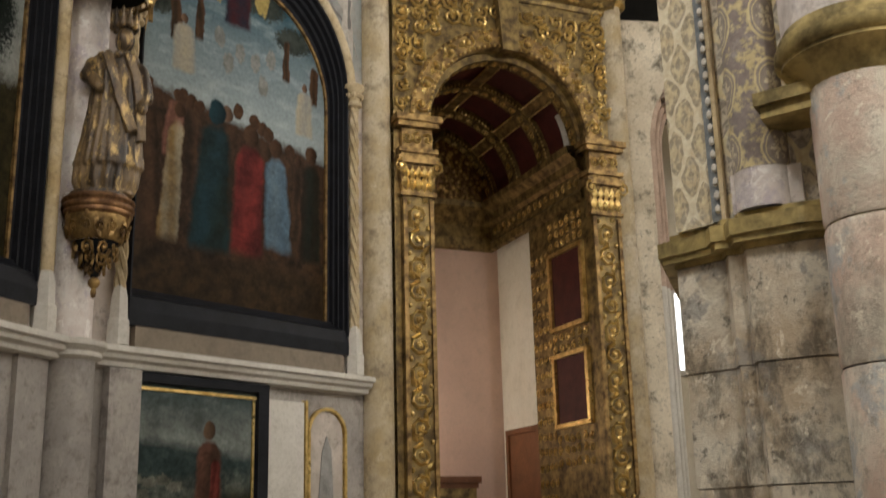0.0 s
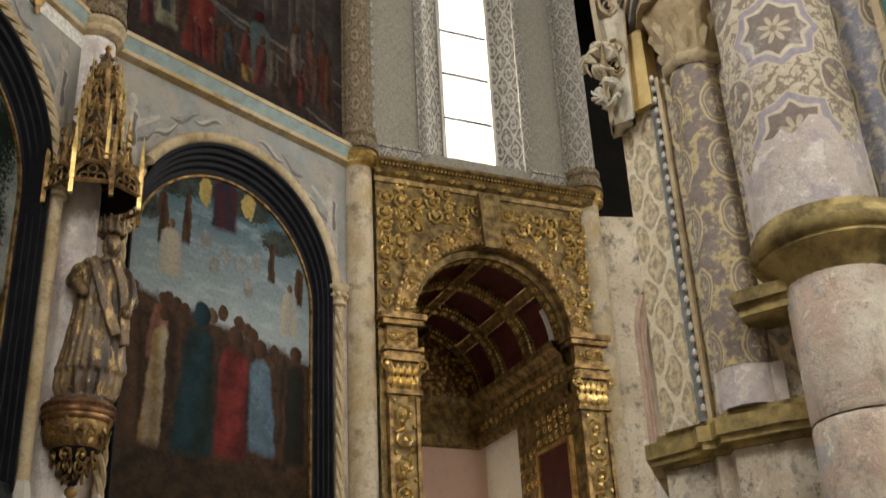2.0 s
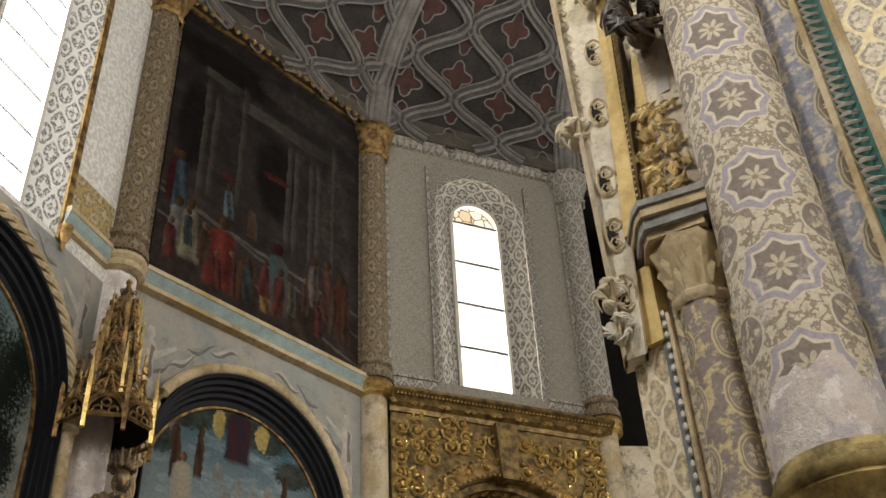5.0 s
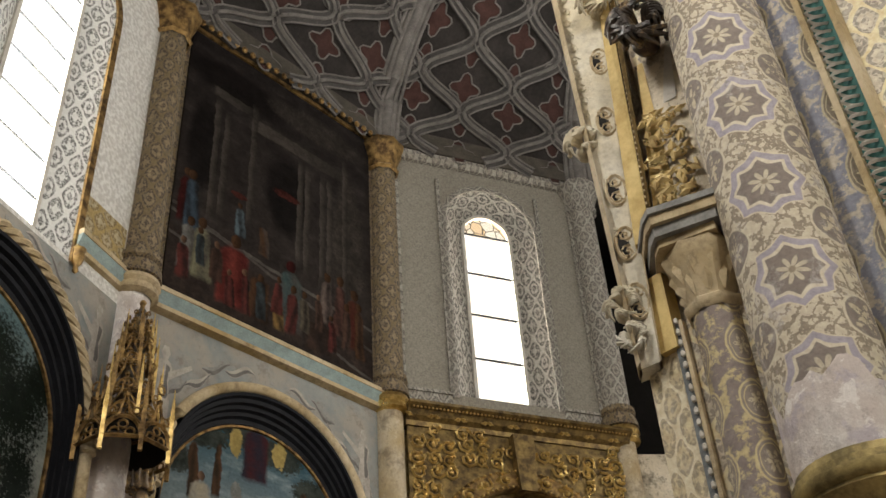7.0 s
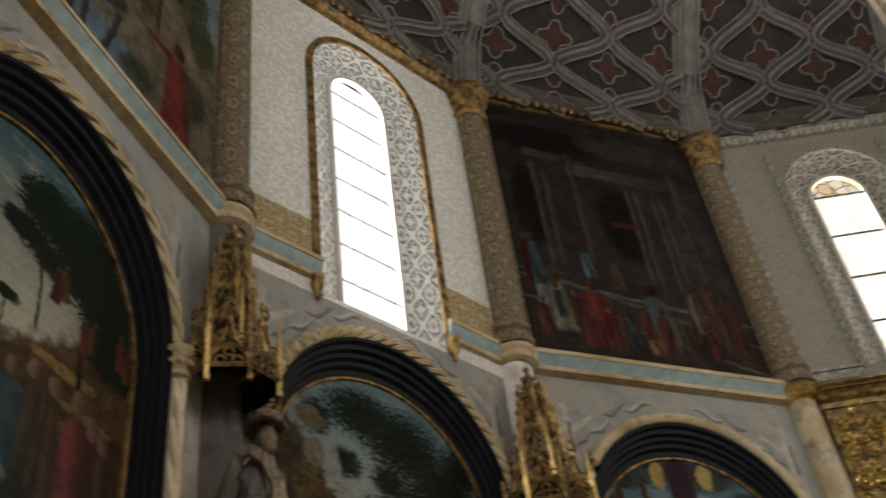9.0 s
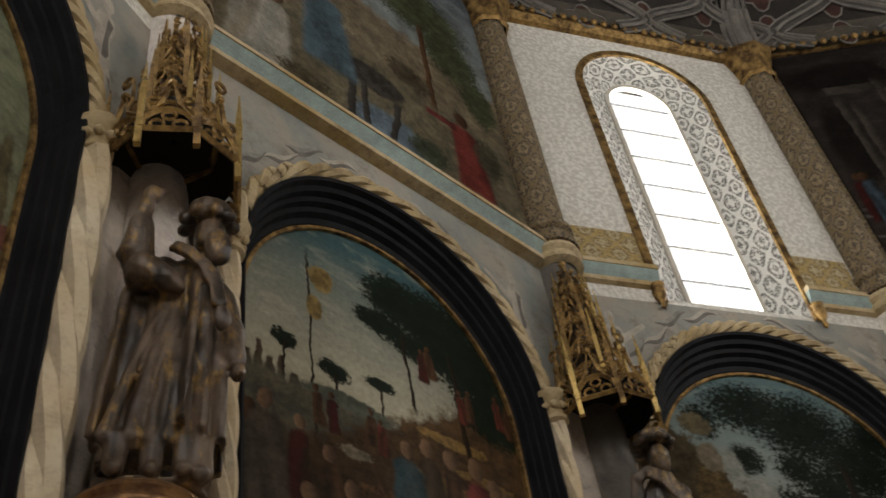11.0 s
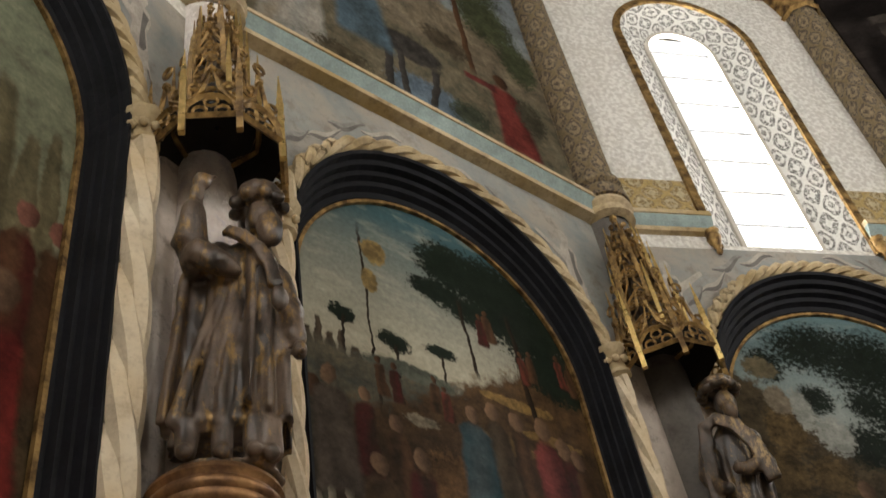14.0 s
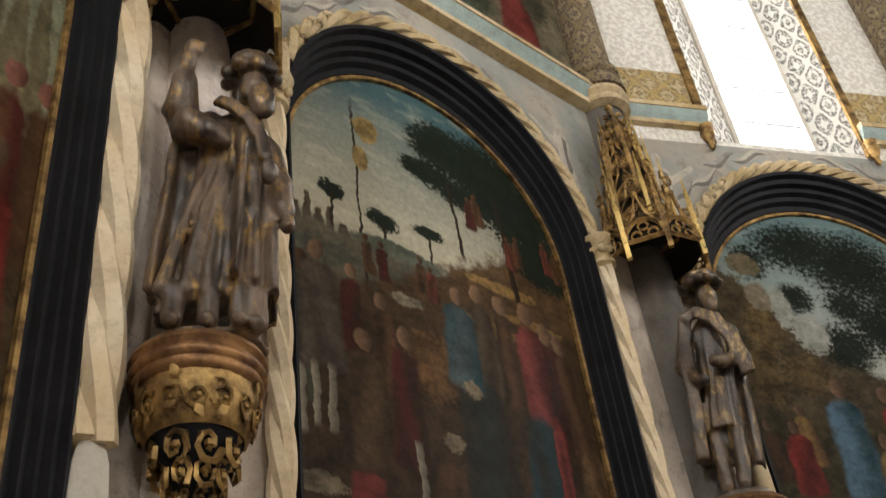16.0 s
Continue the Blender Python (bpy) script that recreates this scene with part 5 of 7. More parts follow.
class Carving:
    """Draped volumes that are melted into one carved mesh."""

    def __init__(s):
        s.mb = MB()

    def gown(s, secs, folds, twist=0.0):
        """Rings of (height, centre, half width, half depth, depth of fold) from the hem up."""
        rows = []
        for h, cx, rx, ry, fold in secs:
            row = []
            for i in range(80):
                t = 6.28319 * i / 80
                f = 1 + fold * (1.5 * abs(math.sin(folds * 0.5 * t + twist * h)) - 0.95 + 0.35 * math.sin((folds + 4) * t - 3.0 * h))
                row.append((cx + rx * f * math.cos(t), ry * f * math.sin(t), h))
            rows.append(row)
        s.mb.grid(rows, None, close=True)
        s.mb.face(rows[0][::-1]), s.mb.face(rows[-1])

    def limb(s, pts, r):
        s.mb.tube(pts, r, 12)
        for p, q in zip(pts, r):
            s.mb.ball(p, q * 0.98, 10, 6)

    def ball(s, at, r):
        s.mb.ball(at, r, 14, 9)

    def sheet(s, top, foot, thick, waves=3, depth=0.03, n=16):
        """A hanging cloth between two edges, each a pair of points."""
        rows = []
        for j in range(n + 1):
            f = j / n
            a, b = Vector(top[0]).lerp(Vector(foot[0]), f), Vector(top[1]).lerp(Vector(foot[1]), f)
            d = b - a
            nrm = Vector((d.y, -d.x, 0)).normalized()
            front = [a + d * (i / 24) + nrm * (depth * (0.35 + f) * math.sin(6.2832 * waves * i / 24 + 1.2 * f)) for i in range(25)]
            rows.append([p + nrm * thick / 2 for p in front] + [p - nrm * thick / 2 for p in front[::-1]])
        s.mb.grid(rows, None, close=True)
        s.mb.face(rows[0]), s.mb.face(rows[-1][::-1])

    def strap(s, pts, w, thick):
        """A broad flat band along points, its width across the front."""
        pts = [Vector(p) for p in pts]
        rows = []
        for i, p in enumerate(pts):
            d = (pts[min(i + 1, len(pts) - 1)] - pts[max(i - 1, 0)]).normalized()
            a = d.cross(Vector((0, -1, 0))).normalized() * w / 2
            y = Vector((0, thick / 2, 0))
            rows.append([p + a - y, p - a - y, p - a + y, p + a + y])
        s.mb.grid(rows, None, close=True)
        s.mb.face(rows[0][::-1]), s.mb.face(rows[-1])

    def finish(s, m, material, label, grain):
        ob = thing("statue", label, "statue", m, group="corner statues", mb=s.mb, material=material, smooth=True)
        melt = ob.modifiers.new("melt", "REMESH")
        melt.mode, melt.voxel_size = "VOXEL", 0.0105
        graph = bpy.context.evaluated_depsgraph_get()
        me = bpy.data.meshes.new_from_object(ob.evaluated_get(graph))
        ob.modifiers.clear()
        old, ob.data = ob.data, me
        bpy.data.meshes.remove(old)
        # chisel marks and creases
        co, nr = np.zeros(len(me.vertices) * 3), np.zeros(len(me.vertices) * 3)
        me.vertices.foreach_get("co", co), me.vertices.foreach_get("normal", nr)
        co, nr = co.reshape(-1, 3), nr.reshape(-1, 3)
        lift = np.array([noise.noise(Vector((x, y, z)) * 9.0) + noise.noise(Vector((x * 30, y * 30, z * 7))) for x, y, z in co]) * 0.6 * grain
        me.vertices.foreach_set("co", (co + nr * lift[:, None]).ravel())
        me.update()
        me.polygons.foreach_set("use_smooth", [True] * len(me.polygons))
        me.materials.clear()
        me.materials.append(material)
        return ob


def pilgrim():
    """One arm raised, cloak open over a long gown, strap with a pouch."""
    c = Carving()
    c.gown([(4.20, 0.02, 0.215, 0.15, 0.16), (4.30, 0.02, 0.20, 0.15, 0.15), (4.55, 0.03, 0.168, 0.135, 0.12), (4.80, 0.05, 0.14, 0.12, 0.09), (4.98, 0.07, 0.132, 0.115, 0.05), (5.12, 0.09, 0.15, 0.12, 0.04),
            (5.25, 0.11, 0.165, 0.115, 0.02), (5.32, 0.14, 0.11, 0.09, 0.0), (5.40, 0.17, 0.06, 0.06, 0.0)], 13, 0.6)
    c.ball((0.20, -0.06, 5.48), (0.085, 0.095, 0.115))
    c.ball((0.235, -0.12, 5.37), (0.065, 0.06, 0.11))
    for i in range(9):
        a = 6.2832 * i / 9
        c.ball((0.19 + 0.115 * math.cos(a), -0.04 + 0.115 * math.sin(a), 5.60), 0.036)
    c.ball((0.19, -0.04, 5.66), (0.125, 0.125, 0.085))
    c.limb([(0.0, -0.02, 5.26), (-0.09, -0.08, 5.19), (-0.135, -0.12, 5.28), (-0.12, -0.16, 5.46)], [0.09, 0.098, 0.085, 0.058])
    c.limb([(-0.115, -0.165, 5.48), (-0.10, -0.175, 5.58)], [0.038, 0.034])
    c.ball((-0.085, -0.18, 5.64), (0.045, 0.04, 0.055))
    c.limb([(-0.05, -0.18, 5.66), (-0.02, -0.19, 5.665)], [0.014, 0.012])
    c.limb([(-0.10, -0.13, 5.19), (0.0, -0.16, 5.10), (0.07, -0.16, 5.05)], [0.075, 0.062, 0.03])
    c.sheet([(-0.17, -0.02, 5.16), (-0.06, 0.02, 5.2)], [(-0.25, -0.05, 4.30), (-0.10, 0.05, 4.24)], 0.05, 1.5, 0.02)
    c.sheet([(-0.1, 0.10, 5.25), (0.3, 0.08, 5.2)], [(-0.2, 0.12, 4.25), (0.3, 0.12, 4.25)], 0.06, 3, 0.02)
    c.sheet([(0.13, -0.15, 5.22), (0.27, -0.03, 5.18)], [(0.09, -0.17, 4.30), (0.30, -0.08, 4.24)], 0.055, 2.5, 0.024)
    c.strap([(0.03, -0.14, 5.34), (0.10, -0.17, 5.27), (0.17, -0.19, 5.17), (0.225, -0.195, 5.05), (0.245, -0.195, 4.92)], 0.065, 0.045)
    c.ball((0.255, -0.20, 4.84), (0.042, 0.04, 0.07))
    c.limb([(0.25, -0.02, 5.15), (0.31, -0.04, 4.9), (0.315, -0.09, 4.70)], [0.07, 0.07, 0.055])
    c.ball((0.335, -0.13, 4.61), (0.034, 0.034, 0.05))
    c.limb([(0.34, -0.15, 4.58), (0.345, -0.19, 4.555)], [0.017, 0.014])
    for x, y in ((-0.12, -0.13), (0.02, -0.12), (0.14, -0.13), (0.21, -0.10)):
        c.limb([(x, y, 4.24), (x - 0.005, y - 0.01, 4.10), (x - 0.01, y - 0.06, 4.065)], [0.046, 0.045, 0.034])
    for x0, x1 in ((-0.06, -0.17), (-0.01, -0.08), (0.04, 0.0), (0.08, 0.06)):
        c.limb([(x0 + 0.06, -0.10, 4.95), ((x0 + x1) / 2 + 0.02, -0.135, 4.6), (x1, -0.15, 4.23)], [0.014, 0.024, 0.032])
    c.ball((0.04, 0.02, 4.05), (0.22, 0.18, 0.03))
    return c.finish(corner_pose(3) @ pose(-0.16, -0.24, 0, 0, 0, -39.5), STATUE_GREY, "greyish brown draped statue with one arm raised", 0.012)


def crowned():
    """A stiff cope over a fluted gown, a tall crown, a long scarf."""
    c = Carving()
    c.gown([(4.26, 0.0, 0.215, 0.16, 0.10), (4.36, 0.0, 0.25, 0.18, 0.10), (4.48, 0.01, 0.255, 0.18, 0.08), (4.50, 0.02, 0.265, 0.185, 0.10), (4.75, 0.03, 0.235, 0.17, 0.10), (5.0, 0.03, 0.20, 0.155, 0.08),
            (5.2, 0.03, 0.185, 0.145, 0.05), (5.36, 0.04, 0.195, 0.14, 0.02), (5.45, 0.06, 0.15, 0.12, 0.0), (5.52, 0.08, 0.07, 0.07, 0.0)], 15, 0.2)
    c.ball((0.09, -0.04, 5.62), (0.08, 0.09, 0.115))
    for i in range(11):
        a = 6.2832 * i / 11
        c.ball((0.08 + 0.10 * math.cos(a), -0.03 + 0.10 * math.sin(a), 5.74), 0.026)
        c.limb([(0.08 + 0.095 * math.cos(a), -0.03 + 0.095 * math.sin(a), 5.75), (0.08 + 0.112 * math.cos(a), -0.03 + 0.112 * math.sin(a), 5.88)], [0.022, 0.012])
    c.ball((0.08, -0.03, 5.80), (0.085, 0.085, 0.12))
    for i in range(12):
        a = 6.2832 * i / 12
        c.ball((0.04 + 0.15 * math.cos(a), -0.02 + 0.12 * math.sin(a), 5.45), 0.034)
    for i in range(13):
        a = math.pi * (i + 0.5) / 13
        c.ball((0.01 - 0.25 * math.cos(a), -0.175 * math.sin(a), 4.50), (0.026, 0.026, 0.04))
        c.limb([(0.02 - 0.15 * math.cos(a), -0.13 * math.sin(a), 5.1), (0.01 - 0.24 * math.cos(a), -0.175 * math.sin(a), 4.54)], [0.012, 0.024])
    c.strap([(-0.04, -0.15, 5.44), (0.0, -0.18, 5.3), (0.06, -0.19, 5.1), (0.13, -0.195, 4.9), (0.19, -0.19, 4.76)], 0.085, 0.04)
    c.strap([(0.13, -0.14, 5.45), (0.2, -0.13, 5.25), (0.24, -0.12, 5.0), (0.26, -0.12, 4.7)], 0.075, 0.04)
    c.limb([(-0.14, -0.02, 5.38), (-0.18, -0.08, 5.25), (-0.10, -0.17, 5.14)], [0.075, 0.075, 0.045])
    c.limb([(0.22, -0.02, 5.36), (0.27, -0.06, 5.12), (0.25, -0.14, 4.98)], [0.075, 0.08, 0.05])
    c.ball((0.0, 0.0, 4.26), (0.23, 0.18, 0.03))
    return c.finish(corner_pose(1) @ pose(0.0, -0.24, 0, 0, 0, -41.6), STATUE_GOLD, "gilded draped statue with a tall crown on a corbel", 0.008)


def capped():
    """A short tunic and boots under a wide-collared cloak, a flat cap."""
    c = Carving()
    c.gown([(4.70, -0.01, 0.135, 0.12, 0.12), (4.85, 0.01, 0.12, 0.11, 0.12), (5.05, 0.05, 0.105, 0.10, 0.08), (5.25, 0.08, 0.135, 0.11, 0.03), (5.42, 0.10, 0.15, 0.11, 0.0), (5.51, 0.12, 0.10, 0.09, 0.0), (5.58, 0.14, 0.055, 0.055, 0.0)], 14, 0.4)
    for x0, x1 in ((-0.06, -0.08), (0.06, 0.03)):
        c.limb([(x0 + 0.01, -0.02, 4.74), (x0, -0.03, 4.52), (x1, -0.03, 4.32), (x1 - 0.01, -0.11, 4.27)], [0.062, 0.05, 0.045, 0.035])
    c.ball((0.155, -0.05, 5.67), (0.075, 0.085, 0.105))
    c.ball((0.17, -0.11, 5.58), (0.05, 0.05, 0.075))
    for i in range(12):
        a = 6.2832 * i / 12
        c.ball((0.14 + 0.115 * math.cos(a), -0.04 + 0.115 * math.sin(a), 5.78), (0.042, 0.042, 0.03))
    c.ball((0.14, -0.04, 5.84), (0.125, 0.125, 0.055))
    c.sheet([(-0.08, -0.02, 5.45), (0.28, 0.06, 5.42)], [(-0.22, -0.04, 4.52), (0.19, 0.05, 4.44)], 0.06, 3.5, 0.03)
    c.strap([(-0.06, -0.10, 5.36), (-0.03, -0.14, 5.50), (0.06, -0.16, 5.52), (0.16, -0.18, 5.42), (0.23, -0.17, 5.25), (0.26, -0.12, 5.0)], 0.095, 0.045)
    c.strap([(-0.07, -0.10, 5.38), (-0.10, -0.13, 5.1), (-0.13, -0.12, 4.8), (-0.17, -0.09, 4.52)], 0.085, 0.045)
    c.limb([(0.22, -0.02, 5.38), (0.25, -0.08, 5.15), (0.12, -0.18, 5.10)], [0.07, 0.068, 0.045])
    c.ball((0.08, -0.20, 5.11), 0.038)
    c.limb([(-0.06, -0.02, 5.40), (-0.12, -0.07, 5.18), (-0.05, -0.16, 5.02)], [0.068, 0.066, 0.045])
    c.ball((-0.02, -0.19, 5.0), 0.038)
    c.ball((-0.03, -0.02, 4.24), (0.2, 0.17, 0.035))
    return c.finish(corner_pose(2) @ pose(-0.06, -0.24, 0, 0, 0, -45.0), STATUE_DARK, "dark gilt statue in a tunic, cloak and flat cap", 0.009)


def corbel(k, u, z, r, drop):
    """z: its top."""
    c = thing("corbel", "gilded round corbel with carved foliage and an openwork pendant", "corbel", corner_pose(k) @ pose(u, -0.2, 0), group="statue corbels")
    part("top_plate", MB().lathe([(0.01, z - 0.005), (r * 0.82, z), (r * 0.84, z - 0.03), (r * 0.8, z - 0.04)], 20, (0, 0, 0)), STATUE_DARK, c, smooth=True)
    part("moulding", MB().lathe([(r * 0.82, z - 0.03), (r * 0.94, z - 0.035), (r, z - 0.05), (r * 1.02, z - 0.07), (r * 0.98, z - 0.085), (r * 0.965, z - 0.095), (r * 1.0, z - 0.11), (r * 1.01, z - 0.13), (r * 0.97, z - 0.145), (r * 0.95, z - 0.15), (r * 0.965, z - 0.17), (r * 0.93, z - 0.19), (r * 0.86, z - 0.20)], 28, (0, 0, 0)), BRONZE, c, "red-gold moulded rim", True)
    part("frieze", MB().lathe([(r * 0.88, z - 0.19), (r * 0.86, z - 0.28), (r * 0.74, z - 0.38), (r * 0.68, z - 0.4)], 24, (0, 0, 0)), OLD_GOLD, c, smooth=True)
    mb = MB()
    for i in range(14):
        a = 6.2832 * i / 14
        to = lambda p, q, w, a=a: (r * (0.88 - (z - 0.25 - q) * 1.0) * math.cos(a + p / r) * 1.03, r * (0.88 - (z - 0.25 - q) * 1.0) * math.sin(a + p / r) * 1.03, q)
        scroll(mb, 0, z - 0.31, 0.055, i, 1 if i % 2 else -1, 0, to)
    for i in range(22):
        a = 6.2832 * i / 22
        for q, w in ((0.24, 0.9), (0.34, 0.8)):
            to = lambda p, h, y, a=a, q=q, w=w: (r * w * math.cos(a + p / r) * (1.02 - y), r * w * math.sin(a + p / r) * (1.02 - y), z - q + h)
            leaf(mb, 0, 0, 0.075, i * 2.4 + q * 9, -0.02, to)
    part("frieze_carving", mb, OLD_GOLD, c, "gilded foliage", True)
    # A black core is added as the shade between the openwork scrolls.
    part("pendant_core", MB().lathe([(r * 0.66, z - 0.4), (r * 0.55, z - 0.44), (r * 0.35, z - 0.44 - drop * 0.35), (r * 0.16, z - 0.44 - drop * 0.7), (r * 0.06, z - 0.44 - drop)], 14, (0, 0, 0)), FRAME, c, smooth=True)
    mb = MB()
    for i in range(8):
        a = 6.2832 * (i + 0.5) / 8
        for h, rr, s in ((0.1, 0.6, 0.085), (0.38, 0.42, 0.075), (0.66, 0.27, 0.055)):
            zz = z - 0.44 - drop * h
            to = lambda p, q, w, a=a, rr=rr: (r * rr * math.cos(a + p / (r * rr + 0.08)), r * rr * math.sin(a + p / (r * rr + 0.08)), q)
            scroll(mb, 0, zz, s, 1 + i + h, 1 if (i + int(h * 10)) % 2 else -1, 0, to)
    mb.ball((0, 0, z - 0.46 - drop), 0.05, 8, 5).ball((0, 0, z - 0.54 - drop), (0.025, 0.025, 0.05), 6, 4)
    part("pendant_carving", mb, OLD_GOLD, c, "openwork gilt scrolls", True)


def canopy(k, u, z, r, tall):
    """Gothic openwork canopy; z: its lower edge."""
    c = thing("canopy", "gilded gothic openwork canopy with pinnacles above a statue", "canopy", corner_pose(k) @ pose(u, -0.2, 0), group="statue canopies")
    # The black lining carries the shade under the canopy in its colour.
    part("inner_vault", MB().lathe([(r * 0.9, z + 0.06), (r * 0.86, z + 0.18), (r * 0.6, z + 0.3), (0.02, z + 0.34)], 12, (0, 0, 0)), RECESS_SHADE, c, smooth=True)
    part("core", MB().lathe([(r * 0.6, z + 0.3), (r * 0.32, z + 0.38), (r * 0.26, z + 0.75), (r * 0.18, z + tall * 0.72), (0.04, z + tall * 0.95)], 8, (0, 0, 0)), STATUE_DARK, c)
    tiers = ((r, z, 0.40, 8), (r * 0.66, z + 0.27, 0.42, 7), (r * 0.48, z + 0.56, 0.44, 6), (r * 0.38, z + 0.88, 0.36, 6), (r * 0.3, z + 1.12, 0.26, 5))
    for tr, tz, th, n in tiers:
        if tz + th > z + tall:
            continue
        V = [(tr * math.cos(6.2832 * (i + 0.5) / n - 1.5708), tr * math.sin(6.2832 * (i + 0.5) / n - 1.5708)) for i in range(n)]
        tier = part("tier", MB().tube([(a, b, tz + 0.012) for a, b in V + V[:1]], 0.014 + tr * 0.02, 4, False), OLD_GOLD, c)
        for i in range(n):
            (ax, ay), (bx, by) = V[i], V[(i + 1) % n]
            mb = MB()
            w = 0.013 + tr * 0.03
            mb.tube([(ax, ay, tz - (0.12 if tr == r else 0.0)), (ax, ay, tz + th * 0.75)], w, 4)
            mb.tube([(ax, ay, tz + th * 0.75), (ax, ay, tz + th * 1.5)], [w * 1.1, 0.003], 4)
            for q in range(4):
                mb.ball((ax, ay, tz + th * (0.8 + 0.15 * q)), w * (1.1 - 0.22 * q), 5, 3)
            part("pinnacle", mb, OLD_GOLD if i % 3 else GOLD, tier)
            mb = MB()
            P = lambda s, h: (ax + (bx - ax) * s, ay + (by - ay) * s, tz + h)
            side = math.hypot(bx - ax, by - ay)
            arc = [P(0.5 - 0.46 * math.cos(math.pi * q / 10), 0.02 + min(side * 0.55, th * 0.5) * math.sin(math.pi * q / 10)) for q in range(11)]
            mb.tube(arc, w * 0.75, 4)
            mb.tube([P(0.04, th * 0.3), P(0.35, th * 0.55), P(0.5, th * 1.05), P(0.65, th * 0.55), P(0.96, th * 0.3)], w * 0.7, 4)
            for s, h, rr in ((0.3, 0.05, 0.12), (0.5, 0.12, 0.12), (0.7, 0.05, 0.12), (0.5, 0.55 * th / 0.42, 0.13), (0.2, 0.62 * th, 0.1), (0.8, 0.62 * th, 0.1)):
                ring = [P(s + rr * math.cos(6.2832 * q / 8), h + rr * side * math.sin(6.2832 * q / 8)) for q in range(9)]
                mb.tube(ring, w * 0.45, 4, False)
            mb.ball(P(0.5, th * 1.0), w * 1.2, 5, 3)
            tagged(part("traceried_face", mb, OLD_GOLD, tier), kind="stuff")
    mb = MB().tube([(0, 0, z + tall * 0.75), (0, 0, z + tall)], [0.05, 0.02], 6)
    for q in range(3):
        for i in range(6):
            a = 6.2832 * i / 6 + q
            mb.ball(((0.1 - 0.025 * q) * math.cos(a), (0.1 - 0.025 * q) * math.sin(a), z + tall * (0.78 + 0.07 * q)), 0.032 - 0.006 * q, 5, 4)
    mb.ball((0, 0, z + tall), 0.035, 6, 4)
    part("finial", mb, OLD_GOLD, c, "carved gilt finial", True)


pilgrim()
crowned()
capped()
corbel(1, -0.02, 4.25, 0.285, 0.26)
corbel(2, -0.08, 4.22, 0.29, 0.3)
corbel(3, -0.15, 4.04, 0.268, 0.30)
canopy(1, -0.10, 6.02, 0.42, 1.62)
canopy(2, -0.17, 6.04, 0.38, 1.62)
canopy(3, -0.14, 6.0, 0.37, 1.45)


# ---- the near pier of the inner octagon ----
CHAIN_BLUE = m_plain("grey_blue_chain_paint", (0.27, 0.29, 0.30), 0.8, 0, 0.45, 14.0)
BRIGHT_OCHRE = m_gold("flat_ochre_gilding", (0.66, 0.50, 0.20), (0.46, 0.32, 0.11), 0.5, metal=0.12)
CARVED_OCHRE = m_gold("carved_ochre_gilding", (0.72, 0.56, 0.26), (0.36, 0.24, 0.09), 0.42, metal=0.15)

def pd(az, d):
    return (d * math.cos(radians(az)), d * math.sin(radians(az)))


def post(mb, plan, z0, z1):
    """An upright prism on a plan given clockwise as seen from above."""
    pts = [Vector(p) for p in plan]
    run = 0.0
    for a, b in zip(pts, pts[1:] + pts[:1]):
        w = (b - a).length
        mb.face([(a.x, a.y, z0), (a.x, a.y, z1), (b.x, b.y, z1), (b.x, b.y, z0)][::-1], [(run + w, z0), (run + w, z1), (run, z1), (run, z0)])
        run += w
    mb.face([(p.x, p.y, z1) for p in pts]), mb.face([(p.x, p.y, z0) for p in pts][::-1])
    return mb


def grow(plan, d):
    c = sum((Vector(p) for p in plan), Vector((0, 0))) / len(plan)
    return [tuple(Vector(p) + (Vector(p) - c).normalized() * d) for p in plan]


FOOT = [pd(77.1, 3.82), pd(74.6, 3.72), pd(74.4, 3.66), pd(73.7, 3.66), pd(73.5, 3.60), pd(70.4, 3.55), pd(66.0, 3.58), pd(60.0, 3.5), pd(55.0, 3.55), pd(54.0, 4.5), pd(62.0, 5.0), pd(72.0, 4.9), pd(76.6, 4.5)]
pier = thing("pier", "weathered stone pier with painted and gilded shafts", "pier")
for i, (z0, z1) in enumerate(((0, 0.42), (0.424, 0.86), (0.864, 1.27), (1.274, 1.66), (1.664, 2.05), (2.054, 2.43))):
    part("stone_course", post(MB(), grow(FOOT, 0.006 * (i % 3)), z0, z1), PIER_STONE, pier)
for g, z0, z1 in ((0.02, 2.432, 2.45), (0.06, 2.451, 2.475), (0.075, 2.476, 2.53), (0.03, 2.531, 2.558)):
    part("string_course", post(MB(), grow(FOOT, g), z0, z1), DULL_BRASS, pier, "dark gilt moulded band")
part("core", post(MB(), grow(FOOT, -0.05), 2.56, 11.5), STONE, pier)


def face_strip(name, az0, d0, az1, d1, z0, z1, material, label="", thick=0.08):
    a, b = Vector(pd(az0, d0)), Vector(pd(az1, d1))
    n = Vector((-(b - a).y, (b - a).x)).normalized()
    if n.dot(a) < 0:
        n = -n
    return part(name, post(MB(), [tuple(a), tuple(a + n * thick), tuple(b + n * thick), tuple(b)], z0, z1), material, pier, label)


face_strip("strapwork_strip", 77.15, 3.78, 75.2, 3.70, 2.56, 3.95, ROSE_STRIP, "ochre strapwork strip")
face_strip("chain_strip", 75.2, 3.685, 74.55, 3.66, 2.56, 3.95, CHAIN_BLUE, "faded blue chain strip")
face_strip("plain_strip", 74.55, 3.69, 73.5, 3.65, 2.56, 3.95, ARABESQUE)
face_strip("gilt_edge", 74.72, 3.655, 74.5, 3.65, 2.56, 3.95, CREAM_GOLD)
face_strip("face", 73.5, 3.62, 69.0, 3.56, 2.56, 3.95, ARABESQUE, "grey and gold arabesque face")
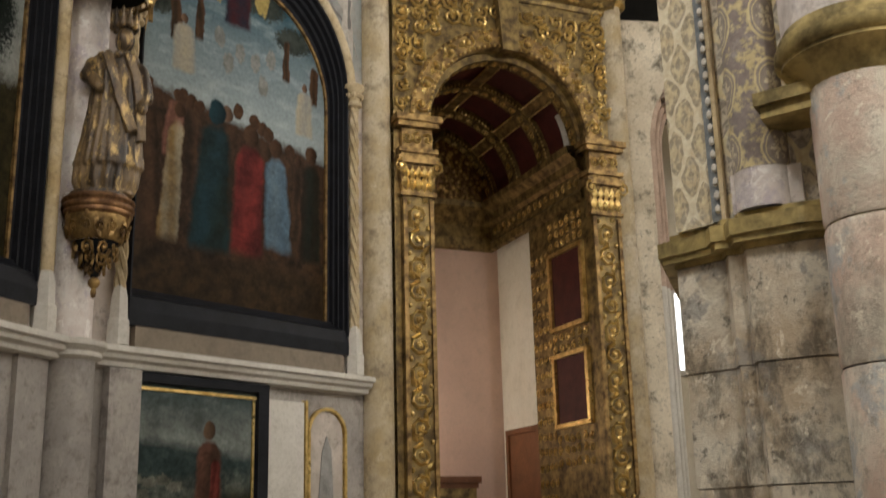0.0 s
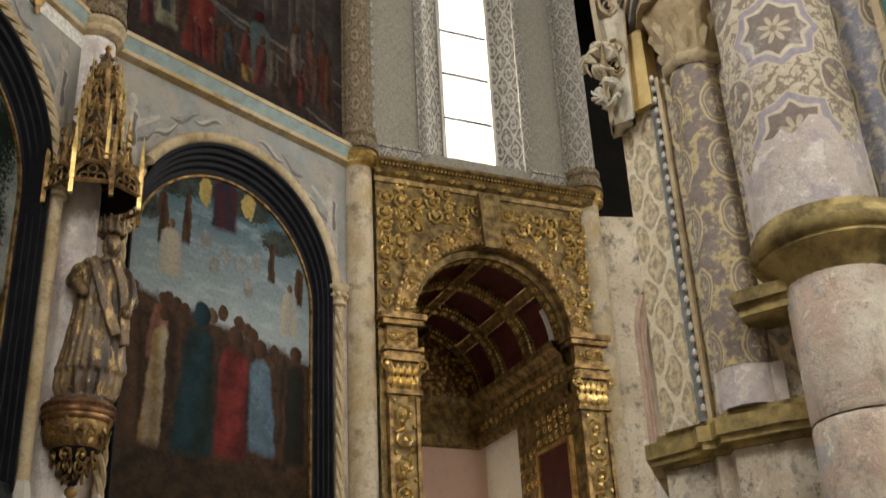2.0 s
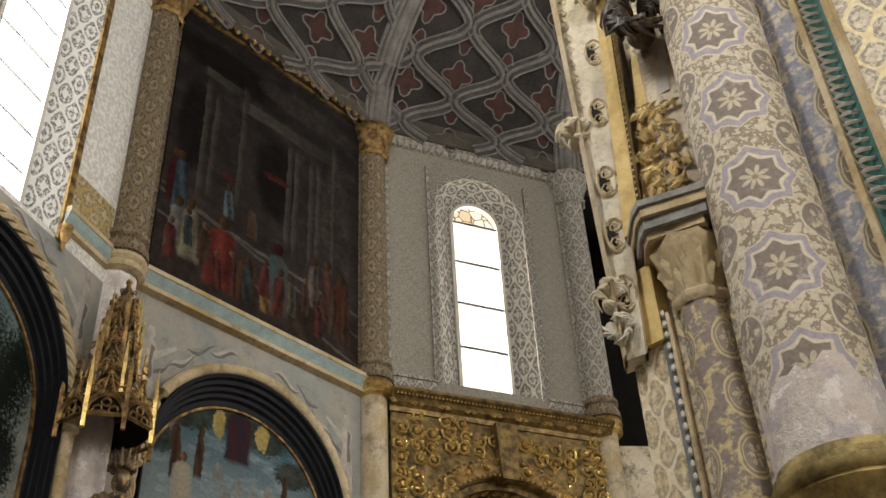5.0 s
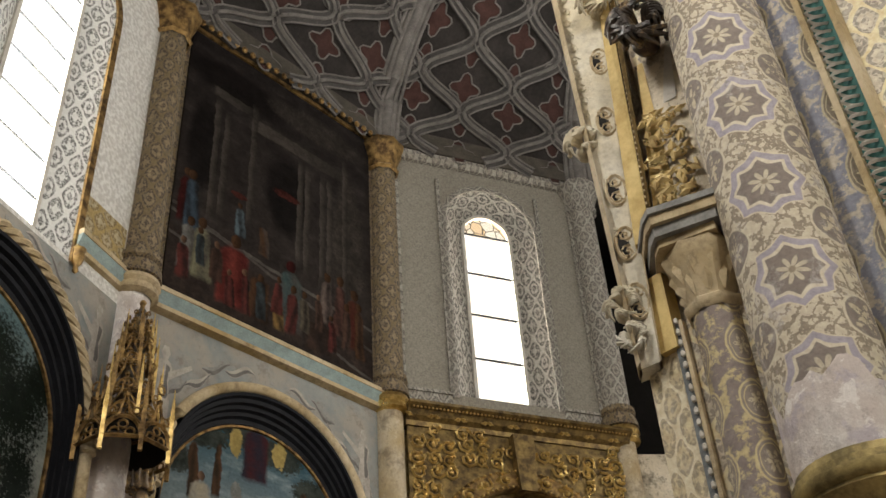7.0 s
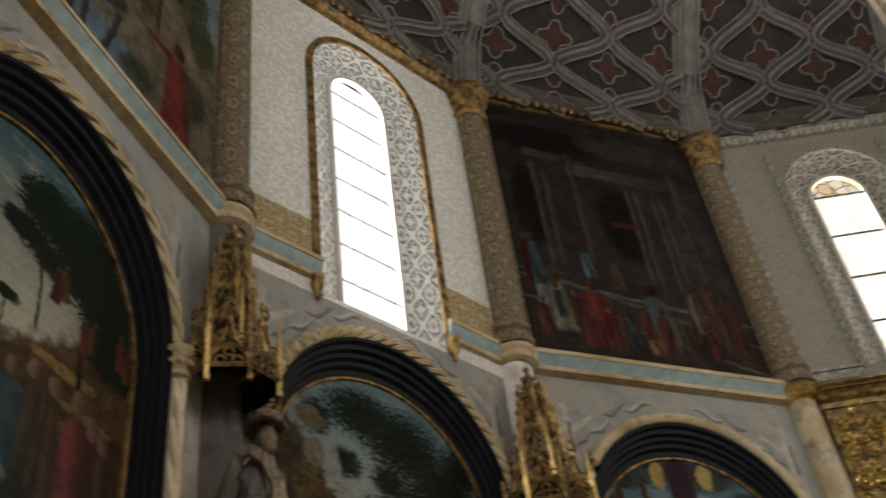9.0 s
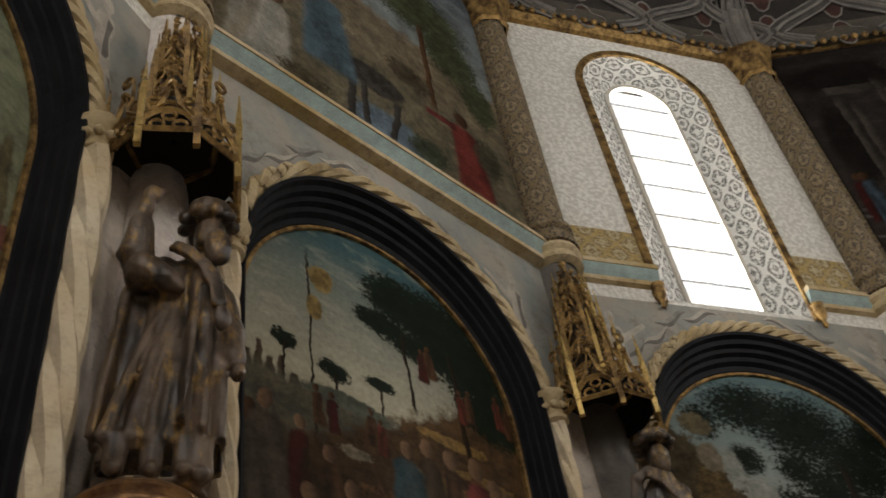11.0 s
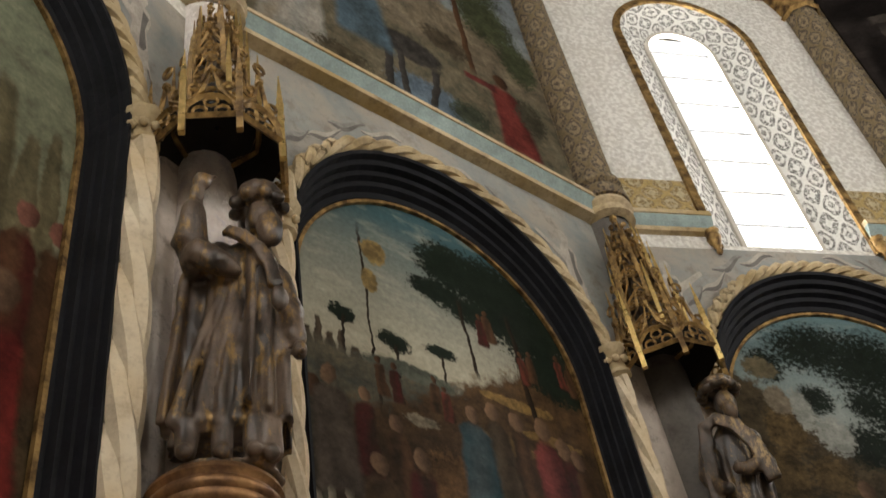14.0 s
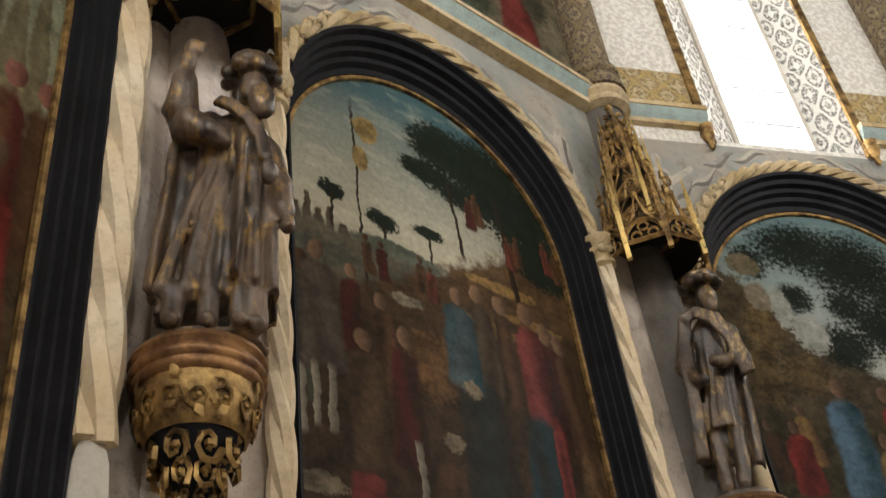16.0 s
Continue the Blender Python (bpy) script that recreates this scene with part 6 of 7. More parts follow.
face_strip("bare_patch", 74.1, 3.612, 70.4, 3.552, 2.561, 2.70, PEELED, "bare patch of pale plaster", 0.02)
mb = MB()
for i in range(28):
    x, y = pd(74.87, 3.66)
    mb.ball((x, y, 2.6 + i * 0.05), (0.012, 0.012, 0.018), 5, 3)
tagged(part("bead_chain", mb, PALE_STONE, pier), kind="stuff")
# engaged colonnette and its capital
cx_, cy_ = pd(72.35, 3.62)
part("colonnette_foot", MB().lathe([(0.1, 2.56), (0.099, 2.697)], 18, (cx_, cy_, 0)), PEELED, pier, "bare pale foot of the colonnette", True)
part("colonnette", MB().lathe([(0.098, 2.70), (0.096, 3.92)], 18, (cx_, cy_, 0)), ROUNDEL, pier, "arabesque-painted colonnette", True)
part("colonnette_capital", MB().lathe([(0.1, 3.90), (0.115, 3.92), (0.115, 3.945), (0.095, 3.96), (0.11, 4.02), (0.14, 4.12), (0.16, 4.17), (0.15, 4.2)], 24, (cx_, cy_, 0), ripple=0.06, waves=8), CREAM_GOLD, pier, "gilded leaf capital", True)
mb = MB()
for i in range(10):
    a = 6.2832 * i / 10
    for z0, o in ((3.97, 0.1), (4.04, 0.115)):
        to = lambda p, q, w, a=a, o=o: (cx_ + (o - w) * math.cos(a + p / o + (0.3 if o > 0.11 else 0)), cy_ + (o - w) * math.sin(a + p / o + (0.3 if o > 0.11 else 0)), q)
        leaf(mb, 0, z0, 0.14, 1.57, 0.0, to)
part("capital_leaves", mb, CREAM_GOLD, pier, smooth=True)
AB = [pd(77.1, 3.80), pd(75.7, 3.72), pd(75.3, 3.54), pd(74.9, 3.48), pd(70.8, 3.44), pd(70.0, 3.7), pd(73.5, 3.95), pd(76.6, 3.95)]
for z0, z1, g, m in ((4.20, 4.235, -0.02, CREAM_GOLD), (4.236, 4.285, 0.01, GREY_WASH), (4.286, 4.33, 0.03, CREAM_GOLD), (4.331, 4.36, 0.045, GREY_WASH)):
    part("abacus_step", post(MB(), grow(AB, g), z0, z1), m, pier)
# gilded boards over and beside the capital
face_strip("gilt_bracket", 76.2, 3.70, 75.1, 3.66, 3.84, 4.2, BRIGHT_OCHRE, "plain gilded bracket board", 0.08)
def leaning(name, low, high, d, z0, z1, material, label="", thick=0.1, parent=None):
    """A board whose edges, given as bearings at the foot and at the top, open outwards as it rises."""
    rows = []
    for (p, q), z in ((low, z0), (high, z1)):
        a, b = Vector(pd(p, d)), Vector(pd(q, d - 0.04))
        n = ((a + b) / 2).normalized() * thick
        rows.append([(v.x, v.y, z) for v in (b, a, a + n, b + n)])
    w = (Vector(rows[0][0]) - Vector(rows[0][1])).length
    uv = [[(0, z), (w, z), (w + thick, z), (2 * w + thick, z), (2 * w + 2 * thick, z)] for z in (z0, z1)]
    mb = MB().grid(rows, uv, close=True)
    mb.face(rows[0][::-1]), mb.face(rows[1])
    return part(name, mb, material, pier, label)


leaning("white_strip", (77.7, 76.2), (78.8, 74.7), 3.72, 3.80, 6.5, WHITE_GILT, "white and gilt ornamental strip")
leaning("strip_edge", (77.75, 77.5), (78.85, 78.45), 3.70, 3.80, 6.5, CREAM_GOLD, "worn gilt edge")
leaning("strip_edge", (76.4, 76.2), (74.95, 74.7), 3.70, 3.80, 6.5, CREAM_GOLD, "worn gilt edge")
leaning("gilt_board", (76.3, 75.15), (74.75, 74.0), 3.66, 4.36, 6.5, BRIGHT_OCHRE, "plain gilded board")
leaning("bead_board", (75.15, 74.85), (74.0, 73.4), 3.64, 4.36, 6.5, BROWN_GOLD)
leaning("carved_board", (74.85, 71.3), (73.4, 71.3), 3.66, 4.36, 5.40, BRIGHT_OCHRE, "gilded board carved with foliage")
leaning("stone_block", (72.9, 71.2), (72.5, 70.7), 3.64, 5.08, 5.41, PALE_STONE, "pale bare stone block")
leaning("upper_face", (73.6, 70.0), (73.0, 70.0), 3.68, 5.404, 11.5, ARABESQUE)
mb = MB()
random.seed(9)
a_, b_ = Vector(pd(74.5, 3.645)), Vector(pd(71.4, 3.605))
for i in range(6):
    for j in range(4):
        s, zz, h = (j + 0.5 + random.uniform(-0.2, 0.2)) / 4, 4.44 + i * 0.108 + random.uniform(-0.02, 0.02), random.choice((-1, 1))
        s = 0.12 * i / 5 + s * (1 - 0.12 * i / 5)
        to = lambda p, q, w, s=s: (a_.x + (b_ - a_).x * (s + p / (b_ - a_).length), a_.y + (b_ - a_).y * (s + p / (b_ - a_).length) - 0.012 + w, q)
        scroll(mb, 0, zz, random.uniform(0.035, 0.052), random.uniform(0, 6.28), h, 0, to)
        leaf(mb, 0, zz, 0.07, random.uniform(0, 6.28), -0.012, to), leaf(mb, 0, zz, 0.06, random.uniform(0, 6.28), -0.015, to)
part("foliage_carving", mb, CARVED_OCHRE, pier, "gilded carved foliage", True)
mb = MB()
for i in range(60):
    x, y = pd(75.0 - 1.3 * i / 60, 3.63)
    mb.ball((x, y, 4.4 + i * 0.035), 0.0125, 5, 3)
tagged(part("bead_string", mb, CREAM_GOLD, pier), kind="stuff")
for az_, zz in ((76.9, 4.10), (76.85, 4.40), (76.8, 4.70), (76.45, 5.12), (76.0, 5.52), (75.6, 5.95)):
    x, y = pd(az_, 3.705)
    t_ = Vector((-y, x)).normalized() * -1
    # A black oval, put in for the shade behind the piercing.
    hollow = part("pierced_hollow", MB().ball((x, y, zz), (0.043, 0.022, 0.085), 10, 6), RECESS_SHADE, pier, "black oval set as shade behind a pierced ornament", True)
    mb = MB()
    for dz, h in ((-0.045, 1), (0.045, -1)):
        to = lambda p, q, w: (x + t_.x * p - 0.01 * x / 3.7, y + t_.y * p - 0.02, zz + q)
        scroll(mb, 0, dz, 0.036, 1.2, h, 0, to), leaf(mb, 0.01, dz, 0.06, 2.0 * h, -0.02, to)
    mb.tube([to(0.044 * math.cos(6.2832 * q / 14), 0.088 * math.sin(6.2832 * q / 14), 0) for q in range(15)], 0.008, 4, False)
    part("rosette", mb, CREAM_GOLD, pier, "pierced gilt rosette", True)
# shallow floral relief along the outer edge of the strip
mb = MB()
for i in range(14):
    zz = 5.1 + i * 0.095
    x, y = pd(77.75 + 0.3 * (i / 13), 3.705)
    to = lambda p, q, w: (x + p, y - 0.008, zz + q)
    scroll(mb, 0, 0, 0.034, i * 1.3, 1 if i % 2 else -1, 0, to), leaf(mb, 0.02, 0.03, 0.05, i * 2.1, -0.01, to)
part("strip_carving", mb, WHITE_GILT, pier, "shallow white floral relief", True)


def crocket(az, d, z, s, material, label, leaves=9):
    """Lobed leaves that curl outwards from a stem."""
    mb = MB()
    x, y = pd(az, d)
    random.seed(int(z * 100))
    out = Vector((x, y)).normalized() * -1
    side = Vector((out.y, -out.x))
    P3 = lambda a, b, c: (x + side.x * a + out.x * b, y + side.y * a + out.y * b, z + c)
    mb.ball(P3(0, -0.02, 0), (s * 0.3, s * 0.3, s * 0.36), 10, 7)
    for i in range(leaves):
        a = random.uniform(0, 6.28)
        e = random.uniform(0.35, 0.6) * s
        h = random.choice((-1, 1))
        for lobe in (-0.45, 0.0, 0.45):
            pts = []
            for q in range(7):
                f = q / 6
                b = a + lobe * f + h * f * f * 0.9
                pts.append(P3(e * (0.3 + 0.9 * f) * math.cos(b), s * (0.15 + 0.42 * math.sin(2.6 * f)), e * (0.3 + 0.9 * f) * math.sin(b)))
            mb.tube(pts, [s * v for v in (0.05, 0.075, 0.085, 0.08, 0.065, 0.05, 0.025)], 5)
        mb.ball(P3(e * 1.1 * math.cos(a + h * 0.8), s * 0.32, e * 1.1 * math.sin(a + h * 0.8)), s * 0.085, 6, 4)
    part("crocket", mb, material, pier, label, True)


crocket(78.35, 3.76, 5.04, 0.15, WHITE_GILT, "white curled leaf crocket")
crocket(77.9, 3.74, 4.10, 0.13, WHITE_GILT, "white curled leaf crocket")
crocket(77.6, 3.72, 3.93, 0.12, WHITE_GILT, "white curled leaf crocket")
crocket(75.2, 3.66, 5.86, 0.16, WHITE_GILT, "white curled leaf crocket")
crocket(72.3, 3.52, 5.42, 0.24, STATUE_DARK, "dark gilt leaf boss", 16)
# the painted shaft on the round ring, and the stone column below
sx_, sy_ = pd(67.25, 3.47)
part("rosette_shaft", MB().lathe([(0.205, 3.06), (0.205, 11.5)], 32, (sx_, sy_, 0)), ROSETTE, pier, "shaft painted with rosettes in lilac borders", True)
rows = [[], [], []]
uvs = [[], [], []]
random.seed(3)
for i in range(41):
    a = 6.2832 * i / 40
    h = 3.47 + 0.03 * math.sin(3 * a + 1) + 0.03 * math.sin(7 * a) + random.uniform(-0.025, 0.025)
    for j, (r, zz) in enumerate(((0.2075, 3.06), (0.2085, 3.2), (0.2062, h - 0.1))):
        rows[j].append((sx_ + r * math.cos(a), sy_ + r * math.sin(a), zz)), uvs[j].append((a * 0.2, zz))
part("bare_plaster", MB().grid(rows, uvs), PEELED, pier, "peeling white and pink plaster", True)
lx_, ly_ = pd(66.7, 3.42)
part("column_ring", MB().lathe([(0.165, 2.86), (0.18, 2.872), (0.182, 2.89), (0.205, 2.925), (0.238, 2.95), (0.25, 2.955), (0.25, 2.968), (0.258, 2.97), (0.268, 2.98), (0.268, 3.012), (0.256, 3.016), (0.256, 3.04), (0.24, 3.046), (0.238, 3.072), (0.2, 3.085)], 36, (lx_, ly_, 0)), DULL_BRASS, pier, "broad gilt ring", True)
for z0, z1 in ((0, 0.55), (0.556, 1.0), (1.006, 1.5), (1.506, 1.98), (1.986, 2.42), (2.426, 2.89)):
    part("column_drum", MB().lathe([(0.172, z0), (0.177, z0 + 0.012), (0.177, z1 - 0.012), (0.172, z1)], 32, (lx_, ly_, 0)), COLUMN_STONE, pier, smooth=True)
mb = post(MB(), [pd(72.2, 3.42), pd(69.2, 3.36), pd(69.2, 3.6), pd(71.5, 3.62)], 2.82, 2.86)
post(mb, grow([pd(72.2, 3.42), pd(69.2, 3.36), pd(69.2, 3.6), pd(71.5, 3.62)], 0.025), 2.861, 2.905)
part("side_cap", mb, DULL_BRASS, pier, "dark gilt cap")
face_strip("medallion_face", 64.6, 3.52, 61.6, 3.46, 2.56, 11.5, MEDALLION, "dark face painted with oval knots")
face_strip("gilt_edge", 64.75, 3.50, 64.35, 3.49, 2.56, 11.5, CREAM_GOLD)
face_strip("gilt_edge", 61.7, 3.44, 61.25, 3.43, 2.56, 11.5, CREAM_GOLD)
face_strip("teal_band", 61.3, 3.46, 59.6, 3.42, 2.56, 11.5, TEAL_BAND, "teal band under an ivory spiral")
x, y = pd(60.45, 3.425)
mb = MB()
pts = []
for i in range(880):
    a = 6.2832 * i / 10
    pts.append((x + 0.042 * math.cos(a), y + 0.012 * math.sin(a), 4.0 + i * 0.0048))
part("spiral", mb.tube(pts, 0.009, 4), PALE_STONE, pier, "ivory carved spiral", True)
face_strip("gilt_edge", 59.7, 3.40, 59.3, 3.39, 2.56, 11.5, CREAM_GOLD)
face_strip("far_face", 59.3, 3.44, 55.5, 3.45, 2.56, 11.5, ARABESQUE)
# ---- the paintings: soft painted forms without features, in the varnish of each canvas ----
class Art:
    """Paints plain forms over one another in a canvas's own metres."""

    def __init__(s, name, rough=0.5, horizon=99.0, zone=(-9.0, 99.0)):
        s.m, s.horizon, s.zone = Mat(name, rough), horizon, zone
        s.m.b.inputs["Specular IOR Level"].default_value = 0.06
        w = s.m.noise_warp(0.07, 4.0, s.m.noise_warp(0.03, 22.0, s.m.uv()))
        s.u, s.v, _ = s.m.split(w)
        s.n = s.m.noise(7.0, 8.0, s.m.uv(), 0.72)
        s.fine = s.m.noise(26.0, 6.0, s.m.uv(), 0.7)
        s.c = (0, 0, 0)

    def clamp(s, a, k, b=0.0):
        o = s.m.math("MULTIPLY_ADD", a, k, b)
        o.node.use_clamp = True
        return o

    def lay(s, mask, col):
        s.c = s.m.mix(mask, s.c, col)

    def outside(s, z0, z1):
        """Whether heights z0 to z1 lie off the strip of canvas that this paint covers."""
        return z1 + 0.15 < s.zone[0] or z0 - 0.15 > s.zone[1]

    def sky(s, low, high, z0, z1):
        s.c = s.m.mix(s.clamp(s.v, 1 / (z1 - z0), -z0 / (z1 - z0)), low, high)
        s.lay(s.m.math("MULTIPLY", s.m.step(s.m.noise(2.5, 7.0, s.m.uv(), stretch=(1, 2.5, 1)), 0.5, 0.68), 0.3), tuple(min(1.0, x * 1.4 + 0.02) for x in low))

    def ground(s, col, dark, z, slope=0.0, x0=0.0, rag=0.5, edge=9.0):
        """Everything below a ragged line."""
        line = s.m.math("MULTIPLY_ADD", s.u, slope, z - slope * x0)
        d = s.m.math("SUBTRACT", line, s.v)
        d = s.m.math("ADD", d, s.m.math("MULTIPLY_ADD", s.n, rag, -0.5 * rag))
        s.lay(s.clamp(d, edge), s.m.mix(s.m.step(s.n, 0.36, 0.66), dark, col))

    def blob(s, x, z, rx, rz, col, rag=1.6, edge=3.5, dark=0.4):
        if s.outside(z - rz * 1.4, z + rz * 1.4):
            return
        a = s.m.math("MULTIPLY_ADD", s.u, 1 / rx, -x / rx)
        b = s.m.math("MULTIPLY_ADD", s.v, 1 / rz, -z / rz)
        d = s.m.math("MULTIPLY_ADD", a, a, s.m.math("MULTIPLY", b, b))
        d = s.m.math("ADD", s.m.math("SUBTRACT", 1.0, d), s.m.math("MULTIPLY_ADD", s.fine, rag * 2, -rag))
        c = s.m.mix(s.m.step(s.n, 0.4, 0.62), tuple(q * dark for q in col), col)
        s.lay(s.clamp(d, edge), c)

    def robe(s, x, z, h, w, col, fold, head=None, lean=None, taper=0.34):
        """A tall draped form: x centre, z foot, height and width."""
        if s.outside(z, z + h):
            return
        rnd = random.Random(int(x * 1000 + z * 77))
        lean = rnd.uniform(-0.07, 0.07) if lean is None else lean
        a = s.m.math("MULTIPLY_ADD", s.u, 1 / w, -x / w)
        b = s.m.math("MULTIPLY_ADD", s.v, 1 / h, -z / h)
        if lean:
            a = s.m.math("MULTIPLY_ADD", b, -lean * h / w, a)
        if taper == 0.34:
            girth = s.m.math("MINIMUM", s.m.math("MULTIPLY_ADD", b, -rnd.uniform(0.04, 0.18), 0.46), s.m.math("MULTIPLY_ADD", b, -2.2, 2.04))
        else:
            girth = s.m.math("MULTIPLY_ADD", s.m.math("MULTIPLY", b, b), -taper, 0.5)
        e = s.m.math("SUBTRACT", girth, s.m.math("ABSOLUTE", a))
        mask = s.m.math("MULTIPLY", s.clamp(e, 9.0), s.m.math("MULTIPLY", s.clamp(b, 14.0), s.clamp(b, -14.0, 12.0)))
        wave = s.m.math("SINE", s.m.math("ADD", s.m.math("MULTIPLY_ADD", a, rnd.uniform(7.0, 12.0), rnd.uniform(0, 6)), s.m.math("MULTIPLY", b, rnd.uniform(-7, 7))))
        f = s.clamp(s.m.math("ADD", s.m.math("MULTIPLY_ADD", s.n, 2.4, s.m.math("MULTIPLY", wave, 0.45)), s.m.math("MULTIPLY_ADD", a, 0.9, -1.2)), 0.6, 0.45)
        s.lay(mask, s.m.mix(f, col, fold))
        if head:
            r = min(w * 0.26, h * 0.075)
            p = s.m.math("MULTIPLY_ADD", s.u, 1 / r, -(x + lean * h) / r)
            q = s.m.math("MULTIPLY_ADD", s.v, 0.8 / r, -(z + 0.92 * h) * 0.8 / r)
            s.lay(s.clamp(s.m.math("SUBTRACT", 1.0, s.m.math("MULTIPLY_ADD", p, p, s.m.math("MULTIPLY", q, q))), 3.0), s.m.mix(s.clamp(p, 0.7, 0.5), head, tuple(t * 0.35 for t in head)))

    def bar(s, x, z, h, w, col, lean=0.0):
        """A straight upright or leaning strip."""
        if s.outside(z, z + h):
            return
        a = s.m.math("MULTIPLY_ADD", s.u, 1 / w, -x / w)
        b = s.m.math("MULTIPLY_ADD", s.v, 1 / h, -z / h - 0.5)
        if lean:
            a = s.m.math("MULTIPLY_ADD", b, -lean * h / w, a)
        e = s.m.math("SUBTRACT", 0.5, s.m.math("MAXIMUM", s.m.math("ABSOLUTE", a), s.m.math("ABSOLUTE", b)))
        s.lay(s.clamp(e, 9.0), s.m.mix(s.clamp(a, 1.2, 0.4), col, tuple(q * 0.4 for q in col)))

    def band(s, z, slope, w, col):
        d = s.m.math("SUBTRACT", s.v, s.m.math("MULTIPLY_ADD", s.u, slope, z))
        s.lay(s.clamp(s.m.math("MULTIPLY_ADD", s.m.math("ABSOLUTE", d), -2 / w, 1.0), 3.0), col)

    def put(s, pic, gain=1.0, slot=0):
        if gain != 1.0:
            s.c = s.m.mix(1.0, s.c, (gain, gain, gain), "MULTIPLY")
        # browned varnish and craquelure in broad patches
        shade = s.m.ramp(s.m.noise(3.3, 9.0, s.m.noise_warp(0.2, 3.0, s.m.uv()), 0.75), [(0.36, 0.28), (0.62, 1.0)])
        s.lay(s.m.math("MULTIPLY", s.clamp(s.v, -3.0, 3.0 * s.horizon), 0.75), s.m.mix(1.0, s.c, shade, "MULTIPLY"))
        s.lay(0.35, s.m.mix(1.0, s.c, s.m.ramp(s.fine, [(0.3, 0.2), (0.7, 0.8)]), "OVERLAY"))
        s.m.bump(s.fine, 0.06, 0.003)
        canvas = next(o for o in pic.children if o.name.startswith("canvas"))
        canvas.data.materials[slot] = s.m.done(s.c)


RED, DEEP_RED, ROSE, IVORY, OCHRE, TEAL, BLUE, UMBER, BROWN, GREEN, TAN = ((0.22, 0.028, 0.023), (0.06, 0.011, 0.010), (0.26, 0.11, 0.08), (0.36, 0.31, 0.22), (0.24, 0.15, 0.05), (0.012, 0.04, 0.05),
    (0.10, 0.17, 0.24), (0.022, 0.014, 0.008), (0.085, 0.042, 0.02), (0.010, 0.016, 0.010), (0.17, 0.10, 0.06))
NAVY, GREY, STRAW, STEEL, OLIVE, DIM, DIM_STONE = (0.012, 0.018, 0.03), (0.24, 0.24, 0.22), (0.40, 0.30, 0.10), (0.11, 0.15, 0.17), (0.17, 0.15, 0.085), (0.014, 0.011, 0.010), (0.075, 0.064, 0.054)
random.seed(21)
# hillside under a deep blue sky
P = Art("hillside_oil_painting", horizon=5.6)
P.sky((0.34, 0.38, 0.38), (0.03, 0.08, 0.105), 5.2, 6.9)
P.ground(BROWN, UMBER, 5.62, -0.13, 1.2, 0.25)
P.ground((0.06, 0.034, 0.014), UMBER, 4.25, 0.0, 0.0, 0.5, 4.0)
for x, z, rx, rz in ((1.05, 6.85, 0.35, 0.16), (1.5, 7.0, 0.3, 0.16), (2.0, 6.9, 0.35, 0.18), (2.45, 6.6, 0.25, 0.16), (0.8, 6.5, 0.18, 0.16)):
    P.blob(x, z, rx, rz, (0.05, 0.06, 0.05))
for x, z, h, w, m, f, t in ((0.78, 4.1, 1.5, 0.3, BROWN, UMBER, TAN), (1.0, 4.95, 0.7, 0.3, ROSE, BROWN, BROWN), (0.98, 4.14, 1.42, 0.27, OCHRE, IVORY, BROWN), (1.2, 4.6, 1.05, 0.26, UMBER, BROWN, BROWN),
                            (1.68, 4.5, 1.15, 0.3, UMBER, BROWN, TAN), (1.44, 4.1, 1.56, 0.6, TEAL, GREEN, TEAL), (2.05, 4.5, 1.1, 0.28, BROWN, UMBER, BROWN), (1.88, 4.14, 1.38, 0.46, RED, DEEP_RED, BROWN),
                            (2.28, 4.25, 1.2, 0.42, BLUE, STEEL, BROWN), (2.5, 4.4, 0.95, 0.2, UMBER, BROWN, BROWN), (2.70, 4.2, 1.3, 0.34, UMBER, GREEN, BROWN),
                            (1.0, 6.1, 0.75, 0.15, UMBER, BROWN, None), (1.25, 6.2, 0.7, 0.13, UMBER, BROWN, None), (1.1, 5.82, 0.62, 0.34, IVORY, GREY, TAN), (1.71, 6.5, 0.7, 0.4, NAVY, DEEP_RED, None),
                            (2.34, 6.1, 0.6, 0.12, UMBER, BROWN, None), (2.74, 5.95, 0.55, 0.14, BROWN, UMBER, None), (2.6, 5.56, 0.62, 0.3, IVORY, GREY, TAN)):
    P.robe(x, z, h, w, m, f, t)
for x, z, r in ((1.46, 6.88, 0.09), (2.02, 6.92, 0.09)):
    P.blob(x, z, r, r * 1.9, STRAW, 0.8, 4.0, 0.7)
for x, z in ((1.6, 6.1), (1.75, 6.25), (1.95, 6.2), (2.05, 5.98), (1.5, 6.35), (2.15, 6.3)):
    P.blob(x, z, 0.07, 0.12, GREY, 1.0, 3.0, 0.6)
for x, z in ((0.70, 5.62), (1.10, 5.60), (1.28, 5.52), (1.75, 5.62), (1.95, 5.56), (2.14, 5.48), (2.42, 5.36)):
    P.blob(x, z, 0.07, 0.085, BROWN, 0.4, 4.0, 0.5)
P.put(ALTAR[0], 0.9)

